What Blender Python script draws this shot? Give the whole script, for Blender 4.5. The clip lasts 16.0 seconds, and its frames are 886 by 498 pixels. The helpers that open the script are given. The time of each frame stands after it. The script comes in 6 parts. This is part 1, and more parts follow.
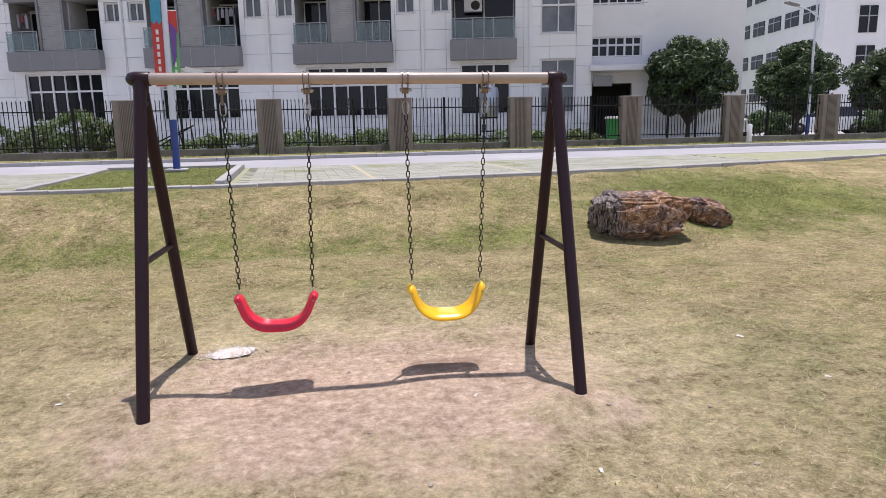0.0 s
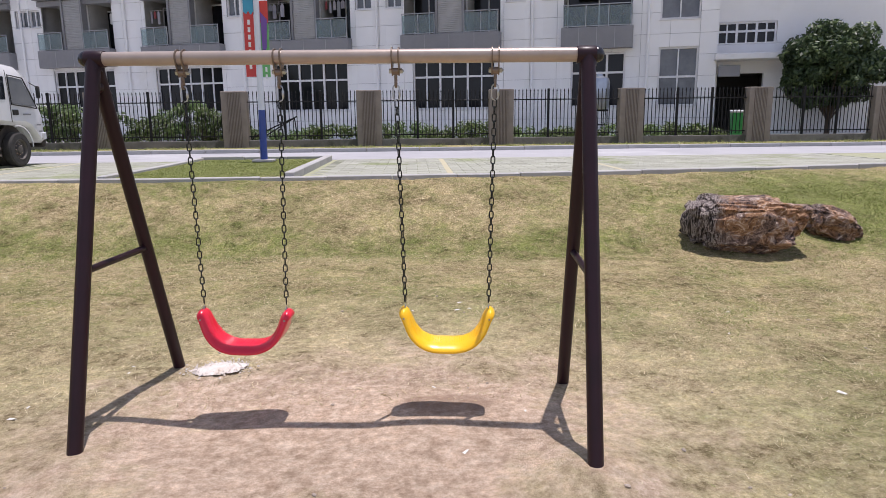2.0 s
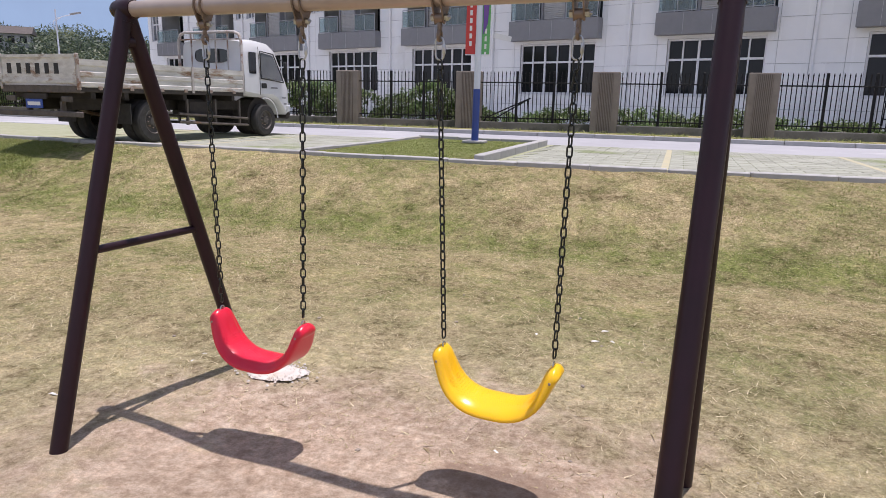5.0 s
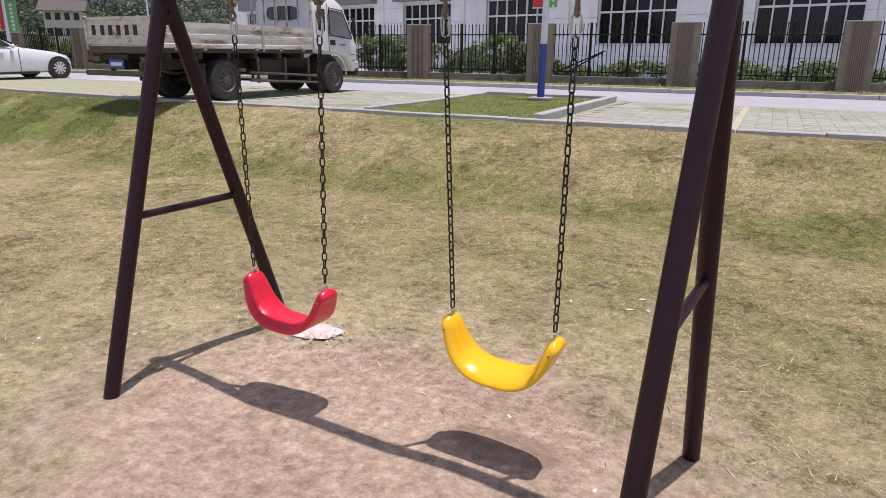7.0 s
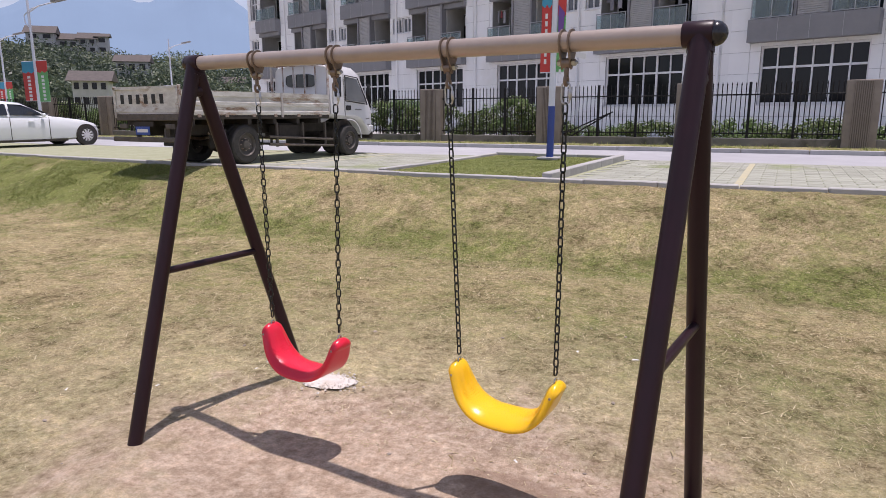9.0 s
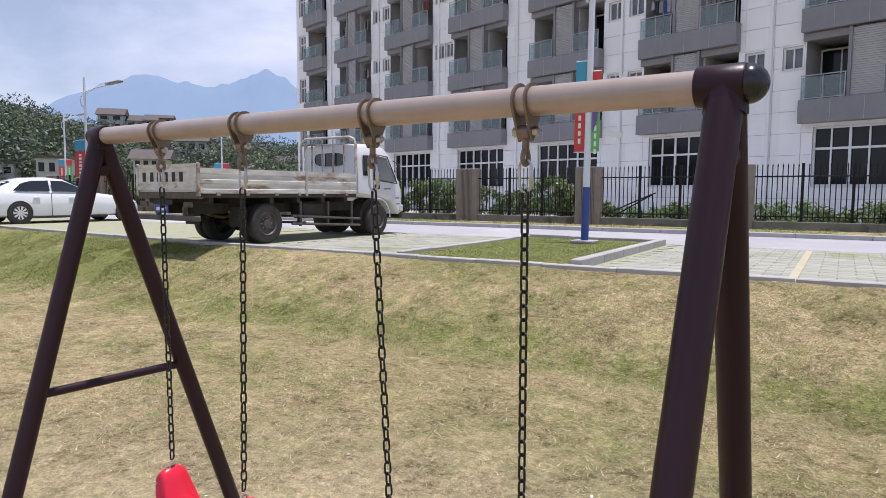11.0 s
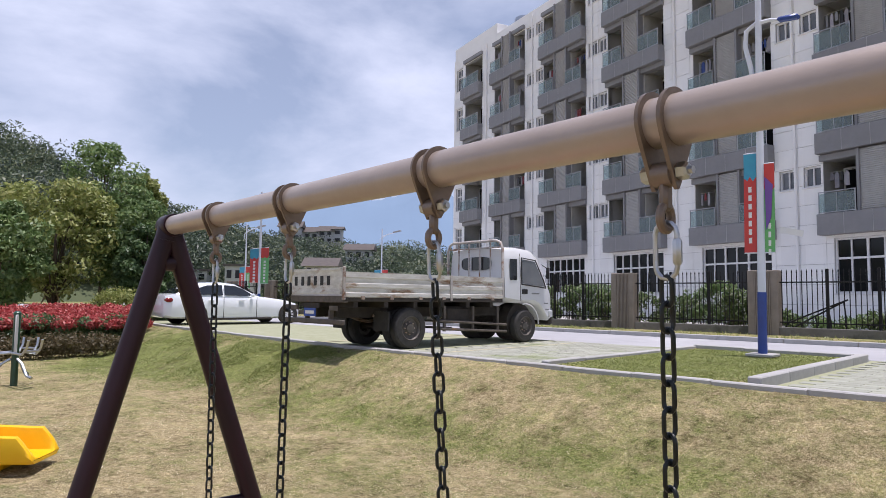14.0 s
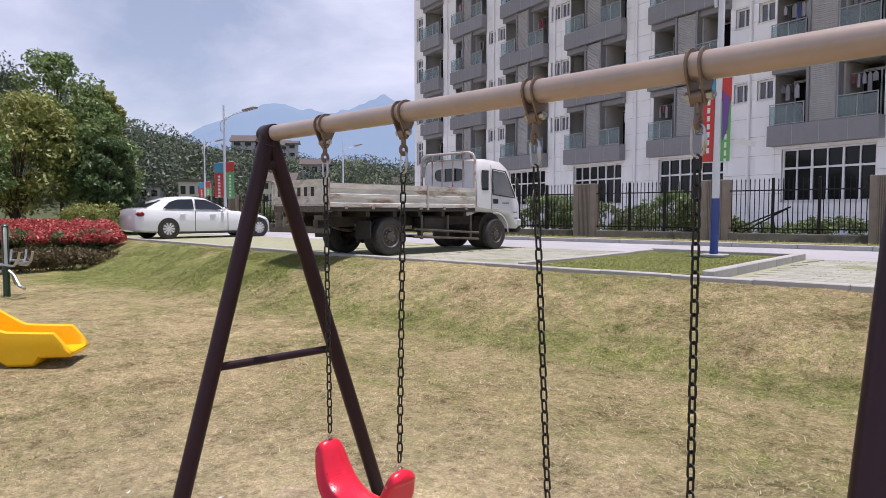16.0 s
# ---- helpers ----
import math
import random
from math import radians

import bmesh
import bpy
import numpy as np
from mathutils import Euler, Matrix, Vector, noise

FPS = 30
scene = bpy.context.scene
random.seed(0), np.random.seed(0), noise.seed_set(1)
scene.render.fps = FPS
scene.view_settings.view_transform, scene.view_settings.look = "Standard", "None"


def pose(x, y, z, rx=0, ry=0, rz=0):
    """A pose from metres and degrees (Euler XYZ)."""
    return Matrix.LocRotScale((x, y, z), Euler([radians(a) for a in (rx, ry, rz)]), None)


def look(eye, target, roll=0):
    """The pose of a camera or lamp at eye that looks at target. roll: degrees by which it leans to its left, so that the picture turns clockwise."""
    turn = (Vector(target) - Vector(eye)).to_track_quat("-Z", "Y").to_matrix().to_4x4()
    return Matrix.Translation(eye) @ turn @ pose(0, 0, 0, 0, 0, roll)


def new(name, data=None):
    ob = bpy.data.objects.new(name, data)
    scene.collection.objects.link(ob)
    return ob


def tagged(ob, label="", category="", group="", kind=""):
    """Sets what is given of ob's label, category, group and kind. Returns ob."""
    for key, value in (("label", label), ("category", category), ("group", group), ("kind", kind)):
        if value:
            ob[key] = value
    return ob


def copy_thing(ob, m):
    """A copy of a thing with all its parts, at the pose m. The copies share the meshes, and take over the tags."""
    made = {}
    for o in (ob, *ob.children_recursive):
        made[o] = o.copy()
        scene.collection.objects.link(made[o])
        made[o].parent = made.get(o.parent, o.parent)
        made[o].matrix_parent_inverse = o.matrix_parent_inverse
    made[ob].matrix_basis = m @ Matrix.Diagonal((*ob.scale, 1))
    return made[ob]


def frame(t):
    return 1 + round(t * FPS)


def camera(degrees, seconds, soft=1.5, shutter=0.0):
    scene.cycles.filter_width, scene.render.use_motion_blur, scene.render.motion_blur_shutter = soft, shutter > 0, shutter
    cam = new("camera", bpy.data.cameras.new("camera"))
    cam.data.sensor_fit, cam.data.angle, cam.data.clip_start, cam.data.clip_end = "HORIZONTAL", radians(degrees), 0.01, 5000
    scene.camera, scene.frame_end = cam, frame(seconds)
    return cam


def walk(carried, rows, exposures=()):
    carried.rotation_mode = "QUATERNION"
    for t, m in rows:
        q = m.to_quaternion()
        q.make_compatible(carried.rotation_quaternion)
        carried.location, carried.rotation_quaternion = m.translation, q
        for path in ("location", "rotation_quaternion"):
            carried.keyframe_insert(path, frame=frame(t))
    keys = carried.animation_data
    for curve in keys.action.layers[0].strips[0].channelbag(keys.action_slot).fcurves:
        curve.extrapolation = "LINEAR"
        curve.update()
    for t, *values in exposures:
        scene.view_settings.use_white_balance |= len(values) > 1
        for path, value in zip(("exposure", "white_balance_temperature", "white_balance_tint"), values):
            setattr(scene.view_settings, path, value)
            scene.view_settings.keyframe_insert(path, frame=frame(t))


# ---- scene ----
cam = camera(67.4, 16.0, soft=0.6)
PATH = [
    (0, (-0.455, -4.311, 1.657), (-0.025, -2.393, 1.286), -1.0),
    (0.5, (-0.22, -4.173, 1.643), (0.188, -2.251, 1.27), -1.2),
    (1, (-0.009, -4.045, 1.655), (0.305, -2.105, 1.28), -0.7),
    (1.5, (0.149, -3.816, 1.647), (0.36, -1.865, 1.259), -0.6),
    (2, (0.343, -3.609, 1.628), (0.425, -1.649, 1.242), -0.6),
    (2.5, (0.587, -3.437, 1.65), (0.446, -1.479, 1.264), -0.3),
    (3, (0.706, -3.191, 1.642), (0.407, -1.253, 1.247), 0.3),
    (3.5, (0.795, -2.933, 1.633), (0.461, -1.0, 1.243), 0.1),
    (4, (0.964, -2.729, 1.607), (0.526, -0.815, 1.229), -0.1),
    (4.5, (1.037, -2.523, 1.56), (0.488, -0.64, 1.166), 0.6),
    (7, (1.371, -2.431, 1.668), (0.537, -0.704, 1.098), 0.6),
    (7.5, (1.386, -2.592, 1.66), (0.529, -0.844, 1.204), 0.6),
    (8, (1.485, -2.661, 1.669), (0.616, -0.91, 1.246), 0.3),
    (10.5, (1.492, -2.022, 1.701), (0.518, -0.294, 1.449), -0.1),
    (11, (1.431, -1.681, 1.714), (0.403, 0.026, 1.545), 0.3),
    (11.5, (1.296, -1.404, 1.716), (0.215, 0.277, 1.645), 0.4),
    (12, (1.214, -1.167, 1.722), (0.103, 0.494, 1.784), 0.4),
    (12.5, (1.192, -0.987, 1.729), (0.021, 0.631, 1.825), 0.4),
    (13, (1.155, -0.925, 1.729), (-0.12, 0.612, 1.848), 0.8),
    (13.5, (1.135, -0.955, 1.711), (-0.238, 0.492, 1.848), 0.2),
    (14, (1.177, -1.04, 1.688), (-0.22, 0.384, 1.834), 0.6),
    (14.5, (1.215, -1.207, 1.63), (-0.173, 0.225, 1.779), 0.2),
    (15, (1.319, -1.435, 1.609), (-0.061, 0.005, 1.751), 0.3),
    (15.5, (1.358, -1.627, 1.586), (-0.013, -0.172, 1.618), 0.2),
    (16, (1.353, -1.823, 1.58), (0.051, -0.309, 1.47), -0.0),
]
walk(cam, [(t, look(eye, target, roll)) for t, eye, target, roll in PATH], exposures=[(0, -0.09, 6280, 21), (4.7, -0.08, 6280, 21), (8, -0.21, 6420, 25), (11.5, 0.02, 6170, 20), (12.4, 0.07, 6220, 20), (13, 0.01, 6180, 20), (15, -0.09, 6180, 20), (16, -0.09, 6400, 23)])

# world and sun
SUN_DIR = Vector((0.10, 0.055, 1.0)).normalized()
world = bpy.data.worlds.new("sky")
scene.world = world
world.use_nodes = True
wn, wl = world.node_tree.nodes, world.node_tree.links
for n in list(wn):
    wn.remove(n)
w_out = wn.new("ShaderNodeOutputWorld")
w_bg = wn.new("ShaderNodeBackground")
w_sky = wn.new("ShaderNodeTexSky")
w_sky.sky_type = "NISHITA"
w_sky.sun_disc = False
w_sky.sun_elevation = math.asin(SUN_DIR.z)
w_sky.sun_rotation = math.atan2(SUN_DIR.x, SUN_DIR.y)
w_sky.air_density, w_sky.dust_density, w_sky.ozone_density = 1.0, 0.6, 1.0
w_tc = wn.new("ShaderNodeTexCoord")
w_map = wn.new("ShaderNodeMapping")
w_map.inputs["Scale"].default_value = (1.0, 1.0, 2.2)
w_map.inputs["Rotation"].default_value = (0, 0.12, 0.47)
w_noise = wn.new("ShaderNodeTexNoise")
w_noise.inputs["Scale"].default_value = 2.4
w_noise.inputs["Detail"].default_value = 7.0
w_noise.inputs["Roughness"].default_value = 0.55
w_noise.inputs["Distortion"].default_value = 0.25
w_ramp = wn.new("ShaderNodeValToRGB")
w_ramp.color_ramp.elements[0].position = 0.40
w_ramp.color_ramp.elements[1].position = 0.66
w_ramp.color_ramp.elements[0].color = (0.32, 0.32, 0.32, 1)
w_ramp.color_ramp.elements[1].color = (0.97, 0.97, 0.97, 1)
w_mix = wn.new("ShaderNodeMix")
w_mix.data_type = "RGBA"
w_mix.inputs["B"].default_value = (7.8, 8.5, 9.9, 1)
wl.new(w_tc.outputs["Generated"], w_map.inputs["Vector"])
wl.new(w_map.outputs["Vector"], w_noise.inputs["Vector"])
wl.new(w_noise.outputs["Fac"], w_ramp.inputs["Fac"])
w_sep = wn.new("ShaderNodeSeparateXYZ")
w_haze = wn.new("ShaderNodeMapRange")
w_haze.inputs["From Min"].default_value, w_haze.inputs["From Max"].default_value = 0.42, 1.0
w_haze.inputs["To Min"].default_value, w_haze.inputs["To Max"].default_value = 1.0, 0.12
w_mul = wn.new("ShaderNodeMath")
w_mul.operation = "MULTIPLY"
wl.new(w_tc.outputs["Generated"], w_sep.inputs[0])
wl.new(w_sep.outputs["Z"], w_haze.inputs["Value"])
wl.new(w_ramp.outputs["Color"], w_mul.inputs[0])
wl.new(w_haze.outputs["Result"], w_mul.inputs[1])
wl.new(w_mul.outputs[0], w_mix.inputs["Factor"])
wl.new(w_sky.outputs["Color"], w_mix.inputs["A"])
wl.new(w_mix.outputs["Result"], w_bg.inputs["Color"])
w_bg.inputs["Strength"].default_value = 0.104
wl.new(w_bg.outputs["Background"], w_out.inputs["Surface"])
sun = new("sun", bpy.data.lights.new("sun", "SUN"))
sun.data.energy = 5.0
sun.data.angle = radians(0.6)
sun.data.color = (1.0, 0.95, 0.88)
sun.rotation_euler = SUN_DIR.to_track_quat("Z", "Y").to_euler()

# materials


def mat(name, c1, c2=None, rough=0.6, metal=0.0, scale=8.0, bump=0.0, bscale=60.0, spot=None, spot_at=0.62, spec=0.5, coat=0.0, vary=0.0, stretch=(1, 1, 1)):
    """A surface with two scales of colour variation, optional wear spots, bump, and variation from piece to piece."""
    m = bpy.data.materials.new(name)
    m.use_nodes = True
    nt = m.node_tree
    p = nt.nodes["Principled BSDF"]
    p.inputs["Roughness"].default_value = rough
    p.inputs["Metallic"].default_value = metal
    p.inputs["Specular IOR Level"].default_value = spec
    p.inputs["Coat Weight"].default_value = coat
    p.inputs["Coat Roughness"].default_value = 0.08
    c2 = c2 or tuple(min(1, v * 0.8) for v in c1)
    tc = nt.nodes.new("ShaderNodeTexCoord")
    mp = nt.nodes.new("ShaderNodeMapping")
    mp.inputs["Scale"].default_value = stretch
    nt.links.new(tc.outputs["Object"], mp.inputs["Vector"])
    n1 = nt.nodes.new("ShaderNodeTexNoise")
    n1.inputs["Scale"].default_value = scale
    n1.inputs["Detail"].default_value = 5
    n1.inputs["Roughness"].default_value = 0.65
    nt.links.new(mp.outputs["Vector"], n1.inputs["Vector"])
    rp = nt.nodes.new("ShaderNodeValToRGB")
    rp.color_ramp.elements[0].position, rp.color_ramp.elements[1].position = 0.32, 0.68
    rp.color_ramp.elements[0].color, rp.color_ramp.elements[1].color = (*c1, 1), (*c2, 1)
    nt.links.new(n1.outputs["Fac"], rp.inputs["Fac"])
    col = rp.outputs["Color"]
    if spot:
        n2 = nt.nodes.new("ShaderNodeTexNoise")
        n2.inputs["Scale"].default_value = scale * 0.31
        n2.inputs["Detail"].default_value = 8
        n2.inputs["Roughness"].default_value = 0.7
        nt.links.new(mp.outputs["Vector"], n2.inputs["Vector"])
        r2 = nt.nodes.new("ShaderNodeValToRGB")
        r2.color_ramp.elements[0].position, r2.color_ramp.elements[1].position = spot_at - 0.04, spot_at + 0.06
        nt.links.new(n2.outputs["Fac"], r2.inputs["Fac"])
        mx = nt.nodes.new("ShaderNodeMix")
        mx.data_type = "RGBA"
        mx.inputs["B"].default_value = (*spot, 1)
        nt.links.new(r2.outputs["Color"], mx.inputs["Factor"])
        nt.links.new(col, mx.inputs["A"])
        col = mx.outputs["Result"]
    if vary:
        oi = nt.nodes.new("ShaderNodeObjectInfo")
        ge = nt.nodes.new("ShaderNodeNewGeometry")
        ad = nt.nodes.new("ShaderNodeMath")
        ad.operation = "ADD"
        nt.links.new(oi.outputs["Random"], ad.inputs[0])
        nt.links.new(ge.outputs["Random Per Island"], ad.inputs[1])
        fr = nt.nodes.new("ShaderNodeMath")
        fr.operation = "FRACT"
        nt.links.new(ad.outputs[0], fr.inputs[0])
        mr = nt.nodes.new("ShaderNodeMapRange")
        mr.inputs["To Min"].default_value, mr.inputs["To Max"].default_value = 1 - vary, 1 + vary
        nt.links.new(fr.outputs[0], mr.inputs["Value"])
        hs = nt.nodes.new("ShaderNodeHueSaturation")
        nt.links.new(mr.outputs["Result"], hs.inputs["Value"])
        nt.links.new(col, hs.inputs["Color"])
        col = hs.outputs["Color"]
    nt.links.new(col, p.inputs["Base Color"])
    if bump:
        n3 = nt.nodes.new("ShaderNodeTexNoise")
        n3.inputs["Scale"].default_value = bscale
        n3.inputs["Detail"].default_value = 4
        nt.links.new(mp.outputs["Vector"], n3.inputs["Vector"])
        b = nt.nodes.new("ShaderNodeBump")
        b.inputs["Strength"].default_value = bump
        b.inputs["Distance"].default_value = 0.01
        nt.links.new(n3.outputs["Fac"], b.inputs["Height"])
        nt.links.new(b.outputs["Normal"], p.inputs["Normal"])
    return m


M = {}
M["beam"] = mat("tan_paint", (0.42, 0.345, 0.295), (0.35, 0.285, 0.245), 0.34, 0.25, 5, 0.05, 90, coat=0.15)
M["brown"] = mat("brown_paint", (0.024, 0.008, 0.013), (0.017, 0.007, 0.010), 0.38, 0.0, 6, 0.05, 80, spot=(0.05, 0.033, 0.035), spot_at=0.74, coat=0.0, spec=0.27)
M["plug"] = mat("black_plug_plastic", (0.010, 0.010, 0.014), (0.016, 0.015, 0.020), 0.22, 0.0, 8, 0.03, 80, spec=0.5)
M["clamp"] = mat("clamp_bronze", (0.21, 0.155, 0.115), (0.15, 0.11, 0.08), 0.33, 0.3, 20, 0.05, 120)
M["steel"] = mat("bright_steel", (0.55, 0.56, 0.57), (0.42, 0.43, 0.44), 0.32, 1.0, 30, 0.03, 150)
M["chain"] = mat("chain_coating", (0.008, 0.012, 0.011), (0.014, 0.016, 0.015), 0.34, 0.1, 40, 0.05, 150, spec=0.4)
M["red"] = mat("red_plastic", (0.72, 0.016, 0.045), (0.68, 0.012, 0.038), 0.28, 0, 6, 0.04, 120, coat=0.1)
M["yellow"] = mat("yellow_plastic", (0.90, 0.52, 0.006), (0.86, 0.47, 0.004), 0.28, 0, 6, 0.04, 120, coat=0.12)
M["concrete"] = mat("concrete", (0.46, 0.45, 0.44), (0.36, 0.35, 0.34), 0.85, 0, 3, 0.3, 60, spot=(0.28, 0.27, 0.25), spot_at=0.64, vary=0.08)
M["fencebase"] = mat("stained_base_concrete", (0.20, 0.19, 0.175), (0.13, 0.125, 0.11), 0.9, 0, 3, 0.3, 60, spot=(0.07, 0.07, 0.055), spot_at=0.55, vary=0.1)
M["kerbface"] = mat("kerb_concrete", (0.44, 0.43, 0.42), (0.34, 0.335, 0.325), 0.8, 0, 4, 0.25, 70, spot=(0.38, 0.37, 0.34), spot_at=0.63, vary=0.08)
M["road"] = mat("pale_road", (0.40, 0.40, 0.42), (0.34, 0.34, 0.36), 0.85, 0, 0.8, 0.2, 80, spot=(0.46, 0.46, 0.47), spot_at=0.6)
M["paver"] = mat("grass_paver", (0.36, 0.365, 0.31), (0.29, 0.30, 0.24), 0.9, 0, 1.6, 0.3, 60, spot=(0.22, 0.25, 0.13), spot_at=0.58, vary=0.12)
M["pavejoint"] = mat("paver_joint_grass", (0.27, 0.29, 0.17), (0.36, 0.36, 0.25), 0.95, 0, 5, 0.5, 40)
M["yline"] = mat("faded_yellow_line", (0.48, 0.43, 0.27), (0.40, 0.38, 0.28), 0.8, 0, 6, 0.2, 60)
M["pillar"] = mat("taupe_render", (0.27, 0.235, 0.20), (0.21, 0.18, 0.15), 0.9, 0, 3, 0.35, 90, spot=(0.33, 0.30, 0.26), spot_at=0.6)
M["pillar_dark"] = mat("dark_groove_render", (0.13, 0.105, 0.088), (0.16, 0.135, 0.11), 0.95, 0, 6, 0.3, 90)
M["iron"] = mat("black_iron", (0.008, 0.008, 0.009), (0.014, 0.013, 0.013), 0.55, 0.0, 20, 0.05, 100, spec=0.25)
M["panel"] = mat("white_wall_panel", (0.88, 0.88, 0.88), (0.83, 0.83, 0.83), 0.55, 0, 0.7, 0.04, 30, spot=(0.79, 0.785, 0.77), spot_at=0.6, vary=0.03)
M["joint"] = mat("panel_joint", (0.48, 0.48, 0.48), (0.40, 0.40, 0.41), 0.9, 0, 3)
M["slab"] = mat("grey_balcony_panel", (0.245, 0.245, 0.255), (0.21, 0.21, 0.22), 0.5, 0, 1.5, 0.05, 40, vary=0.04)
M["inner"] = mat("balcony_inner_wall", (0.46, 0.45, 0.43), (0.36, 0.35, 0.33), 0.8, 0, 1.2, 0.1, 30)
M["louvre"] = mat("grey_louvre", (0.58, 0.58, 0.59), (0.50, 0.50, 0.51), 0.45, 0.1, 3)
M["railsteel"] = mat("grey_rail_steel", (0.42, 0.43, 0.45), (0.34, 0.35, 0.37), 0.4, 0.4, 3)
M["white"] = mat("white_frame", (0.78, 0.78, 0.79), (0.72, 0.72, 0.73), 0.4, 0, 3)
M["polewhite"] = mat("white_pole_paint", (0.70, 0.73, 0.80), (0.64, 0.67, 0.75), 0.35, 0, 4, coat=0.2)
M["poleblue"] = mat("blue_pole_paint", (0.02, 0.06, 0.30), (0.018, 0.05, 0.24), 0.35, 0, 4, coat=0.2)
M["darkglass"] = mat("dark_window_glass", (0.009, 0.010, 0.012), (0.016, 0.017, 0.020), 0.07, 0, 0.6, spec=0.32)
# paler mottled grey panes for the small and the stacked windows
M["paleglass"] = mat("pale_window_glass", (0.10, 0.11, 0.125), (0.20, 0.21, 0.225), 0.07, 0, 1.1, spec=0.5)
# wall colour darkened to carry the dimness behind the openings
M["room"] = mat("darkened_room_wall", (0.15, 0.14, 0.135), (0.10, 0.095, 0.09), 0.9, 0, 1.0)
M["truckwhite"] = mat("truck_white_paint", (0.72, 0.73, 0.75), (0.66, 0.67, 0.68), 0.28, 0, 2, 0.02, 40, spot=(0.58, 0.56, 0.52), spot_at=0.68, coat=0.5)
M["bed"] = mat("weathered_bed_paint", (0.72, 0.71, 0.67), (0.47, 0.45, 0.41), 0.6, 0.05, 4, 0.15, 40, spot=(0.26, 0.15, 0.08), spot_at=0.57, stretch=(1, 0.5, 2.4))
M["chassis"] = mat("dirty_chassis", (0.035, 0.030, 0.027), (0.06, 0.05, 0.042), 0.8, 0.2, 7, 0.2, 50)
M["rust"] = mat("rusty_steel", (0.30, 0.19, 0.13), (0.48, 0.43, 0.39), 0.7, 0.3, 8, 0.2, 60)
M["oldsteel"] = mat("grimy_steel", (0.15, 0.13, 0.115), (0.09, 0.075, 0.065), 0.7, 0.3, 8, 0.2, 60, spot=(0.20, 0.11, 0.06), spot_at=0.62)
M["framepaint"] = mat("chipped_frame_paint", (0.55, 0.52, 0.50), (0.42, 0.38, 0.35), 0.55, 0.1, 9, 0.1, 60, spot=(0.22, 0.11, 0.06), spot_at=0.55)
# grey base colour stands in for light seen through and off the pane
M["cabglass"] = mat("sky_grey_cab_glass", (0.13, 0.14, 0.15), (0.20, 0.21, 0.22), 0.08, 0, 1.2, spec=0.7)
M["tyre"] = mat("rubber", (0.028, 0.027, 0.026), (0.05, 0.047, 0.044), 0.85, 0, 10, 0.2, 60)
M["rimdirty"] = mat("dusty_wheel_rim", (0.13, 0.12, 0.11), (0.09, 0.08, 0.07), 0.6, 0.4, 9, 0.1, 60)
M["alloy"] = mat("alloy_rim", (0.78, 0.79, 0.80), (0.70, 0.71, 0.72), 0.3, 0.35, 9)
M["carwhite"] = mat("car_white_paint", (0.78, 0.81, 0.84), (0.75, 0.78, 0.81), 0.18, 0.0, 1.0, coat=1.0)
M["carglass"] = mat("tinted_car_glass", (0.012, 0.015, 0.02), (0.02, 0.023, 0.028), 0.04, 0, 1, spec=0.8)
M["taillight"] = mat("red_lens", (0.22, 0.008, 0.008), (0.16, 0.01, 0.01), 0.15, 0, 5)
M["lens"] = mat("clear_lens", (0.7, 0.72, 0.74), (0.6, 0.62, 0.64), 0.1, 0.2, 5)
M["blueplate"] = mat("blue_plate", (0.02, 0.08, 0.40), (0.02, 0.07, 0.33), 0.4, 0, 5)
M["blackpaint"] = mat("black_paint", (0.012, 0.012, 0.012), (0.02, 0.02, 0.02), 0.6, 0, 9)
M["bark"] = mat("bark", (0.10, 0.075, 0.055), (0.06, 0.045, 0.035), 0.95, 0, 12, 0.6, 40, stretch=(1, 1, 0.3))
M["wood"] = mat("pale_stake", (0.35, 0.27, 0.18), (0.25, 0.19, 0.12), 0.9, 0, 12, 0.3, 40)
M["bannerred"] = mat("red_banner", (0.62, 0.06, 0.045), (0.52, 0.05, 0.05), 0.6, 0, 2)
M["bannerblue"] = mat("blue_banner", (0.05, 0.36, 0.52), (0.05, 0.28, 0.46), 0.6, 0, 2)
M["bannergreen"] = mat("green_banner", (0.16, 0.48, 0.14), (0.12, 0.38, 0.16), 0.6, 0, 2)
M["bannerpurple"] = mat("purple_banner", (0.20, 0.08, 0.32), (0.15, 0.08, 0.36), 0.6, 0, 2)
M["greenpaint"] = mat("dark_green_paint", (0.012, 0.06, 0.035), (0.01, 0.045, 0.03), 0.35, 0, 5, coat=0.2)
M["greenbin"] = mat("green_bin_plastic", (0.03, 0.28, 0.06), (0.025, 0.22, 0.05), 0.4, 0, 4)
M["tank"] = mat("steel_water_tank", (0.42, 0.46, 0.52), (0.33, 0.36, 0.42), 0.3, 0.8, 3, 0.05, 30)
M["rooftile"] = mat("brown_roof_tile", (0.075, 0.065, 0.062), (0.12, 0.10, 0.09), 0.8, 0, 2)
M["housewall"] = mat("pale_house_wall", (0.56, 0.55, 0.55), (0.46, 0.45, 0.44), 0.8, 0, 1)
M["lime"] = mat("lime_spill", (0.66, 0.62, 0.57), (0.54, 0.48, 0.43), 0.95, 0, 16, 0.6, 90, spot=(0.54, 0.46, 0.38), spot_at=0.58)
M["litter"] = mat("pale_litter", (0.75, 0.74, 0.70), (0.6, 0.58, 0.52), 0.7, 0, 20)
M["pebble"] = mat("pebble", (0.40, 0.34, 0.28), (0.28, 0.23, 0.19), 0.9, 0, 20, 0.3, 90, vary=0.25)
M["cloth"] = mat("hung_cloth", (0.34, 0.31, 0.32), (0.20, 0.21, 0.26), 0.9, 0, 2.5, vary=0.5)
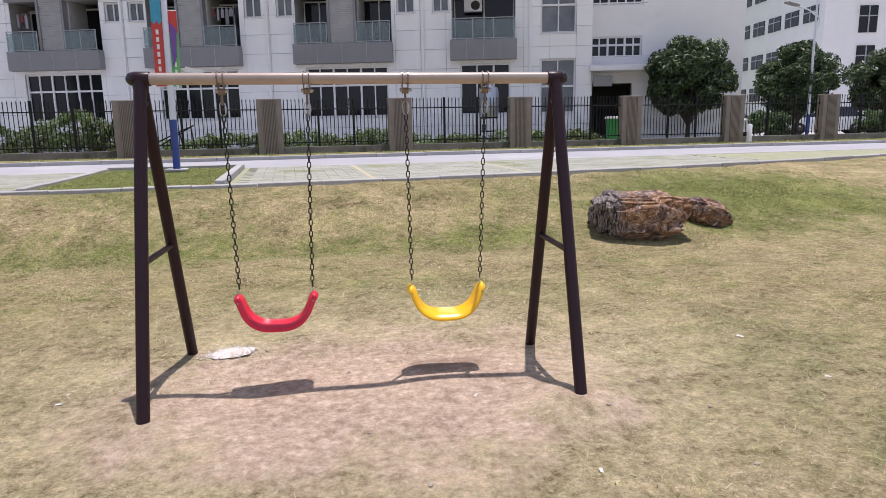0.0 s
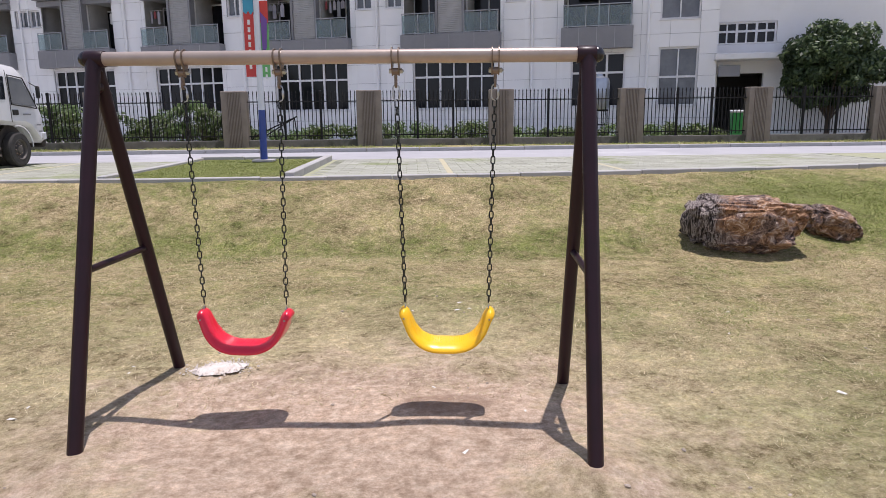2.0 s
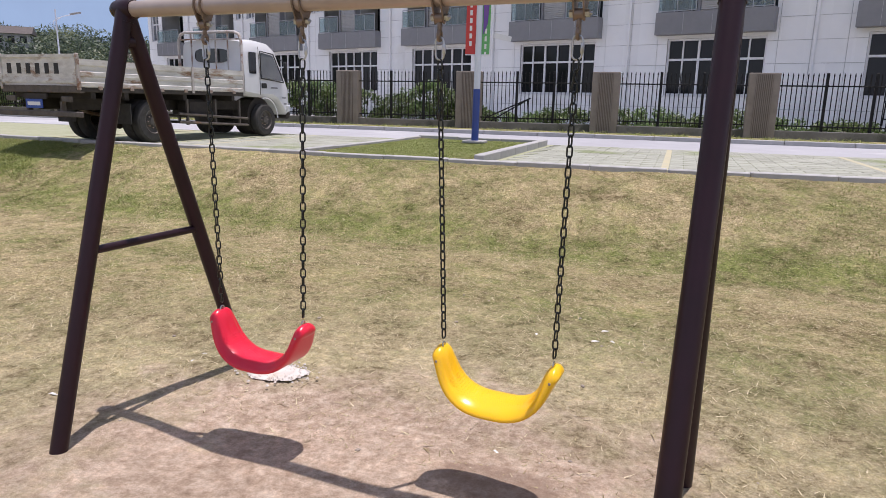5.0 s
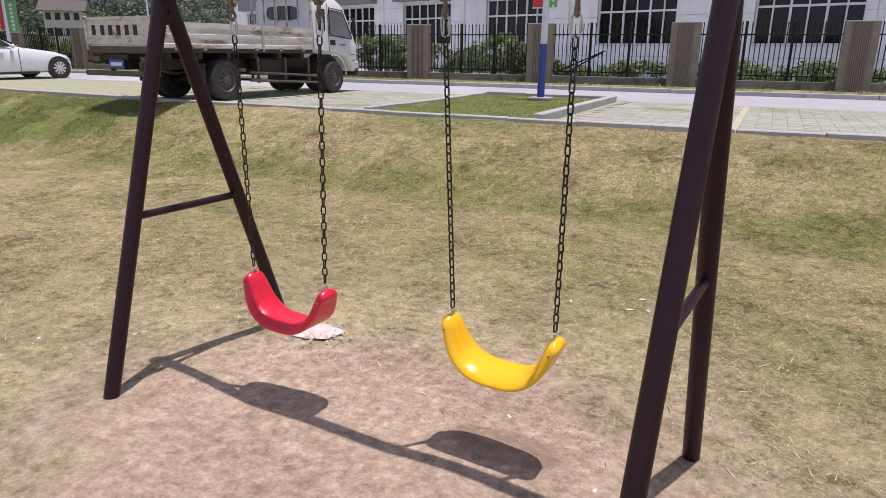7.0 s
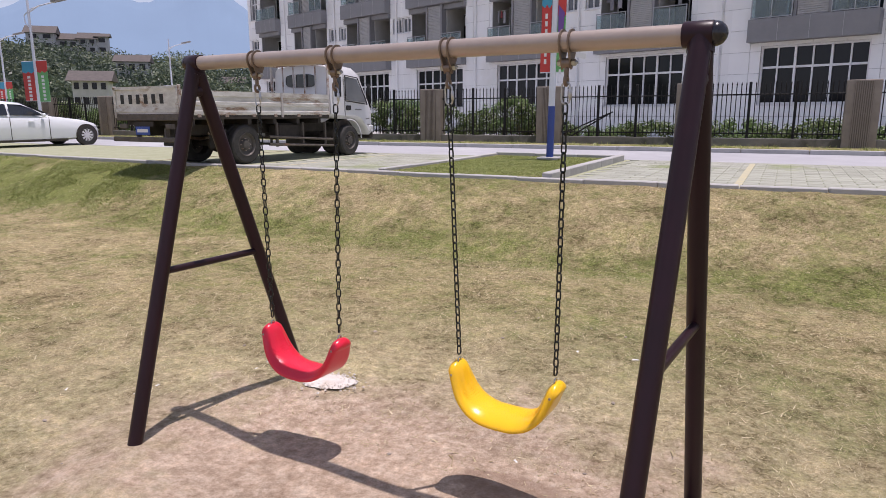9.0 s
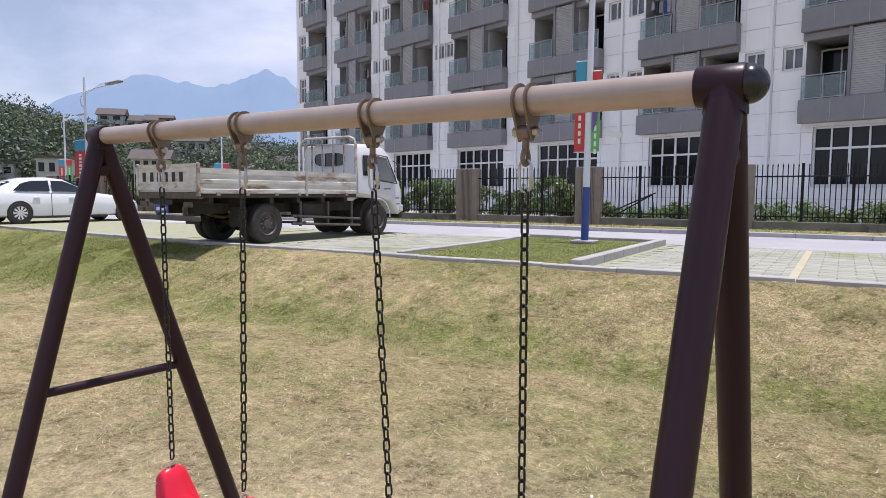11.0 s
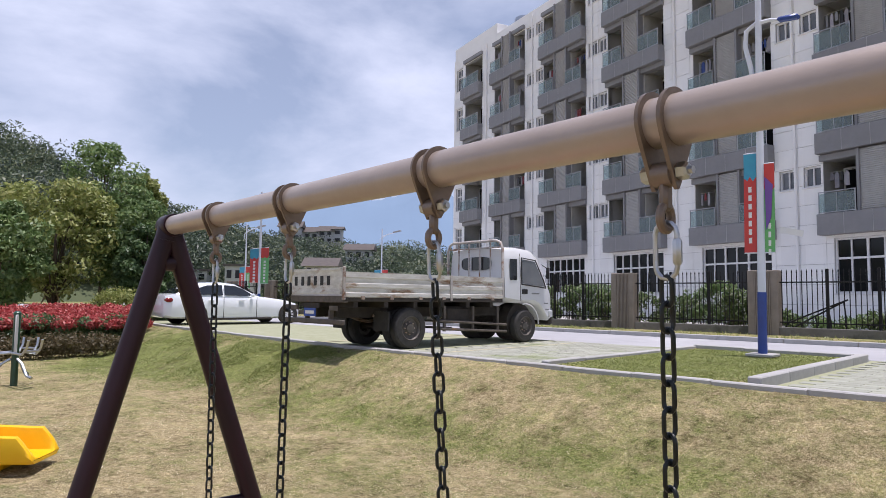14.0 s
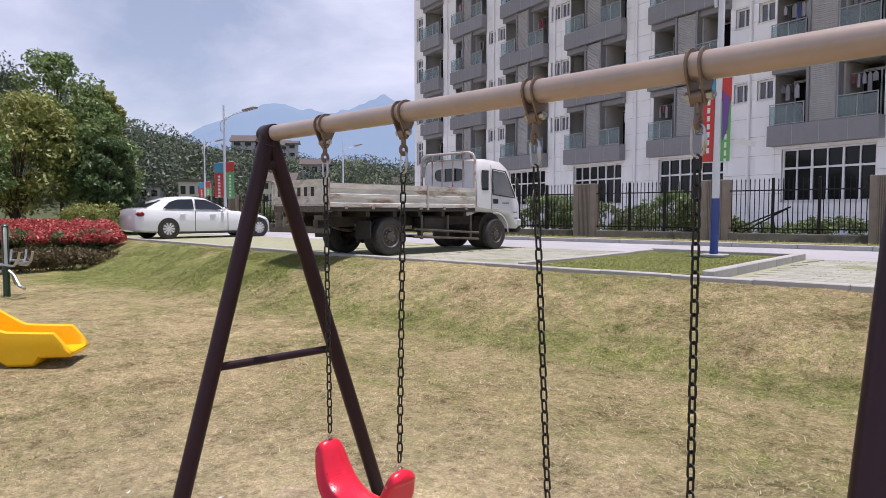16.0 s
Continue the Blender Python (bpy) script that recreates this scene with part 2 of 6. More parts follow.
M["clothred"] = mat("red_cloth", (0.28, 0.06, 0.06), (0.20, 0.04, 0.05), 0.9, 0, 2.5)
M["clothblue"] = mat("blue_cloth", (0.04, 0.09, 0.30), (0.05, 0.07, 0.2), 0.9, 0, 2.5)


def leaf_mat(name, c1, c2, c3):
    """Leaves: colour from leaf to leaf, and some light let through."""
    m = bpy.data.materials.new(name)
    m.use_nodes = True
    nt = m.node_tree
    p = nt.nodes["Principled BSDF"]
    p.inputs["Roughness"].default_value = 0.5
    ge = nt.nodes.new("ShaderNodeNewGeometry")
    rp = nt.nodes.new("ShaderNodeValToRGB")
    rp.color_ramp.elements[0].color, rp.color_ramp.elements[1].color = (*c1, 1), (*c3, 1)
    e = rp.color_ramp.elements.new(0.55)
    e.color = (*c2, 1)
    nt.links.new(ge.outputs["Random Per Island"], rp.inputs["Fac"])
    nt.links.new(rp.outputs["Color"], p.inputs["Base Color"])
    tr = nt.nodes.new("ShaderNodeBsdfTranslucent")
    nt.links.new(rp.outputs["Color"], tr.inputs["Color"])
    mx = nt.nodes.new("ShaderNodeMixShader")
    mx.inputs["Fac"].default_value = 0.3
    out = nt.nodes["Material Output"]
    nt.links.new(p.outputs["BSDF"], mx.inputs[1])
    nt.links.new(tr.outputs["BSDF"], mx.inputs[2])
    nt.links.new(mx.outputs["Shader"], out.inputs["Surface"])
    return m


M["leaf"] = leaf_mat("tree_leaf", (0.085, 0.15, 0.045), (0.15, 0.235, 0.075), (0.27, 0.35, 0.14))
M["leafdark"] = leaf_mat("dark_leaf", (0.05, 0.10, 0.035), (0.085, 0.15, 0.055), (0.14, 0.205, 0.08))
M["leafyard"] = leaf_mat("glossy_yard_leaf", (0.022, 0.045, 0.018), (0.05, 0.085, 0.032), (0.15, 0.205, 0.09))
M["leafyel"] = leaf_mat("yellowish_leaf", (0.15, 0.19, 0.045), (0.27, 0.31, 0.085), (0.42, 0.42, 0.16))
M["leafred"] = leaf_mat("red_photinia_leaf", (0.30, 0.035, 0.035), (0.48, 0.075, 0.075), (0.58, 0.20, 0.16))
M["leafbrown"] = leaf_mat("brownish_hedge_leaf", (0.07, 0.06, 0.025), (0.13, 0.10, 0.045), (0.16, 0.12, 0.06))
M["leafshrub"] = leaf_mat("shrub_leaf", (0.045, 0.085, 0.02), (0.10, 0.155, 0.04), (0.24, 0.29, 0.12))
# muted tones put the haze of distance into the leaf colour
M["hillleaf_a"] = leaf_mat("haze_tinted_dark_leaf", (0.042, 0.062, 0.046), (0.055, 0.080, 0.055), (0.075, 0.10, 0.066))
M["hillleaf_b"] = leaf_mat("haze_tinted_green_leaf", (0.07, 0.10, 0.062), (0.09, 0.125, 0.072), (0.12, 0.155, 0.088))
M["hillleaf_c"] = leaf_mat("haze_tinted_light_leaf", (0.12, 0.15, 0.085), (0.15, 0.18, 0.098), (0.19, 0.215, 0.125))
M["blade"] = leaf_mat("lawn_blade", (0.29, 0.23, 0.11), (0.52, 0.435, 0.24), (0.78, 0.68, 0.47))
M["blossom"] = leaf_mat("pale_blossom", (0.55, 0.54, 0.48), (0.70, 0.69, 0.62), (0.80, 0.79, 0.74))
M["bladegreen"] = leaf_mat("green_lawn_blade", (0.15, 0.19, 0.04), (0.26, 0.305, 0.08), (0.42, 0.42, 0.18))


def glass_mat(name, tint, mixf):
    m = bpy.data.materials.new(name)
    m.use_nodes = True
    nt = m.node_tree
    p = nt.nodes["Principled BSDF"]
    p.inputs["Base Color"].default_value = (*tint, 1)
    p.inputs["Roughness"].default_value = 0.03
    t = nt.nodes.new("ShaderNodeBsdfTransparent")
    t.inputs["Color"].default_value = (*tint, 1)
    mx = nt.nodes.new("ShaderNodeMixShader")
    mx.inputs["Fac"].default_value = mixf
    nt.links.new(t.outputs["BSDF"], mx.inputs[1])
    nt.links.new(p.outputs["BSDF"], mx.inputs[2])
    nt.links.new(mx.outputs["Shader"], nt.nodes["Material Output"].inputs["Surface"])
    return m


M["railglass"] = glass_mat("railing_glass", (0.64, 0.73, 0.74), 0.18)

# mesh building


class MB:
    """Collects vertices and faces of one mesh."""

    def __init__(self):
        self.v, self.f, self.mi = [], [], []
        self.cur = 0

    def add(self, vs, fs):
        o = len(self.v)
        self.v += [tuple(v) for v in vs]
        self.f += [tuple(i + o for i in f) for f in fs]
        self.mi += [self.cur] * len(fs)
        return self

    def box(self, c, s, m=None, ch=0.0):
        """A box at c of size s, with chamfered edges of ch; m moves it."""
        hx, hy, hz = s[0] / 2, s[1] / 2, s[2] / 2
        vs, fs = [], []
        if ch <= 0:
            for z in (-hz, hz):
                vs += [(-hx, -hy, z), (hx, -hy, z), (hx, hy, z), (-hx, hy, z)]
            fs = [(3, 2, 1, 0), (4, 5, 6, 7), (0, 1, 5, 4), (1, 2, 6, 5), (2, 3, 7, 6), (3, 0, 4, 7)]
        else:
            ch = min(ch, hx * 0.9, hy * 0.9, hz * 0.9)

            def ring(px, py, z, k):
                return [(-px + k, -py, z), (px - k, -py, z), (px, -py + k, z), (px, py - k, z), (px - k, py, z), (-px + k, py, z), (-px, py - k, z), (-px, -py + k, z)]
            vs = ring(hx - ch, hy - ch, -hz, 0.0001) + ring(hx, hy, -hz + ch, ch) + ring(hx, hy, hz - ch, ch) + ring(hx - ch, hy - ch, hz, 0.0001)
            fs = [tuple(range(7, -1, -1)), tuple(range(24, 32))]
            for r in range(3):
                for k in range(8):
                    q = (k + 1) % 8
                    fs.append((r * 8 + k, r * 8 + q, r * 8 + 8 + q, r * 8 + 8 + k))
        vs = [Vector(v) + Vector(c) for v in vs]
        if m is not None:
            vs = [m @ v for v in vs]
        return self.add(vs, fs)

    def tube(self, pts, r, n=10, closed=False, cap=True):
        """A round bar along points; r is a number or one for each point."""
        pts = [Vector(p) for p in pts]
        k = len(pts)
        rs = r if isinstance(r, (list, tuple)) else [r] * k
        up = None
        rings = []
        for i, p in enumerate(pts):
            d = (pts[(i + 1) % k] - pts[i - 1]) if closed else (pts[min(i + 1, k - 1)] - pts[max(i - 1, 0)])
            d.normalize()
            if up is None:
                up = d.orthogonal().normalized()
            up = (up - d * up.dot(d)).normalized()
            side = d.cross(up)
            rings.append([p + (up * math.cos(2 * math.pi * j / n) + side * math.sin(2 * math.pi * j / n)) * rs[i] for j in range(n)])
        vs = [v for ring in rings for v in ring]
        fs = []
        for i in range(k if closed else k - 1):
            a, b = i * n, ((i + 1) % k) * n
            for j in range(n):
                q = (j + 1) % n
                fs.append((a + j, a + q, b + q, b + j))
        if cap and not closed:
            fs += [tuple(range(n - 1, -1, -1)), tuple(range((k - 1) * n, k * n))]
        return self.add(vs, fs)

    def lathe(self, prof, n=24, m=None):
        """A turned shape about z from (radius, height) pairs."""
        vs, fs = [], []
        for r, z in prof:
            vs += [(r * math.cos(2 * math.pi * j / n), r * math.sin(2 * math.pi * j / n), z) for j in range(n)]
        for i in range(len(prof) - 1):
            for j in range(n):
                q = (j + 1) % n
                fs.append((i * n + j, i * n + q, (i + 1) * n + q, (i + 1) * n + j))
        if m is not None:
            vs = [m @ Vector(v) for v in vs]
        return self.add(vs, fs)

    def prism(self, poly, a, b, axis="x", m=None):
        """A flat outline pushed from a to b along an axis."""
        def put(u, w, t):
            return {"x": (t, u, w), "y": (u, t, w), "z": (u, w, t)}[axis]
        n = len(poly)
        vs = [put(u, w, a) for u, w in poly] + [put(u, w, b) for u, w in poly]
        fs = [tuple(range(n - 1, -1, -1)), tuple(range(n, 2 * n))] + [(i, (i + 1) % n, n + (i + 1) % n, n + i) for i in range(n)]
        if m is not None:
            vs = [m @ Vector(v) for v in vs]
        return self.add(vs, fs)

    def data(self, name, mats, smooth=False):
        me = bpy.data.meshes.new(name)
        me.from_pydata(self.v, [], self.f)
        for m in (mats if isinstance(mats, (list, tuple)) else [mats]):
            me.materials.append(m)
        if any(self.mi):
            me.polygons.foreach_set("material_index", self.mi)
        bm = bmesh.new()
        bm.from_mesh(me)
        bmesh.ops.recalc_face_normals(bm, faces=bm.faces)
        bm.to_mesh(me)
        bm.free()
        if smooth:
            me.polygons.foreach_set("use_smooth", [True] * len(me.polygons))
            me.set_sharp_from_angle(angle=radians(38))
        me.update()
        return me


def part(name, mb, material, parent=None, label="", smooth=True, at=None):
    """One mesh object under a thing or a part."""
    me = mb if isinstance(mb, bpy.types.Mesh) else mb.data(name, material, smooth)
    ob = new(name, me)
    if parent is not None:
        ob.parent = parent
    if at is not None:
        ob.matrix_basis = at
    if label:
        ob["label"] = label
    return ob


def thing(name, label, category, at=None, group="", kind=""):
    ob = new(name)
    ob.empty_display_size = 0.1
    if at is not None:
        ob.matrix_basis = at
    return tagged(ob, label, category, group, kind)


def big_mesh(name, verts, faces, material):
    """A mesh from arrays of vertices and faces with the same number of corners."""
    me = bpy.data.meshes.new(name)
    verts, faces = np.asarray(verts, np.float32), np.asarray(faces, np.int32)
    k = faces.shape[1]
    me.vertices.add(len(verts))
    me.vertices.foreach_set("co", verts.ravel())
    me.loops.add(faces.size)
    me.loops.foreach_set("vertex_index", faces.ravel())
    me.polygons.add(len(faces))
    me.polygons.foreach_set("loop_start", np.arange(len(faces), dtype=np.int32) * k)
    me.polygons.foreach_set("loop_total", np.full(len(faces), k, np.int32))
    me.materials.append(material)
    me.update(calc_edges=True)
    me.validate()
    return me

# ground
PZ = 0.72  # height of the parking area and the road


def kerb_y(x):
    x = max(-30.0, min(22.0, x))
    return 6.62 + (0.0085 if x > -3 else 0.0036) * (x + 3) ** 2


def foot_y(x):
    return 4.4 - 0.28 * max(0.0, min(x, 3.0)) + 0.16 * max(0.0, min(-12.0 - x, 14.0)) - 0.05 * max(0.0, min(x - 3.0, 10.0))


FEET = ((1.15, -0.88, 0.06), (-1.30, -0.52, 0.03), (-1.26, 0.67, 0.02), (1.22, 0.32, -0.015))  # swells round the swing frame's legs


def ground_z(x, y):
    yk, yf = kerb_y(x) - 0.12, foot_y(x)
    t = max(0.0, min(1.0, (y - yf) / (yk - yf)))
    z = 0.72 * (0.45 * t + 0.55 * t * t * (3 - 2 * t))
    if y > yk + 0.1:
        z = 0.72 - 0.17 * min(1.0, (y - yk - 0.1) / 0.3)
    if y < yk + 0.2 and abs(x) < 60 and y > -40:
        z += 0.025 * noise.noise(Vector((x * 0.7, y * 0.7, 0))) + 0.03 * noise.noise(Vector((x * 1.9, y * 1.9, 5)))
        for fx, fy, fh in FEET:
            d2 = (x - fx) ** 2 + (y - fy) ** 2
            if d2 < 1.2:
                z += fh * math.exp(-d2 / 0.12)
        z += (0.006 + 0.03 * t * (1 - t) * 2) * noise.noise(Vector((x * 4.6, y * 4.6, 2)))
    return z


def spaced(stops):
    out = []
    for a, b, step in stops:
        n = max(1, int(round((b - a) / step)))
        out += [a + (b - a) * i / n for i in range(n)]
    return out + [stops[-1][1]]


def ground_material():
    m = bpy.data.materials.new("dry_lawn_and_earth")
    m.use_nodes = True
    nt = m.node_tree
    N, L = nt.nodes, nt.links
    p = N["Principled BSDF"]
    p.inputs["Roughness"].default_value = 0.95
    p.inputs["Specular IOR Level"].default_value = 0.2
    tc = N.new("ShaderNodeTexCoord")

    def tex(scale, detail=4, rough=0.6, loc=(0, 0, 0)):
        mp = N.new("ShaderNodeMapping")
        mp.inputs["Location"].default_value = loc
        L.new(tc.outputs["Object"], mp.inputs["Vector"])
        n = N.new("ShaderNodeTexNoise")
        n.inputs["Scale"].default_value = scale
        n.inputs["Detail"].default_value = detail
        n.inputs["Roughness"].default_value = rough
        L.new(mp.outputs["Vector"], n.inputs["Vector"])
        return n.outputs["Fac"]

    def ramp(fac, stops):
        r = N.new("ShaderNodeValToRGB")
        r.color_ramp.elements[0].position, r.color_ramp.elements[1].position = stops[0][0], stops[-1][0]
        r.color_ramp.elements[0].color, r.color_ramp.elements[1].color = (*stops[0][1], 1), (*stops[-1][1], 1)
        for pos, c in stops[1:-1]:
            r.color_ramp.elements.new(pos).color = (*c, 1)
        L.new(fac, r.inputs["Fac"])
        return r.outputs["Color"]

    def mixc(f, a, b):
        x = N.new("ShaderNodeMix")
        x.data_type = "RGBA"
        L.new(f, x.inputs["Factor"])
        L.new(a, x.inputs["A"])
        L.new(b, x.inputs["B"])
        return x.outputs["Result"]

    def mth(op, a, b):
        x = N.new("ShaderNodeMath")
        x.operation = op
        for i, v in enumerate((a, b)):
            if isinstance(v, (int, float)):
                x.inputs[i].default_value = v
            else:
                L.new(v, x.inputs[i])
        return x.outputs[0]

    dry = ramp(tex(40, 9, 0.9), [(0.38, (0.09, 0.065, 0.028)), (0.46, (0.29, 0.23, 0.12)), (0.54, (0.45, 0.365, 0.21)), (0.62, (0.74, 0.63, 0.43))])
    green = ramp(tex(45, 9, 0.88, (3, 1, 0)), [(0.37, (0.03, 0.04, 0.008)), (0.47, (0.11, 0.135, 0.03)), (0.54, (0.20, 0.23, 0.065)), (0.64, (0.42, 0.42, 0.18))])
    earth = ramp(tex(13, 10, 0.85, (1, 7, 0)), [(0.36, (0.34, 0.235, 0.16)), (0.5, (0.57, 0.43, 0.32)), (0.62, (0.78, 0.64, 0.505))])
    # greener up the bank and towards the distance on the side with the boulder
    sep = N.new("ShaderNodeSeparateXYZ")
    L.new(tc.outputs["Object"], sep.inputs[0])
    gf = mth("ADD", mth("ADD", mth("MULTIPLY", tex(0.55, 5, 0.6), 0.35), mth("MULTIPLY", tex(4.2, 7, 0.75, (9, 2, 0)), 0.65)), mth("MULTIPLY", sep.outputs["Y"], 0.004))

    def patch(x, y, sx, sy):
        mq = N.new("ShaderNodeMapping")
        mq.inputs["Location"].default_value = (-x / sx, -y / sy, 0)
        mq.inputs["Scale"].default_value = (1 / sx, 1 / sy, 0)
        L.new(tc.outputs["Object"], mq.inputs["Vector"])
        le = N.new("ShaderNodeVectorMath")
        le.operation = "LENGTH"
        L.new(mq.outputs["Vector"], le.inputs[0])
        return mth("MAXIMUM", mth("SUBTRACT", 1.0, le.outputs["Value"]), 0.0)

    # lush stretches of the bank below the truck, towards the hedge, behind the boulder, and along the bank's foot
    spots = ((-10.6, 6.1, 2.3, 1.5, 1.6), (-15.0, 5.5, 5.5, 2.6, 1.2), (7.0, 5.4, 4.0, 2.2, 1.1), (-5.0, 4.75, 6.5, 0.75, 0.55), (1.2, 4.35, 3.6, 0.7, 0.6), (-1.0, 2.6, 5.0, 1.6, 0.25), (-3.0, 9.2, 2.2, 3.6, 1.8), (3.4, -0.6, 2.6, 3.0, 0.35), (-3.0, -1.6, 1.7, 2.4, 0.5), (1.6, 1.9, 2.6, 1.2, 0.3))
    lush = 0.0
    for x, y, sx, sy, k in spots:
        lush = mth("ADD", mth("MULTIPLY", patch(x, y, sx, sy), k), lush)
    gf = mth("ADD", gf, mth("MULTIPLY", lush, 0.24))
    gmask = ramp(gf, [(0.47, (0.04, 0.04, 0.04)), (0.66, (0.94, 0.94, 0.94))])
    lawn = mixc(gmask, dry, green)
    # bare trodden earth under the swings
    mp = N.new("ShaderNodeMapping")
    mp.inputs["Location"].default_value = (0.02, 0.22, 0)
    mp.inputs["Scale"].default_value = (0.50, 0.72, 0.0)
    L.new(tc.outputs["Object"], mp.inputs["Vector"])
    ln = N.new("ShaderNodeVectorMath")
    ln.operation = "LENGTH"
    L.new(mp.outputs["Vector"], ln.inputs[0])
    near = mth("ADD", mth("SUBTRACT", 1.28, ln.outputs["Value"]), mth("MULTIPLY", mth("SUBTRACT", tex(2.2, 6, 0.7, (4, 4, 0)), 0.5), 1.7))
    # pale, thin, trodden turf round the bare patch
    worn = mth("MULTIPLY", mth("MAXIMUM", mth("MINIMUM", mth("SUBTRACT", 1.6, mth("MULTIPLY", ln.outputs["Value"], 0.70)), 1.0), 0.0), mth("ADD", tex(3.1, 6, 0.7, (5, 5, 0)), 0.05))
    pale = ramp(tex(36, 9, 0.9, (7, 3, 0)), [(0.38, (0.22, 0.17, 0.085)), (0.48, (0.52, 0.435, 0.27)), (0.56, (0.66, 0.57, 0.38)), (0.64, (0.86, 0.77, 0.58))])
    lawn = mixc(worn, lawn, pale)
    emask = ramp(near, [(0.30, (0, 0, 0)), (0.75, (0.95, 0.95, 0.95))])
    col = mixc(emask, lawn, earth)
    # uneven wear: lighter scuffs and darker thatch in patches of a hand's width and a step
    tone = ramp(mth("ADD", mth("MULTIPLY", tex(11, 8, 0.8, (2, 5, 0)), 0.62), mth("MULTIPLY", tex(1.7, 6, 0.65, (6, 1, 0)), 0.38)), [(0.40, (0.40, 0.37, 0.32)), (0.46, (0.80, 0.79, 0.77)), (0.52, (1.03, 1.03, 1.03)), (0.60, (1.38, 1.36, 1.32))])
    tm = N.new("ShaderNodeMix")
    tm.data_type = "RGBA"
    tm.blend_type = "MULTIPLY"
    L.new(mth("SUBTRACT", 1.0, mth("MULTIPLY", emask, 0.55)), tm.inputs["Factor"])
    L.new(col, tm.inputs["A"])
    L.new(tone, tm.inputs["B"])
    col = tm.outputs["Result"]
    # damp scuffed hollow under the yellow seat
    mp2 = N.new("ShaderNodeMapping")
    mp2.inputs["Location"].default_value = (-0.52, 0.02, 0)
    L.new(tc.outputs["Object"], mp2.inputs["Vector"])
    sc = N.new("ShaderNodeVectorMath")
    sc.operation = "MULTIPLY"
    sc.inputs[1].default_value = (3.3, 6.2, 0)
    L.new(mp2.outputs["Vector"], sc.inputs[0])
    ln2 = N.new("ShaderNodeVectorMath")
    ln2.operation = "LENGTH"
    L.new(sc.outputs["Vector"], ln2.inputs[0])
    damp = ramp(mth("ADD", mth("SUBTRACT", 1.2, ln2.outputs["Value"]), mth("MULTIPLY", mth("SUBTRACT", tex(6, 5, 0.6), 0.5), 0.8)), [(0.2, (0, 0, 0)), (0.45, (0.55, 0.55, 0.55))])
    dampc = N.new("ShaderNodeRGB")
    dampc.outputs[0].default_value = (0.27, 0.18, 0.13, 1)
    col = mixc(damp, col, dampc.outputs[0])
    L.new(col, p.inputs["Base Color"])
    b = N.new("ShaderNodeBump")
    b.inputs["Strength"].default_value = 0.8
    b.inputs["Distance"].default_value = 0.03
    L.new(mth("ADD", tex(40, 9, 0.9), mth("MULTIPLY", tex(9, 4, 0.6), 0.8)), b.inputs["Height"])
    L.new(b.outputs["Normal"], p.inputs["Normal"])
    return m


M["ground"] = ground_material()
gx = spaced([(-1500, -200, 130), (-200, -60, 14), (-60, -14, 1.2), (-14, 10, 0.11), (10, 40, 1.0), (40, 200, 16), (200, 1500, 130)])
gy = spaced([(-1500, -200, 130), (-200, -30, 14), (-30, -6, 1.2), (-6, 9.6, 0.1), (9.6, 14, 0.8), (14, 60, 6), (60, 200, 14), (200, 1500, 130)])
gv = [(x, y, ground_z(x, y)) for y in gy for x in gx]
nx = len(gx)
gf = [(j * nx + i, j * nx + i + 1, (j + 1) * nx + i + 1, (j + 1) * nx + i) for j in range(len(gy) - 1) for i in range(nx - 1)]
ground = new("ground", big_mesh("ground", gv, gf, M["ground"]))
ground.data.polygons.foreach_set("use_smooth", [True] * len(gf))
tagged(ground, "dry patchy lawn with bare trodden earth and a grassy bank", "ground", kind="structure")

# parking area, road, far verge
xs = spaced([(-70, -20, 5), (-20, 20, 1.0), (20, 90, 5)])


def strip(name, y0, y1, z, material, label, cat):
    mb = MB()
    for a, b in zip(xs[:-1], xs[1:]):
        q = [(a, y0(a)), (b, y0(b)), (b, y1(b)), (a, y1(a))]
        mb.add([(u, v, z) for u, v in q] + [(u, v, z - 0.14) for u, v in q], [(0, 1, 2, 3), (0, 4, 5, 1), (3, 2, 6, 7)])
    return tagged(part(name, mb, material, smooth=False), label, cat, kind="structure")


ROAD0, ROAD1 = 11.9, 15.45
pavement = strip("pavement", lambda x: kerb_y(x) + 0.06, lambda x: ROAD0, PZ - 0.005, M["pavejoint"], "grass-jointed paved parking bays beside the road", "pavement")
road = strip("road", lambda x: ROAD0, lambda x: ROAD1, PZ, M["road"], "pale concrete access road in bright sun", "road")
verge = strip("verge", lambda x: ROAD1 + 0.16, lambda x: 19.5, PZ + 0.06, M["ground"], "narrow weedy verge below the fence", "verge")
yard = strip("yard", lambda x: 19.5, lambda x: 60.0, PZ + 0.02, M["concrete"], "concrete yard round the apartment building", "yard")


def kerb_run(name, pts, w, top, low, label):
    """Kerb stones about a metre long with open joints along a line of points."""
    run = thing(name, label, "kerb", kind="structure")
    for (xa, ya), (xb, yb) in zip(pts[:-1], pts[1:]):
        L = math.hypot(xb - xa, yb - ya)
        mb = MB().box((0, 0, (top + low) / 2), (L - 0.012, w, top - low), ch=0.012)
        part("kerb_stone", mb, M["kerbface"], run, smooth=False, at=pose((xa + xb) / 2, (ya + yb) / 2, random.uniform(-0.006, 0.006), 0, 0, math.degrees(math.atan2(yb - ya, xb - xa))))
    return run


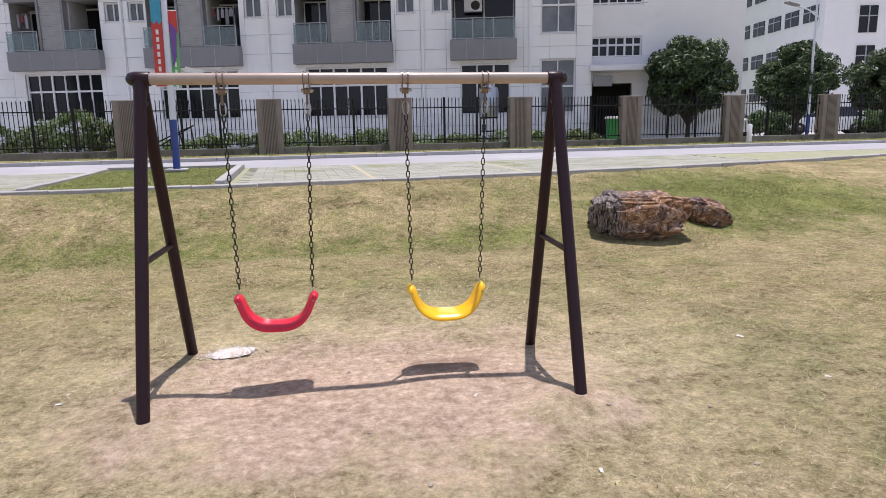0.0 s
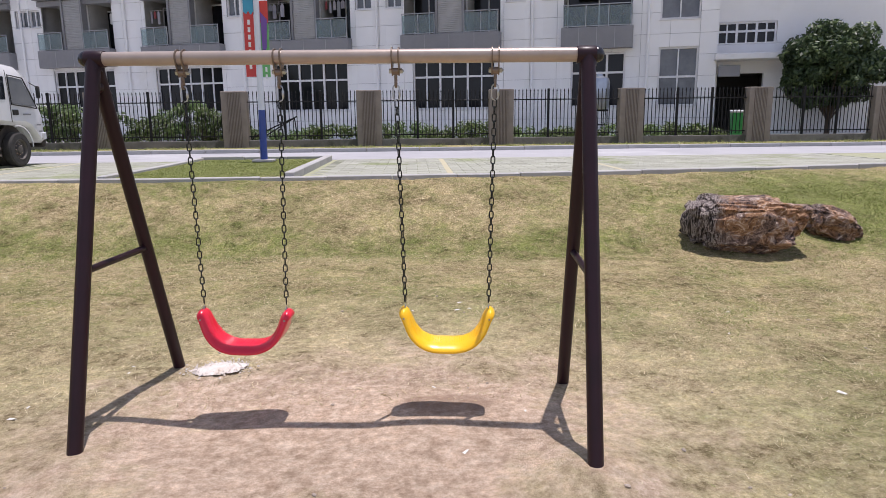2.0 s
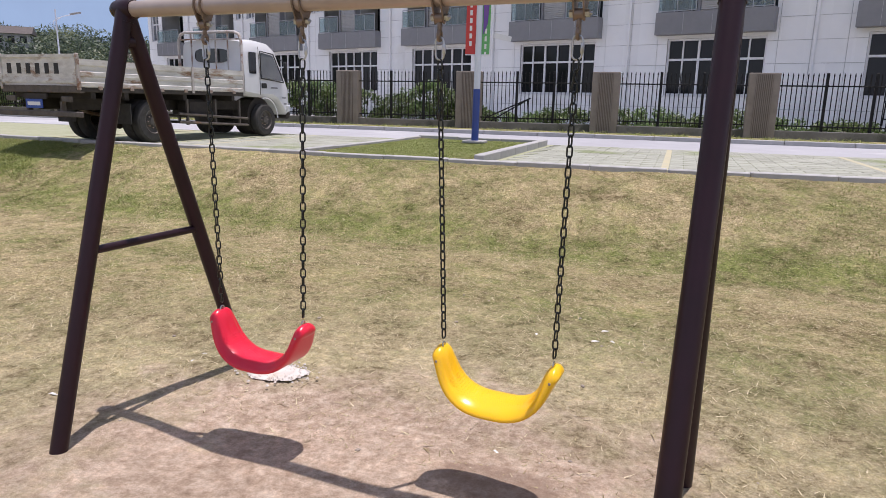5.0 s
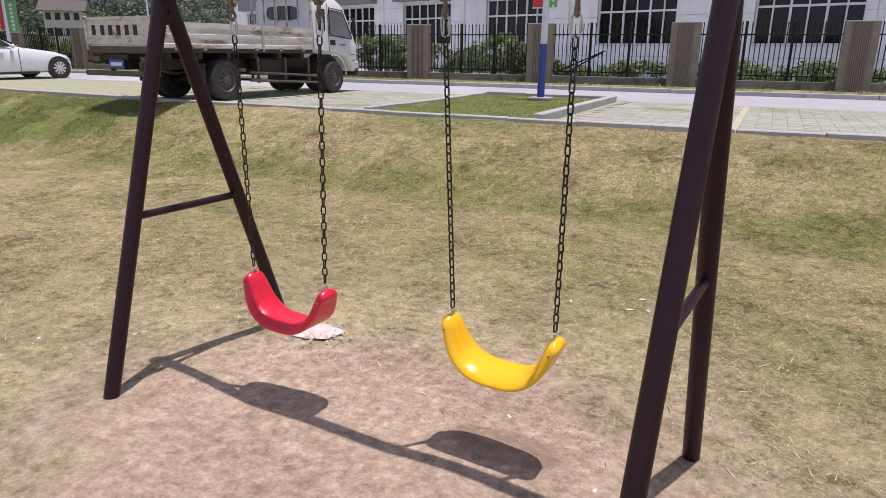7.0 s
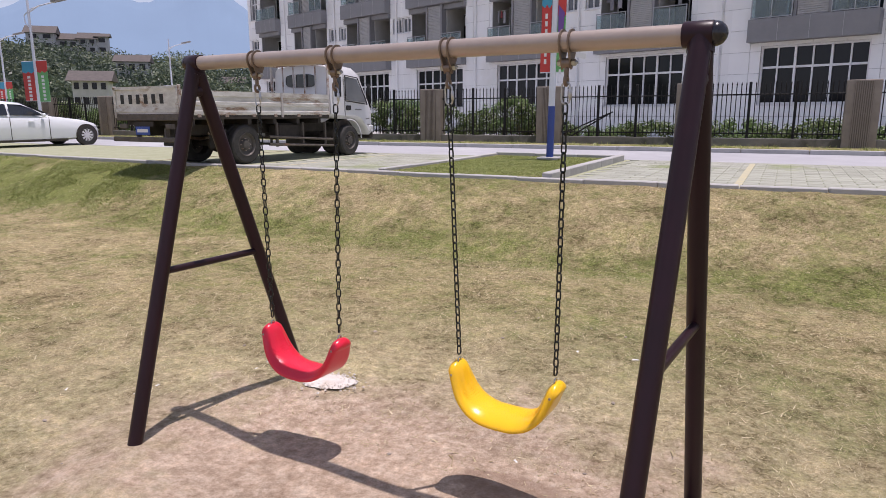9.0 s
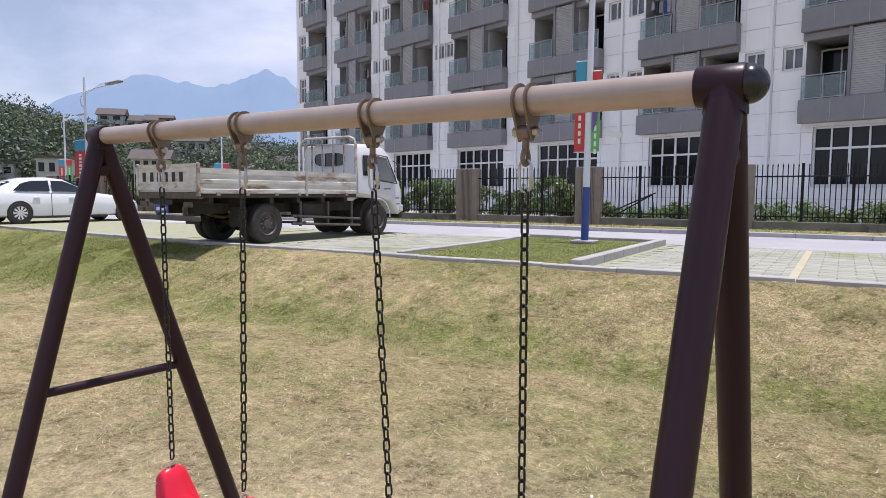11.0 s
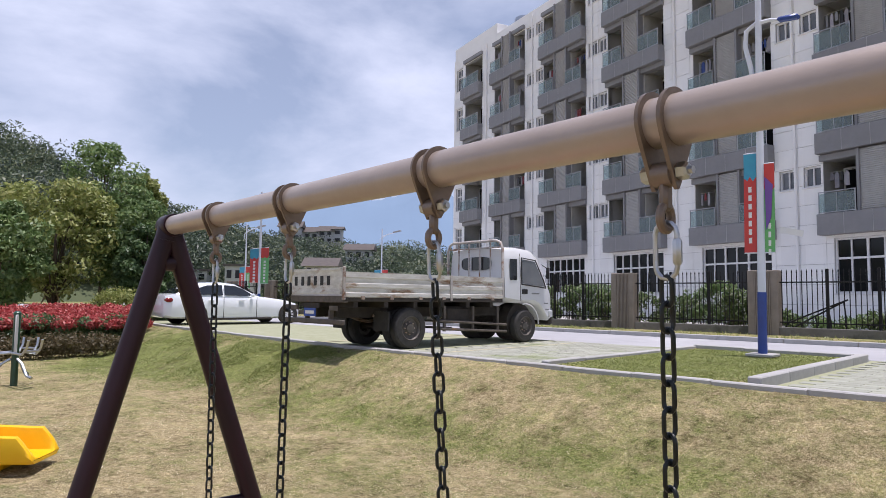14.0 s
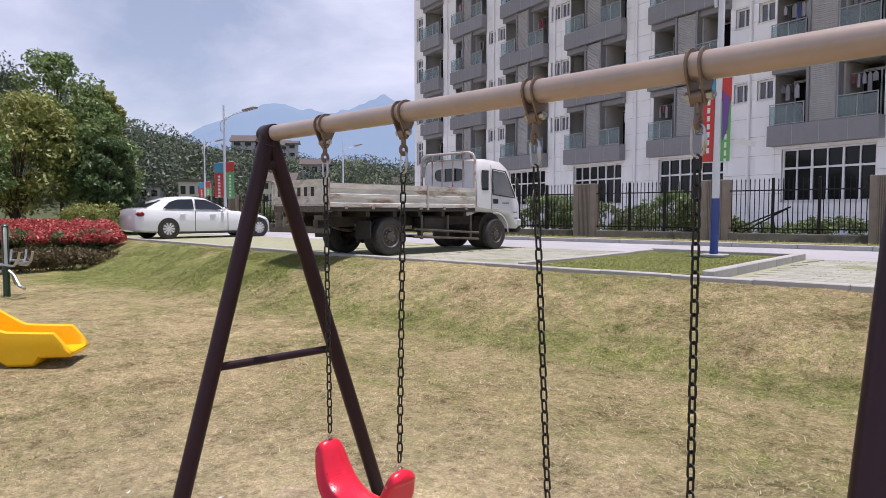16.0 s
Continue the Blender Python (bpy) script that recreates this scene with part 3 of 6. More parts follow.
kx = [-34 + i * 1.0 for i in range(66)]
kerb_run("kerb_lawn", [(x, kerb_y(x)) for x in kx], 0.13, PZ + 0.06, PZ - 0.22, "pale concrete kerb along the top of the grassy bank")
kerb_run("kerb_road", [(-40 + i * 1.5, ROAD1 + 0.08) for i in range(54)], 0.14, PZ + 0.105, PZ - 0.1, "pale concrete kerb along the far side of the road")
PX0, PX1, PY1 = -4.42, -1.58, 11.65
kerb_run("planter_kerb", [(PX1, kerb_y(PX1) + 0.1 + i * 0.978) for i in range(6)], 0.15, PZ + 0.12, PZ - 0.1, "raised concrete kerb of the lamp post's grass island")
kerb_run("planter_kerb_far", [(PX0 + i * 0.947, PY1) for i in range(4)], 0.12, PZ + 0.11, PZ - 0.1, "concrete kerb at the road side of the grass island")
kerb_run("planter_kerb_side", [(PX0, kerb_y(PX0) + 0.1 + i * 0.99) for i in range(6)], 0.12, PZ + 0.09, PZ - 0.1, "low concrete kerb of the grass island")
mb = MB()
iy = spaced([(kerb_y(-3) + 0.05, PY1 - 0.06, 0.35)])
ix = spaced([(PX0 + 0.06, PX1 - 0.1, 0.35)])
mb.add([(x, y, PZ + 0.042 + 0.012 * noise.noise(Vector((x * 2, y * 2, 3)))) for y in iy for x in ix],
       [(j * len(ix) + i, j * len(ix) + i + 1, (j + 1) * len(ix) + i + 1, (j + 1) * len(ix) + i) for j in range(len(iy) - 1) for i in range(len(ix) - 1)])
tagged(part("island_lawn", mb, M["ground"]), "patchy grass island inside concrete kerbs", "lawn", kind="structure")
mb = MB()
for x0, ya, yb in ((0.95, 7.0, 11.6), (3.95, 7.3, 11.6), (-7.05, 7.0, 11.6), (-10.6, 7.2, 11.6)):
    mb.box((x0, (ya + yb) / 2, PZ + 0.003), (0.1, yb - ya, 0.008))
tagged(part("bay_lines", mb, M["yline"]), "faded yellow parking bay lines on the pavers", "road marking", kind="structure")

# fence
FY = 18.0
PX = [-1.05 + 4.2 * k for k in range(-8, 8)]


def make_pillar():
    t = thing("fence_pillar", "taupe rendered fence pillar with a grooved panel down the middle", "fence pillar", group="pillars of the roadside fence")
    mb = MB().box((0, 0.02, 0.86), (0.78, 0.34, 1.78), ch=0.015)
    part("shaft", mb, M["pillar"], t, smooth=False)
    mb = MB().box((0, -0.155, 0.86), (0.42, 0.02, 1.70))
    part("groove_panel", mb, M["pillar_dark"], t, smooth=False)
    rib = MB().box((0, -0.172, 0.86), (0.024, 0.02, 1.72), ch=0.004).data("rib", M["pillar"])
    for i in range(9):
        part("rib", rib, None, t, at=pose(-0.19 + i * 0.0475, 0, 0))
    return t


pil = make_pillar()
pil.matrix_basis = pose(PX[0], FY, PZ + 0.05)
for x in PX[1:]:
    copy_thing(pil, pose(x, FY, PZ + 0.05))


def make_fence():
    t = thing("fence_panel", "black iron picket fence panel on a low concrete base", "fence", group="panels of the roadside fence")
    W = 3.42
    part("base_wall", MB().box((0, 0, 0.11), (W, 0.2, 0.24), ch=0.01), M["fencebase"], t, smooth=False)
    for z in (0.36, 1.42):
        part("rail", MB().box((0, 0, z), (W, 0.035, 0.035), ch=0.004), M["iron"], t, smooth=False)
    pk = MB().tube([(0, 0, 0.28), (0, 0, 1.66)], 0.0135, 6).tube([(0, 0, 1.66), (0, 0, 1.70), (0, 0, 1.76)], [0.0135, 0.019, 0.002], 6, cap=False).data("picket", M["iron"])
    n = 28
    for i in range(n):
        part("picket", pk, None, t, at=pose(-W / 2 + W * (i + 0.5) / n, 0, 0))
    po = MB().box((0, 0, 0.95), (0.07, 0.07, 1.62), ch=0.006).tube([(0, -0.03, 1.43), (0, -0.045, 1.43)], 0.045, 12).data("post", M["iron"])
    for x in (-W / 6, W / 6):
        part("post", po, None, t, at=pose(x, 0.03, 0))
    return t


fen = make_fence()
fen.matrix_basis = pose(PX[0] + 2.1, FY, PZ + 0.05)
for x in PX[1:]:
    copy_thing(fen, pose(x + 2.1, FY, PZ + 0.05))

# apartment building: its front runs along local x, outward is local -y
TH = -17.5
BM = pose(0, 25.4, 0, 0, 0, TH)
G0, ST = 4.2, 3.12
BAYS = [-34.2, -30.05, -24.3, -18.42, -12.58, -6.45, 0.0, 6.55]
BW = {-34.2: 2.6, -30.05: 3.8, 6.55: 2.7}
bld = thing("apartment_building", "white panelled apartment building with grey balconies and laundry", "building", at=BM, kind="")
LEFT, RIGHT, ROOF = -35.85, 12.3, 20.3
holes = []
for b in BAYS:
    w = BW.get(b, 4.15)
    holes.append((b + 0.38, b + w - 0.25, 2.0, 4.08, "g"))
    for k in range(5):
        holes.append((b + 0.05, b + w - 0.05, G0 + ST * k + 0.5, G0 + ST * (k + 1) - 0.02 if k < 4 else G0 + ST * 5 - 0.3, "b"))
for b in BAYS[1:-1] + [-32.0]:
    for k in range(5):
        z = G0 + ST * k + 1.95
        if b == -32.0:
            continue
        w = BW.get(b, 4.15)
        nxt = min(x for x in BAYS + [RIGHT] if x > b)
        if nxt - (b + w) > 1.7:
            holes.append((b + w + 0.18, b + w + 0.93, z, z + 0.82, "s"))
            holes.append((nxt - 0.75, nxt - 0.04, z, z + 0.82, "s"))
for k in range(6):
    zb = 2.0 if k == 0 else G0 + ST * (k - 1) + 1.0
    holes.append((10.22, 11.66, zb, zb + 2.2 if k == 0 else zb + 2.0, "r"))
    if k:
        holes.append((-35.5, -34.55, zb, zb + 1.75, "r"))
hx = sorted({LEFT, RIGHT, *[h[0] for h in holes], *[h[1] for h in holes]})
back, plates = MB(), []
T = 0.24


def filled(x0, x1, z0, z1):
    return not any(h[0] - 1e-6 <= x0 and x1 <= h[1] + 1e-6 and h[2] < (z0 + z1) / 2 < h[3] for h in holes)


for x0, x1 in zip(hx[:-1], hx[1:]):
    zs = sorted({0.6, ROOF, *[z for h in holes if h[0] - 1e-6 <= x0 and x1 <= h[1] + 1e-6 for z in (h[2], h[3])]})
    run = None
    for z0, z1 in zip(zs[:-1], zs[1:]):
        if filled(x0, x1, z0, z1):
            back.box(((x0 + x1) / 2, T / 2, (z0 + z1) / 2), (x1 - x0, T, z1 - z0))
            plates.append((x0, x1, z0, z1))
part("wall", back, M["joint"], bld, smooth=False)
# cladding panels in front of the wall, cut at even joints
near_panels, far_panels = [], MB()
PW, PH, G = 1.06, 0.78, 0.007
for x0, x1, z0, z1 in plates:
    i0, i1 = math.floor(x0 / PW), math.ceil(x1 / PW)
    j0, j1 = math.floor(z0 / PH), math.ceil(z1 / PH)
    for i in range(i0, i1):
        for j in range(j0, j1):
            a, b = max(x0 if i * PW < x0 else i * PW + G, x0), min(x1 if (i + 1) * PW > x1 else (i + 1) * PW - G, x1)
            c, d = max(z0 if j * PH < z0 else j * PH + G, z0), min(z1 if (j + 1) * PH > z1 else (j + 1) * PH - G, z1)
            if b - a < 0.03 or d - c < 0.03:
                continue
            if -13.5 < a < 12.4 and c < 5.2 and len(near_panels) < 290:
                near_panels.append((a, b, c, d))
            else:
                far_panels.box(((a + b) / 2, -0.02, (c + d) / 2), (b - a, 0.04, d - c))
clad = part("upper_cladding", far_panels, M["panel"], bld, smooth=False)
clad["kind"] = "stuff"
part("roof", MB().box(((LEFT + RIGHT) / 2, 7.2, ROOF - 0.3), (RIGHT - LEFT - 0.02, 13.9, 0.3)), M["concrete"], bld, smooth=False)
part("end_wall", MB().box((LEFT + 0.12, 7.2, (ROOF + 0.6) / 2), (0.24, 13.9, ROOF - 0.6)), M["panel"], bld, smooth=False)
part("end_wall", MB().box((RIGHT - 0.12, 7.2, (ROOF + 0.6) / 2), (0.24, 13.9, ROOF - 0.6)), M["panel"], bld, smooth=False)
part("back_wall", MB().box(((LEFT + RIGHT) / 2, 14.1, (ROOF + 0.6) / 2), (RIGHT - LEFT, 0.24, ROOF - 0.6)), M["panel"], bld, smooth=False)
part("parapet", MB().box((-32.9, 0.2, ROOF + 0.45), (5.9, 0.36, 0.95), ch=0.02).box((-29.9, 4, ROOF + 0.45), (0.3, 8, 0.95), ch=0.02), M["panel"], bld, smooth=False)
part("parapet", MB().box((-8.8, 0.15, ROOF + 0.08), (42.1, 0.3, 0.2), ch=0.02), M["panel"], bld, smooth=False)
part("roof_tank", MB().lathe([(0.0, 0), (0.75, 0), (0.75, 1.1), (0.0, 1.25)], 20, pose(-28.6, 1.6, ROOF)), M["tank"], bld)
for k in range(6):
    part("floor_slab", MB().box(((LEFT + RIGHT) / 2, 7.2, G0 - 0.1 + ST * k if k else 0.7), (RIGHT - LEFT - 0.5, 13.6, 0.16)), M["inner"], bld, smooth=False)
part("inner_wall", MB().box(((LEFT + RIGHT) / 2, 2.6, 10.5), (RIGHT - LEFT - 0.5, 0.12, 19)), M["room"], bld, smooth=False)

# balconies


def make_balcony(w, seed):
    r = random.Random(seed)
    t = MB().box((w / 2, -0.17, 0.40), (w, 0.60, 0.80), ch=0.01)
    slab = part("balcony", t, M["slab"], bld, smooth=False)
    for k in range(1, 4):
        part("panel_joint", MB().box((w * k / 4, -0.473, 0.40), (0.012, 0.006, 0.78)), M["joint"], slab, smooth=False)
    lw = w * 0.29
    a, b = w * 0.355, w * 0.355 + lw
    if w > 3:
        mb = MB().box((a + 0.05, -0.1, 1.95), (0.1, 0.5, 2.3)).box((b - 0.05, -0.1, 1.95), (0.1, 0.5, 2.3)).box(((a + b) / 2, 0.12, 1.95), (lw, 0.06, 2.3))
        part("louvre_frame", mb, M["slab"], slab, smooth=False)
        mb = MB()
        for k in range(30):
            mb.box(((a + b) / 2, -0.28, 0.86 + k * 0.075), (lw - 0.2, 0.07, 0.012), m=None)
            mb.box(((a + b) / 2, -0.25, 0.825 + k * 0.075), (lw - 0.2, 0.012, 0.05))
        part("louvre", mb, M["louvre"], slab, smooth=False)
        for xo in (a - 0.02, b + 0.02):
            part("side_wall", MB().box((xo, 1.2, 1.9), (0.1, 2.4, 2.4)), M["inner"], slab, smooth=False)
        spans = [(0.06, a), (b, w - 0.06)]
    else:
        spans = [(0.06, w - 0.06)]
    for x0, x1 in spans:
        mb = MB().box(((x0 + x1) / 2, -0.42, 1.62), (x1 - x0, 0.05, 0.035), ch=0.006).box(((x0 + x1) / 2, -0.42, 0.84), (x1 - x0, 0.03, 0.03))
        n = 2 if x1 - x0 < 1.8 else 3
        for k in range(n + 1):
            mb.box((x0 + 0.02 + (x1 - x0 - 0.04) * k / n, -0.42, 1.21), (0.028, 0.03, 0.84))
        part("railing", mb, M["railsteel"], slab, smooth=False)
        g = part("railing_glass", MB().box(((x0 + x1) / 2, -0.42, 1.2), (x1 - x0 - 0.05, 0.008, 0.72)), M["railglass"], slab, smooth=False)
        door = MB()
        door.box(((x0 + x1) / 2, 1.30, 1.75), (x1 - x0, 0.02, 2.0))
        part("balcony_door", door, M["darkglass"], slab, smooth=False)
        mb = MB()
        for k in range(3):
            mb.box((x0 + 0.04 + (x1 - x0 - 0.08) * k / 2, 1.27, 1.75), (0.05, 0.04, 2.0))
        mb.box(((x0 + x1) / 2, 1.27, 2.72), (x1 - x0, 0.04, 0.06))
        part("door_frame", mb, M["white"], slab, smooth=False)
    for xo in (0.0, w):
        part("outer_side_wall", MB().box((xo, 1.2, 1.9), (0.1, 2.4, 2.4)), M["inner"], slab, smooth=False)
    part("lintel", MB().box((w / 2, -0.02, ST - 0.14), (w, 0.4, 0.24)), M["slab"], slab, smooth=False)
    return slab


made = {}
for bi, b in enumerate(BAYS):
    w = BW.get(b, 4.15)
    for k in range(5):
        if w not in made:
            made[w] = make_balcony(w, bi)
            made[w].matrix_basis = pose(b, 0, G0)
        else:
            copy_thing(made[w], pose(b, 0, G0 + ST * k))


def window(parent, x0, x1, z0, z1, cols, transom=None, deep=0.1, fr=0.068, glass="darkglass"):
    w = part("window", MB().box(((x0 + x1) / 2, deep + 0.05, (z0 + z1) / 2), (x1 - x0, 0.02, z1 - z0)), M[glass], parent, smooth=False)
    mb = MB()
    for x in (x0 + fr / 2, x1 - fr / 2):
        mb.box((x, deep, (z0 + z1) / 2), (fr, 0.07, z1 - z0))
    for z in (z0 + fr / 2, z1 - fr / 2) + ((transom,) if transom else ()):
        mb.box(((x0 + x1) / 2, deep, z), (x1 - x0 - 2 * fr, 0.065, fr * 1.15))
    for i in range(1, cols):
        mb.box((x0 + (x1 - x0) * i / cols, deep - 0.002, (z0 + z1) / 2), (fr * (1.2 if i % 2 == 0 else 0.75), 0.06, z1 - z0 - 2 * fr))
    part("window_frame", mb, M["white"], w, smooth=False)
    part("window_sill", MB().box(((x0 + x1) / 2, -0.02, z0 - 0.02), (x1 - x0 + 0.08, 0.16, 0.04), ch=0.006), M["white"], w, smooth=False)
    return w


for x0, x1, z0, z1, k in holes:
    if k == "g":
        window(bld, x0, x1, z0, z1, 6 if x1 - x0 > 2.6 else (4 if x1 - x0 > 2.3 else 3), z0 + 1.32)
    elif k == "s":
        window(bld, x0, x1, z0, z1, 2, glass="paleglass")
    elif k == "r":
        window(bld, x0, x1, z0, z1, 2, z0 + 1.1, glass="paleglass")
mbp = MB().tube([(0, 0, 0), (0, 0, ROOF - 1.0)], 0.055, 8).data("downpipe", M["panel"], True)
for x in (-31.0, -25.4, -19.6, -13.6, -7.5, -1.15, 5.4, 9.8):
    part("downpipe", mbp, None, bld, at=pose(x, -0.11, 0.8))

# recessed wing with the dark vehicle entrance
wing = thing("entrance_wing", "white wing with strip windows over a dark vehicle entrance", "building", at=BM @ pose(12.3, 0, 0))
mb = MB()
Y = 0.75
for x0, x1, z0, z1 in ((0, 0.15, 0.6, 3.2), (1.8, 6.25, 0.6, 3.2), (0, 6.25, 3.2, 4.25), (0, 0.05, 4.25, 5.1), (2.15, 6.25, 4.25, 5.1), (0, 6.25, 5.1, 6.3), (0, 0.05, 6.3, 7.3), (2.15, 6.25, 6.3, 7.3), (0, 6.25, 7.3, 20)):
    part("wall", MB().box(((x0 + x1) / 2, Y + 0.15, (z0 + z1) / 2), (x1 - x0, 0.3, z1 - z0)), M["panel"], wing, smooth=False)
part("side_wall", MB().box((6.15, 7.1, 10.3), (0.2, 12, 19.4)), M["panel"], wing, smooth=False)
part("canopy", MB().box((1.15, 0.35, 3.75), (2.5, 1.6, 0.22), ch=0.02), M["white"], wing, smooth=False)
part("sign_box", MB().box((0.45, -0.1, 3.25), (0.75, 0.18, 0.42), ch=0.02), M["slab"], wing, smooth=False)
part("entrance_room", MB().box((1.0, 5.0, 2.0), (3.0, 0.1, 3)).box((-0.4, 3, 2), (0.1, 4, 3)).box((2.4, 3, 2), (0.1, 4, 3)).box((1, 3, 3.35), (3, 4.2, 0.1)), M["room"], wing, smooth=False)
for z0, z1 in ((4.25, 5.1), (6.3, 7.3)):
    w = window(wing, 0.06, 2.14, z0, z1, 6, z0 + 0.5, deep=Y + 0.1)

for a, b, c, d in near_panels:
    part("panel", MB().box(((a + b) / 2, -0.02, (c + d) / 2), (b - a, 0.04, d - c)), M["panel"], bld, smooth=False)

# swing set
SW = pose(-0.05, -0.1015, -0.004, 0, 0.3, -5.32)
BZ, BR, FX, FYS = 1.943, 0.0355, 1.262, 0.597
swing = thing("swing_set", "steel swing frame, tan top beam, dark brown splayed legs", "swing frame", at=SW)
part("top_beam", MB().tube([(-1.215, 0, BZ), (1.215, 0, BZ)], BR, 32), M["beam"], swing, "tan painted steel tube")
for sx in (-1, 1):
    cap = MB().tube([(sx * 1.205, 0, BZ), (sx * 1.208, 0, BZ), (sx * 1.296, 0, BZ), (sx * 1.300, 0, BZ)], [0.0405, 0.0425, 0.0425, 0.0405], 32)
    cap.tube([(sx * FX, 0, BZ), (sx * FX, -0.012, BZ - 0.058)], 0.0415, 24).tube([(sx * FX, 0, BZ), (sx * FX, 0.012, BZ - 0.058)], 0.0415, 24)
    part("end_cap", cap, M["brown"], swing, "dark brown cast corner joint")
    dome = [(1.299, 0.0385), (1.303, 0.0395)] + [(1.303 + 0.039 * math.sin(radians(q)), 0.0395 * math.cos(radians(q)) + 0.0004) for q in range(10, 91, 10)]
    part("end_plug", MB().tube([(sx * x, 0, BZ) for x, _ in dome], [r for _, r in dome], 32), M["plug"], swing, "glossy black domed end plug")
    sh = -0.062 * sx
    for sy in (-1, 1):
        part("leg", MB().tube([(sx * FX, sy * 0.010, BZ - 0.03), (sx * FX, sy * FYS + sh, 0.0), (sx * FX, sy * (FYS + 0.03) + sh, -0.10)], 0.037, 28), M["brown"], swing)
    z = 0.885
    yy, ym = FYS * (1 - z / BZ), sh * (1 - z / BZ)
    part("cross_brace", MB().tube([(sx * FX, ym - yy, z), (sx * FX, ym + yy, z)], 0.019, 14), M["brown"], swing)
    part("weld_collar", MB().tube([(sx * FX, -0.02, BZ - 0.14), (sx * FX, 0.02, BZ - 0.14)], 0.03, 14), M["brown"], swing)

# one clamp hanger
def make_clamp():
    """Two teardrop plates round the beam with a sleeve between their lower ends."""
    mb = MB()
    n = 30
    for dx in (-0.017, 0.017):
        inner, outer = [], []
        for i in range(n):
            a = 2 * math.pi * i / n
            c, s = math.cos(a), math.sin(a)
            inner.append((BR * 1.01 * c, BZ + BR * 1.01 * s))
            drop = max(0.0, -s) ** 2.2
            k = BR + 0.0095
            outer.append((k * c * (1 - 0.60 * drop), BZ + k * s - 0.052 * drop))
        vs = [(dx + e, y, z) for e in (-0.003, 0.003) for ring_ in (inner, outer) for y, z in ring_]
        fs = []
        for i in range(n):
            q = (i + 1) % n
            fs += [(i, q, n + q, n + i), (2 * n + i, 3 * n + i, 3 * n + q, 2 * n + q), (n + i, n + q, 3 * n + q, 3 * n + i), (i, 2 * n + i, 2 * n + q, q)]
        mb.add(vs, fs)
    mb.tube([(-0.014, 0, BZ - 0.074), (0.014, 0, BZ - 0.074)], 0.018, 20)
    mb.box((0, 0, BZ - 0.105), (0.015, 0.020, 0.042), ch=0.005)
    return mb.data("clamp", M["clamp"], True)


clamp_me = make_clamp()
bolt_me = MB().tube([(-0.022, 0, 0), (0.042, 0, 0)], 0.0055, 8).data("bolt", M["steel"], True)
nut_me = MB().tube([(0.0, 0, 0), (0.001, 0, 0), (0.013, 0, 0), (0.016, 0, 0)], [0.010, 0.0125, 0.0125, 0.009], 6).data("nut", M["steel"], True)
eye_me = MB().tube([(0.0, 0.014 * math.cos(a), -0.134 + 0.017 * math.sin(a)) for a in [2 * math.pi * i / 18 for i in range(18)]], 0.0065, 8, closed=True).data("swivel_eye", M["clamp"], True)
HX = (-0.803, -0.300, 0.300, 0.803)
for x in HX:
    c = part("clamp", clamp_me, None, swing, "bronze-painted clamp hanger", at=pose(x, 0, 0))
    part("bolt", bolt_me, None, c, "bright steel bolt", at=pose(0, 0, BZ - 0.072))
    part("nut", nut_me, None, c, "bright steel nut", at=pose(0.020, 0, BZ - 0.072))
    part("nut", nut_me, None, c, "bright steel bolt head", at=pose(-0.034, 0, BZ - 0.072))
    part("swivel_eye", eye_me, None, c, at=pose(0, 0, BZ))


def oval(l, w, r, n=7, k=8):
    """A link: half circles joined by straight sides, in the xz plane."""
    pts = []
    s = l / 2 - w / 2
    for i in range(n):
        a = math.pi * i / (n - 1)
        pts.append((w / 2 * math.cos(a), 0, s + w / 2 * math.sin(a)))
    for i in range(n):
        a = math.pi + math.pi * i / (n - 1)
        pts.append((w / 2 * math.cos(a), 0, -s + w / 2 * math.sin(a)))
    return MB().tube(pts, r, k, closed=True)


LINK, PITCH = 0.046, 0.0355
link_me = oval(LINK - 0.005, 0.0200, 0.0034).data("link", M["chain"], True)
quick_mb = oval(0.078, 0.033, 0.0036)
quick_mb.tube([(0.017, 0, -0.020), (0.017, 0, -0.016), (0.017, 0, 0.012), (0.017, 0, 0.016)], [0.0046, 0.0066, 0.0066, 0.0046], 6)
quick_me = quick_mb.data("quick_link", M["steel"], True)
hook_me = oval(0.046, 0.024, 0.0032).data("shackle", M["steel"], True)


def seat_line(n=48):
    """The seat's U seen from the front: (x, z, slope, run) at even steps from the middle outwards."""
    out, x, z, L = [], 0.0, 0.0, 0.355
    for i in range(n + 1):
        u = L * i / n
        k = min(1.0, max(0.0, (u - 0.03) / 0.225))
        a = radians(68) * (0.5 * k + 0.5 * k * k * (3 - 2 * k))
        if u > 0.305:
            a -= radians(38) * min(1.0, (u - 0.305) / 0.04)
        out.append((x, z, a, u / L))
        x += math.cos(a) * L / n
        z += math.sin(a) * L / n
    return out


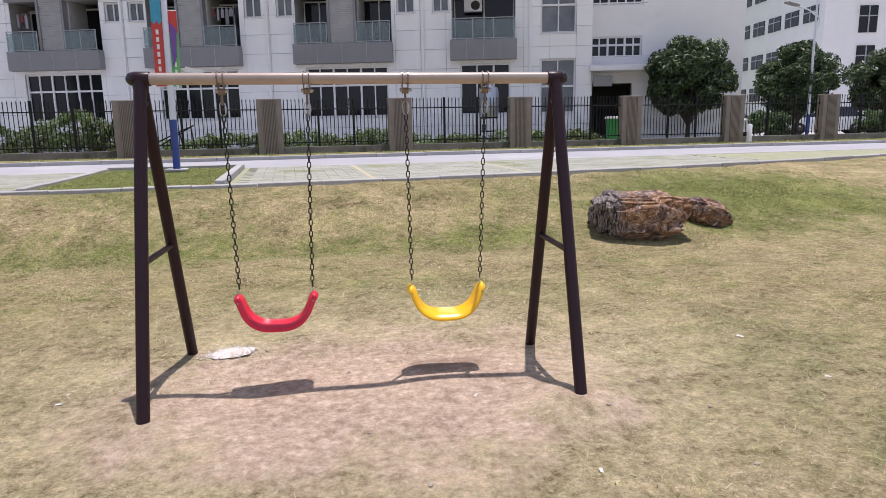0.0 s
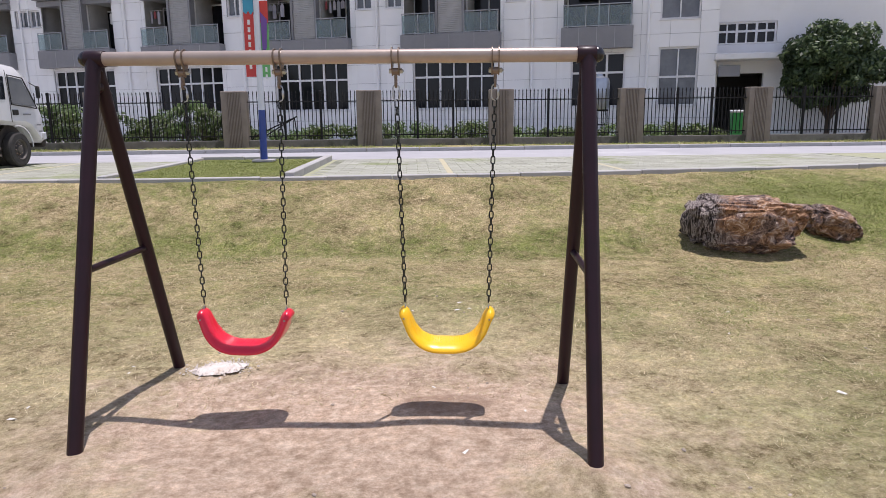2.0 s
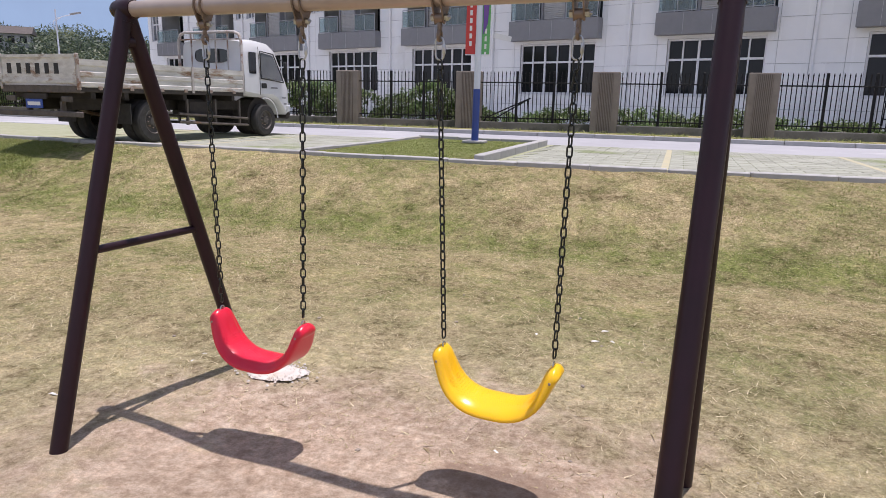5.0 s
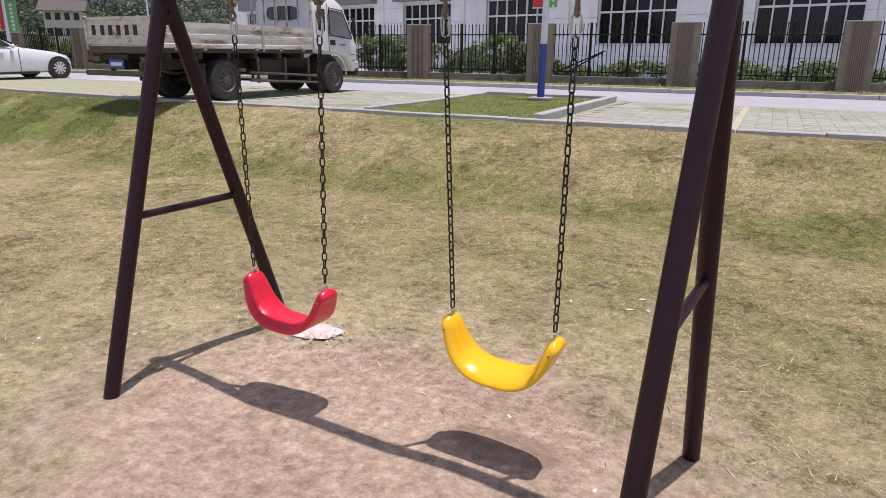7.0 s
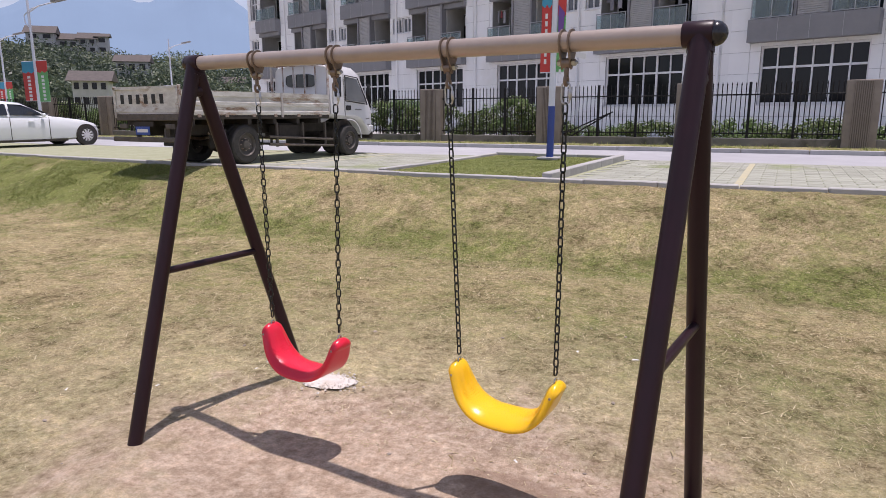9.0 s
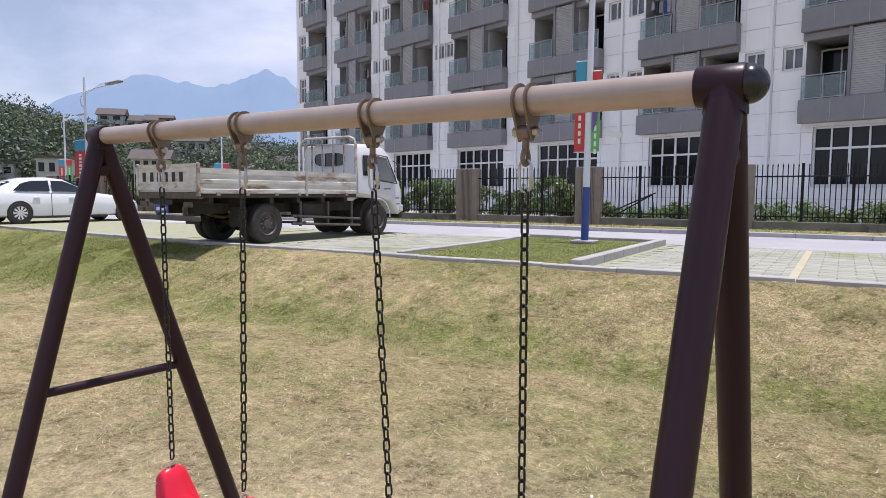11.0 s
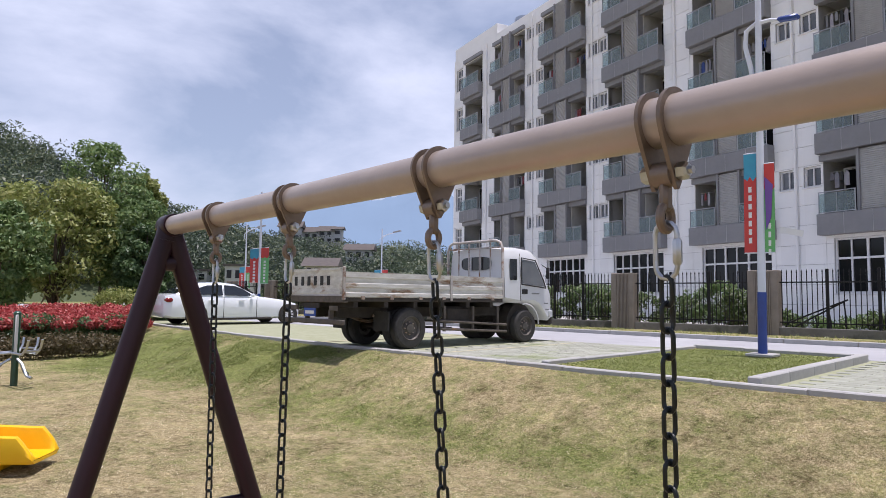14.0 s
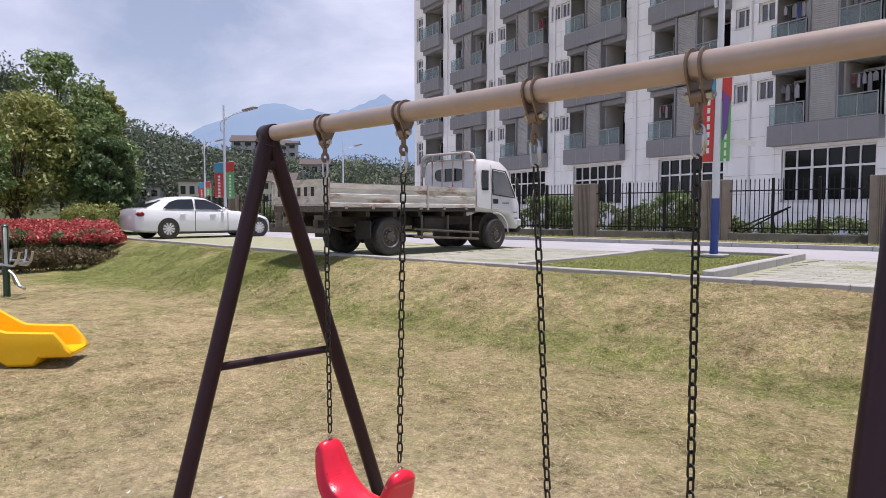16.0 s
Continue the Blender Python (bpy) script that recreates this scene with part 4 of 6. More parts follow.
def seat_mesh(material):
    """A moulded U-shaped seat: a thick rounded sling, widest in the middle, with lips bent outwards."""
    half = seat_line()
    line = [(-x, z, -a, u) for x, z, a, u in half[:0:-1]] + half
    m = 48
    rings_ = []
    for x, z, a, u in line:
        end = math.sqrt(max(0.0, 1 - max(0.0, (u - 0.93) / 0.072) ** 2))
        h = (0.108 - 0.052 * u ** 2.0) * (0.35 + 0.65 * end)
        th = (0.023 + 0.005 * u * u) * (0.25 + 0.75 * end)
        nx, nz = -math.sin(a), math.cos(a)
        ring_ = []
        for j in range(m):
            t = 2 * math.pi * j / m
            c, s_ = math.cos(t), math.sin(t)
            y = h * math.copysign(abs(c) ** 0.8, c)
            d = th * math.copysign(abs(s_) ** 0.85, s_)
            d += (0.004 - 0.018 * abs(y / h) ** 2.6) * (1 - 0.5 * u)
            if s_ > 0 and 0.45 < u < 0.88:
                # three flutes pressed into the inside of each raised end
                d -= 0.006 * math.sin(math.pi * (u - 0.45) / 0.43) * max(0.0, math.cos(3 * math.pi * y / h)) * (1 - abs(y / h) ** 6)
            ring_.append((x + nx * d, y, z + nz * d))
        rings_.append(ring_)
    n = len(rings_)
    fs = [(i * m + j, i * m + (j + 1) % m, (i + 1) * m + (j + 1) % m, (i + 1) * m + j) for i in range(n - 1) for j in range(m)]
    fs += [tuple(range(m - 1, -1, -1)), tuple(range((n - 1) * m, n * m))]
    me = MB().add([v for r in rings_ for v in r], fs).data("seat", material)
    me.polygons.foreach_set("use_smooth", [True] * len(me.polygons))
    return me


def seat_tread(material):
    """Rows of small raised dots over the base of the seat."""
    mb = MB()
    half = seat_line()
    line = [(-x, z, -a) for x, z, a, u in half[:0:-1]] + [(x, z, a) for x, z, a, u in half]
    for i, (x, z, a) in enumerate(line[18:-18]):
        if i % 2:
            continue
        for j in range(-4, 5):
            y = j * 0.0135 + (0.0067 if i % 4 else 0)
            k = min(0.95, abs(y) / 0.103)
            d = 0.0232 * math.sqrt(1 - k ** 2.5) ** 0.85 + 0.0035 - 0.018 * k ** 2.6
            nx, nz = -math.sin(a), math.cos(a)
            p = Vector((x + nx * d, y, z + nz * d))
            r = 0.0033
            tx = Vector((math.cos(a), 0, math.sin(a))) * r
            ty = Vector((0, r, 0))
            up = Vector((nx, 0, nz)) * 0.0022
            mb.add([p - tx - ty, p + tx - ty, p + tx + ty, p - tx + ty, p + up], [(0, 1, 4), (1, 2, 4), (2, 3, 4), (3, 0, 4)])
    return mb.data("tread", material)


def make_swing(name, label, material, xa, xb, lean, swing_out):
    """A seat on two chains below the clamps at xa and xb, hanging at an angle about the beam."""
    t = thing(name, label, "swing seat", at=SW @ pose(0, 0, BZ - 0.145, swing_out, 0, 0))
    span = 0.455
    mid = (xa + xb) / 2
    drop = 1.205
    for x, sx in ((xa, -1), (xb, 1)):
        a, b = Vector((x, 0, 0.0)), Vector((mid + sx * span / 2, 0, -drop))
        d = (b - a).normalized()
        rot = Vector((0, 0, -1)).rotation_difference(d).to_matrix().to_4x4()
        part("quick_link", quick_me, None, t, "bright steel screw link", at=Matrix.Translation(a + d * 0.034) @ rot)
        s = 0.09
        k = 0
        total = (b - a).length - 0.035
        n = int((total - s) / PITCH)
        p = (total - s) / n
        for k in range(n):
            part("link", link_me, None, t, at=Matrix.Translation(a + d * (s + p * k)) @ rot @ pose(0, 0, 0, 0, 0, 90 * (k % 2) + lean))
        part("shackle", hook_me, None, t, "bright steel shackle", at=Matrix.Translation(b - d * 0.012) @ rot @ pose(0, 0, 0, 0, 0, 90))
    seat = part("seat", seat_mesh(material), None, t, at=pose(mid, 0, -drop - 0.190))
    part("tread", seat_tread(material), None, seat)["kind"] = "stuff"
    for sx in (-1, 1):
        part("bolt", MB().tube([(sx * 0.232, -0.069, 0.165), (sx * 0.232, 0.069, 0.165)], 0.0055, 10), M["rust"], seat, "small rusty seat bolt")
    return t


make_swing("swing_red", "glossy red plastic sling swing seat on dark coated chains", M["red"], HX[0], HX[1], 20, 0.0)
make_swing("swing_yellow", "glossy yellow plastic sling swing seat on dark coated chains", M["yellow"], HX[2], HX[3], -15, 3.0)


def loft(mb, stations, closed_ends=True):
    """Skin through rings with the same number of points."""
    n = len(stations[0])
    vs = [v for s in stations for v in s]
    fs = []
    for i in range(len(stations) - 1):
        for j in range(n):
            q = (j + 1) % n
            fs.append((i * n + j, i * n + q, (i + 1) * n + q, (i + 1) * n + j))
    if closed_ends:
        fs += [tuple(range(n - 1, -1, -1)), tuple(range((len(stations) - 1) * n, len(stations) * n))]
    return mb.add(vs, fs)


AX = pose(0, 0, 0, 0, 90, 0)


def wheel(parent, x, y, z, r, w, side, tyre_m, rim_m, spokes, label=""):
    """A tyre with a rim and spokes; the wheel's axle runs along x and side says which face is outward."""
    t = part("wheel", MB().lathe([(r * 0.62, -w / 2), (r * 0.90, -w / 2), (r * 0.985, -w * 0.36), (r, -w * 0.2), (r, w * 0.2), (r * 0.985, w * 0.36), (r * 0.90, w / 2), (r * 0.62, w / 2), (r * 0.60, w * 0.3), (r * 0.60, -w * 0.3), (r * 0.62, -w / 2)], 32, AX),
             tyre_m, parent, label, at=pose(x, y, z))
    f = w / 2 * side
    if spokes:
        mb = MB().lathe([(r * 0.60, -w * 0.3), (r * 0.66, w * 0.46), (r * 0.63, w * 0.5), (r * 0.585, w * 0.42), (r * 0.57, -w * 0.3)], 32, AX if side > 0 else AX @ pose(0, 0, 0, 180, 0, 0))
        for k in range(spokes):
            for d in (-0.09, 0.09):
                a = 2 * math.pi * k / spokes
                p0 = (f * 0.84, r * 0.10 * math.cos(a), r * 0.10 * math.sin(a))
                p1 = (f * 0.92, r * 0.60 * math.cos(a + d), r * 0.60 * math.sin(a + d))
                mb.tube([p0, p1], [0.019, 0.015], 6)
        mb.tube([(f * 0.7, 0, 0), (f * 0.95, 0, 0)], r * 0.13, 14)
        part("rim", mb, rim_m, t)
        part("brake_disc", MB().tube([(f * 0.25, 0, 0), (f * 0.35, 0, 0)], r * 0.46, 24), M["rimdirty"], t)
    else:
        s = side
        mb = MB().lathe([(r * 0.62, w * 0.42), (r * 0.58, w * 0.5), (r * 0.54, w * 0.44), (r * 0.50, w * 0.18), (r * 0.34, w * 0.10), (r * 0.26, w * 0.22), (r * 0.22, w * 0.42), (r * 0.12, w * 0.46), (0.002, w * 0.46)], 28, AX if s > 0 else AX @ pose(0, 0, 0, 180, 0, 0))
        part("rim", mb, rim_m, t)
        mb = MB()
        for k in range(8):
            a = 2 * math.pi * k / 8
            mb.tube([(f * 0.3, r * 0.30 * math.cos(a), r * 0.30 * math.sin(a)), (f * 0.62, r * 0.30 * math.cos(a), r * 0.30 * math.sin(a))], 0.013, 6)
        ob = part("wheel_nuts", mb, M["rust"], t)
        ob["kind"] = "stuff"
    return t


# flatbed truck backed up to the kerb
TR = pose(-9.03, 6.19, PZ, 0, 0, -3)
truck = thing("truck", "weathered white flatbed truck backed up to the kerb", "truck", at=TR)
HW = 0.925
part("chassis", MB().box((-0.36, 2.6, 0.68), (0.09, 5.0, 0.2), ch=0.01).box((0.36, 2.6, 0.68), (0.09, 5.0, 0.2), ch=0.01).box((0, 0.5, 0.68), (0.7, 0.1, 0.18)).box((0, 2.4, 0.68), (0.7, 0.1, 0.18)).box((0, 3.4, 0.62), (0.7, 0.5, 0.3)), M["chassis"], truck, smooth=False)
part("rear_axle", MB().tube([(-0.8, 1.40, 0.385), (0.8, 1.40, 0.385)], 0.06, 12).lathe([(0.0, -0.15), (0.12, -0.12), (0.17, 0), (0.12, 0.12), (0.0, 0.15)], 16, pose(0, 1.4, 0.385, 90, 0, 0)), M["chassis"], truck)
part("front_axle", MB().tube([(-0.75, 4.72, 0.36), (0.75, 4.72, 0.36)], 0.05, 12), M["chassis"], truck)
for s in (-1, 1):
    wheel(truck, s * 0.80, 1.40, 0.385, 0.385, 0.2, s, M["tyre"], M["rimdirty"], 0, "dusty black truck tyre on a steel rim")
    wheel(truck, s * 0.56, 1.40, 0.385, 0.385, 0.2, s, M["tyre"], M["rimdirty"], 0, "dusty black truck tyre on a steel rim")
    wheel(truck, s * 0.80, 4.72, 0.36, 0.36, 0.19, s, M["tyre"], M["rimdirty"], 0, "dusty black truck tyre on a steel rim")
    part("leaf_spring", MB().tube([(s * 0.45, 0.85, 0.62), (s * 0.45, 1.1, 0.52), (s * 0.45, 1.4, 0.47), (s * 0.45, 1.7, 0.52), (s * 0.45, 1.95, 0.62)], 0.035, 6), M["rust"], truck)
    part("mud_flap", MB().box((s * 0.68, 0.86, 0.52), (0.46, 0.02, 0.36)), M["tyre"], truck, smooth=False)
    rails = MB()
    for z0, z1 in ((0.52, 0.40), (0.36, 0.26)):
        rails.tube([(s * 0.86, 2.05, z0), (s * 0.86, 4.1, z1)], 0.028, 8)
    for y in (2.3, 3.1, 3.85):
        rails.box((s * 0.84, y, 0.55), (0.04, 0.05, 0.5))
    part("side_guard", rails, M["oldsteel"], truck, "bent rusty side guard rails")
part("fuel_tank", MB().box((0.62, 2.75, 0.62), (0.32, 0.7, 0.34), ch=0.05), M["chassis"], truck, smooth=False)
part("bed_floor", MB().box((0, 1.895, 0.92), (1.84, 4.07, 0.08), ch=0.01), M["chassis"], truck, smooth=False)
for y in (0.12, 0.8, 1.5, 2.2, 2.9, 3.6):
    part("cross_member", MB().box((0, y, 0.83), (1.8, 0.09, 0.11)), M["chassis"], truck, smooth=False)


for s in (-1, 1):
    for y0, ln in ((-0.11, 2.50), (2.42, 1.5)):
        mb = MB().prism([(s * (HW - 0.05 + u), 0.95 + v) for u, v in [(0, 0), (0.035, 0), (0.05, 0.02), (0.05, 0.08), (0.03, 0.10), (0.03, 0.17), (0.048, 0.19), (0.048, 0.25), (0.03, 0.27), (0.03, 0.34), (0.05, 0.36), (0.05, 0.455), (0, 0.455)]], y0, y0 + ln, "y")
        part("side_board", mb, M["bed"], truck, "scuffed off-white ribbed side board with rust", smooth=False)
    mb = MB().box((s * (HW + 0.006), 2.40, 1.16), (0.03, 0.05, 0.5))
    part("board_post", mb, M["framepaint"], truck, smooth=False)
    mb = MB()
    for y in (0.25, 0.9, 1.6, 2.2, 2.9, 3.6):
        mb.box((s * (HW + 0.004), y, 0.95), (0.03, 0.07, 0.06))
    part("hinges", mb, M["rust"], truck, smooth=False)["kind"] = "stuff"
TB = pose(0, -0.16, 0)
tail = part("tailgate", MB().box((0, 0.02, 1.24), (1.80, 0.05, 0.46), ch=0.012).box((0, -0.012, 1.04), (1.80, 0.03, 0.05)).box((0, -0.012, 1.45), (1.80, 0.03, 0.05)).box((-0.87, -0.012, 1.24), (0.06, 0.03, 0.44)).box((0.87, -0.012, 1.24), (0.06, 0.03, 0.44)), M["bed"], truck, "off-white tailgate with rust and dark painted bars", smooth=False, at=TB)
for k, x in enumerate((-0.66, -0.42, -0.20, 0.02, 0.24, 0.46)):
    part("painted_bar", MB().box((x, -0.0085, 1.25), (0.10, 0.004, 0.17)), M["blackpaint"], tail, smooth=False)
part("corner_post", MB().box((-HW + 0.02, 0.02, 1.2), (0.05, 0.06, 0.58), ch=0.01), M["framepaint"], truck, smooth=False, at=TB)
part("corner_post", MB().box((HW - 0.02, 0.02, 1.2), (0.05, 0.06, 0.58), ch=0.01), M["framepaint"], truck, smooth=False, at=TB)
part("rear_beam", MB().box((0, 0.06, 0.92), (1.84, 0.1, 0.12), ch=0.01), M["oldsteel"], truck, smooth=False, at=TB)
part("bumper_bar", MB().box((0, -0.02, 0.52), (1.95, 0.07, 0.09), ch=0.012).box((-0.4, 0.1, 0.62), (0.05, 0.08, 0.2)).box((0.4, 0.1, 0.62), (0.05, 0.08, 0.2)), M["oldsteel"], truck, "grey steel rear under-run bar", smooth=False, at=TB)
part("number_plate", MB().box((-0.1, -0.035, 0.68), (0.40, 0.012, 0.15), ch=0.004), M["blueplate"], truck, "blue plate with plain bars", smooth=False, at=TB)
part("plate_bars", MB().box((-0.1, -0.043, 0.68), (0.30, 0.004, 0.06)), M["white"], truck, smooth=False, at=TB)
for s in (-1, 1):
    part("tail_light", MB().box((s * 0.66, -0.02, 0.76), (0.22, 0.05, 0.09), ch=0.01), M["oldsteel"], truck, smooth=False, at=TB)
part("lamp_bracket", MB().box((-0.1, 0.0, 0.80), (0.55, 0.03, 0.09), ch=0.004), M["chassis"], truck, smooth=False, at=TB)
# headboard guard frame
mb = MB()
mb.tube([(-0.86, 3.98, 0.95), (-0.86, 3.98, 2.05), (-0.80, 3.98, 2.18), (-0.68, 3.98, 2.23), (0.68, 3.98, 2.23), (0.80, 3.98, 2.18), (0.86, 3.98, 2.05), (0.86, 3.98, 0.95)], 0.032, 10)
mb.tube([(-0.84, 3.98, 2.08), (0.84, 3.98, 2.08)], 0.018, 8)
part("headboard_frame", mb, M["framepaint"], truck, "rusty tubular headboard frame")
for x in (-0.5, -0.17, 0.17, 0.5):
    part("headboard_bar", MB().tube([(x, 3.98, 1.38), (x, 3.98, 2.22)], 0.017, 8), M["framepaint"], truck)
part("headboard_panel", MB().box((0, 3.96, 1.14), (1.72, 0.04, 0.5), ch=0.01), M["bed"], truck, smooth=False)
# cab


def ring(y, hw, z0, zb, zt, ht, r=0.1):
    """A rounded cross-section of the cab or a car body."""
    pts = [(-hw * 0.9, z0), (hw * 0.9, z0), (hw, z0 + 0.08), (hw, zb), (hw + (ht - hw) * 0.55, zb + (zt - zb) * 0.62), (ht, zt - r), (ht - r * 0.8, zt - r * 0.15), (ht * 0.5, zt + 0.01)]
    pts += [(-x, z) for x, z in pts[:1:-1]]
    return [(x, y, z) for x, z in pts]


cab = MB()
loft(cab, [ring(4.06, 0.86, 0.92, 1.25, 2.06, 0.80), ring(4.10, 0.88, 0.90, 1.25, 2.09, 0.82), ring(4.45, 0.89, 0.86, 1.25, 2.11, 0.83), ring(5.0, 0.89, 0.86, 1.22, 2.07, 0.82), ring(5.22, 0.88, 0.78, 1.18, 1.98, 0.80), ring(5.50, 0.87, 0.50, 1.12, 1.40, 0.84), ring(5.64, 0.85, 0.46, 0.98, 1.12, 0.83), ring(5.70, 0.80, 0.46, 0.86, 0.98, 0.79)])
cabo = part("cab", cab, M["truckwhite"], truck, "white cab with small side window and worn paint")
for s in (-1, 1):
    ox = s * 0.893
    mb = MB().add([(s * 0.885, 4.60, 1.30), (s * 0.885, 5.38, 1.24), (s * 0.872, 5.33, 1.36), (s * 0.843, 5.06, 1.80), (s * 0.841, 4.64, 1.84), (s * 0.86, 4.60, 1.6)], [(0, 1, 2, 3, 4, 5)])
    mb.v = [(x + s * 0.022, y, z) for x, y, z in mb.v]
    part("door_window", mb, M["cabglass"], cabo, "side window with sky brightness painted in as grey", smooth=False)
    mb = MB().tube([(s * 0.907, 4.57, 1.28), (s * 0.907, 5.41, 1.21), (s * 0.895, 5.35, 1.36), (s * 0.865, 5.08, 1.83), (s * 0.863, 4.61, 1.87)], 0.014, 6, closed=True)
    part("window_seal", mb, M["blackpaint"], cabo)
    part("quarter_window", MB().box((s * 0.876, 4.32, 1.60), (0.03, 0.24, 0.46), ch=0.01, m=None), M["carglass"], cabo, smooth=False)
    part("door_line", MB().tube([(s * 0.898, 4.54, 0.92), (s * 0.898, 4.54, 1.40), (s * 0.862, 4.54, 1.96)], 0.006, 5), M["chassis"], cabo)
    part("door_handle", MB().box((s * 0.90, 4.68, 1.12), (0.025, 0.18, 0.11), ch=0.01), M["blackpaint"], cabo, smooth=False)
    part("wheel_arch", MB().tube([(s * 0.88, 4.72 + 0.45 * math.cos(a), 0.40 + 0.45 * math.sin(a)) for a in [math.pi * i / 14 for i in range(0, 9)]], 0.014, 8), M["truckwhite"], cabo)
    part("wheel_well", MB().tube([(s * 0.3, 4.72, 0.44), (s * 0.70, 4.72, 0.44)], 0.42, 24), M["chassis"], cabo)
    part("mirror", MB().box((s * 1.0, 5.36, 1.55), (0.09, 0.05, 0.26), ch=0.02).tube([(s * 0.86, 5.3, 1.75), (s * 0.98, 5.36, 1.66)], 0.01, 6), M["blackpaint"], cabo)
    part("corner_lamp", MB().box((s * 0.84, 5.62, 0.62), (0.10, 0.14, 0.16), ch=0.02), M["lens"], cabo, smooth=False)
    for y, z, ln in ((5.05, 1.08, 0.26), (5.42, 0.86, 0.14), (5.46, 0.72, 0.12)):
        part("lettering_bar", MB().box((s * 0.902, y, z), (0.004, ln, 0.03)), M["slab"], cabo, smooth=False)
part("rear_window", MB().prism([(0.46 * math.copysign(abs(math.cos(a)) ** 0.5, math.cos(a)), 1.74 + 0.15 * math.copysign(abs(math.sin(a)) ** 0.6, math.sin(a))) for a in [2 * math.pi * i / 24 for i in range(24)]], 4.03, 4.06, "y"), M["carglass"], cabo, smooth=False)
for x in (-0.15, 0.15):
    part("window_bar", MB().box((x, 4.02, 1.74), (0.03, 0.02, 0.30)), M["truckwhite"], cabo, smooth=False)
part("windscreen", MB().add([(-0.72, 5.535, 1.40), (0.72, 5.535, 1.40), (0.68, 5.27, 1.92), (-0.68, 5.27, 1.92)], [(0, 1, 2, 3)]), M["carglass"], cabo, smooth=False)
part("front_bumper", MB().box((0, 5.70, 0.48), (1.66, 0.12, 0.22), ch=0.04), M["chassis"], cabo, smooth=False)

# white saloon parked nose to the road
CA = pose(-19.55, 8.8, PZ, 0, 0, -4)
car = thing("car", "clean white four-door saloon car with tinted windows", "car", at=CA)
cw = 0.92
body = MB()


def cring(y, hw, z0, zs, zt):
    pts = [(-hw * 0.85, z0), (hw * 0.85, z0), (hw * 0.97, z0 + 0.06), (hw, zs * 0.62), (hw * 0.985, zs), (hw * 0.9, zt - 0.02), (hw * 0.5, zt + 0.015)]
    pts += [(-x, z) for x, z in pts[:1:-1]]
    return [(x - cw, y, z) for x, z in pts]


loft(body, [cring(-1.00, 0.66, 0.36, 0.70, 0.82), cring(-0.96, 0.76, 0.27, 0.78, 0.95), cring(-0.78, 0.87, 0.22, 0.85, 1.0), cring(-0.4, 0.915, 0.20, 0.86, 1.0), cring(0.6, 0.92, 0.17, 0.86, 0.97), cring(1.8, 0.92, 0.17, 0.84, 0.94), cring(2.4, 0.91, 0.18, 0.80, 0.93), cring(3.2, 0.89, 0.20, 0.72, 0.83), cring(3.62, 0.82, 0.20, 0.64, 0.72), cring(3.80, 0.66, 0.22, 0.52, 0.60)])
bo = part("body", body, M["carwhite"], car)


def hring(y, hw, z0, zt, ht):
    pts = [(-hw, z0), (hw, z0), (hw - (hw - ht) * 0.5, z0 + (zt - z0) * 0.5), (ht, zt - 0.05), (ht * 0.8, zt), (0.0, zt + 0.015)]
    pts += [(-x, z) for x, z in pts[:1:-1] if x > 0.01]
    return [(x - cw, y, z) for x, z in pts]


gh = MB()
loft(gh, [hring(-0.66, 0.74, 0.96, 1.0, 0.70), hring(-0.2, 0.84, 0.93, 1.24, 0.62), hring(0.3, 0.87, 0.92, 1.37, 0.62), hring(0.9, 0.87, 0.92, 1.40, 0.63), hring(1.4, 0.87, 0.91, 1.35, 0.63), hring(2.0, 0.85, 0.90, 1.08, 0.68), hring(2.28, 0.80, 0.89, 0.93, 0.74)])
part("roof", gh, M["carwhite"], car)
for s in (-1, 1):
    def sx(h):
        return -cw + s * h
    mb = MB().add([(sx(0.868), -0.18, 0.985), (sx(0.885), 0.85, 0.975), (sx(0.762), 0.85, 1.305), (sx(0.762), 0.35, 1.29), (sx(0.79), 0.05, 1.20)], [(0, 1, 2, 3, 4)])
    part("rear_side_window", mb, M["carglass"], car, smooth=False)
    mb = MB().add([(sx(0.885), 0.92, 0.975), (sx(0.872), 1.95, 0.955), (sx(0.79), 1.62, 1.17), (sx(0.766), 1.30, 1.29), (sx(0.762), 0.92, 1.305)], [(0, 1, 2, 3, 4)])
    part("front_side_window", mb, M["carglass"], car, smooth=False)
    part("mirror", MB().box((sx(0.98), 1.86, 0.98), (0.18, 0.11, 0.12), ch=0.04), M["carwhite"], car)
    for y in (0.45, 1.5):
        part("door_handle", MB().box((sx(0.925), y, 0.80), (0.025, 0.2, 0.03), ch=0.008), M["carwhite"], car)
    for y in (0.88, 2.05):
        part("door_seam", MB().box((sx(0.917), y, 0.56), (0.012, 0.012, 0.72)), M["chassis"], car, smooth=False)
    part("sill_strip", MB().box((sx(0.90), 1.3, 0.19), (0.05, 2.6, 0.07), ch=0.01), M["chassis"], car, smooth=False)
    part("tail_light", MB().box((sx(0.69), -0.86, 0.80), (0.38, 0.24, 0.14), ch=0.05), M["taillight"], car)
    part("headlight", MB().box((sx(0.72), 3.54, 0.60), (0.26, 0.26, 0.11), ch=0.04), M["lens"], car)
    for y in (-0.02, 3.25):
        part("wheel_arch", MB().tube([(sx(0.80), y, 0.33), (sx(0.921), y, 0.33)], 0.356, 28), M["chassis"], car)
        wheel(car, sx(0.845), y, 0.325, 0.325, 0.17, s, M["tyre"], M["alloy"], 10, "black tyre on a bright multi-spoke alloy rim")
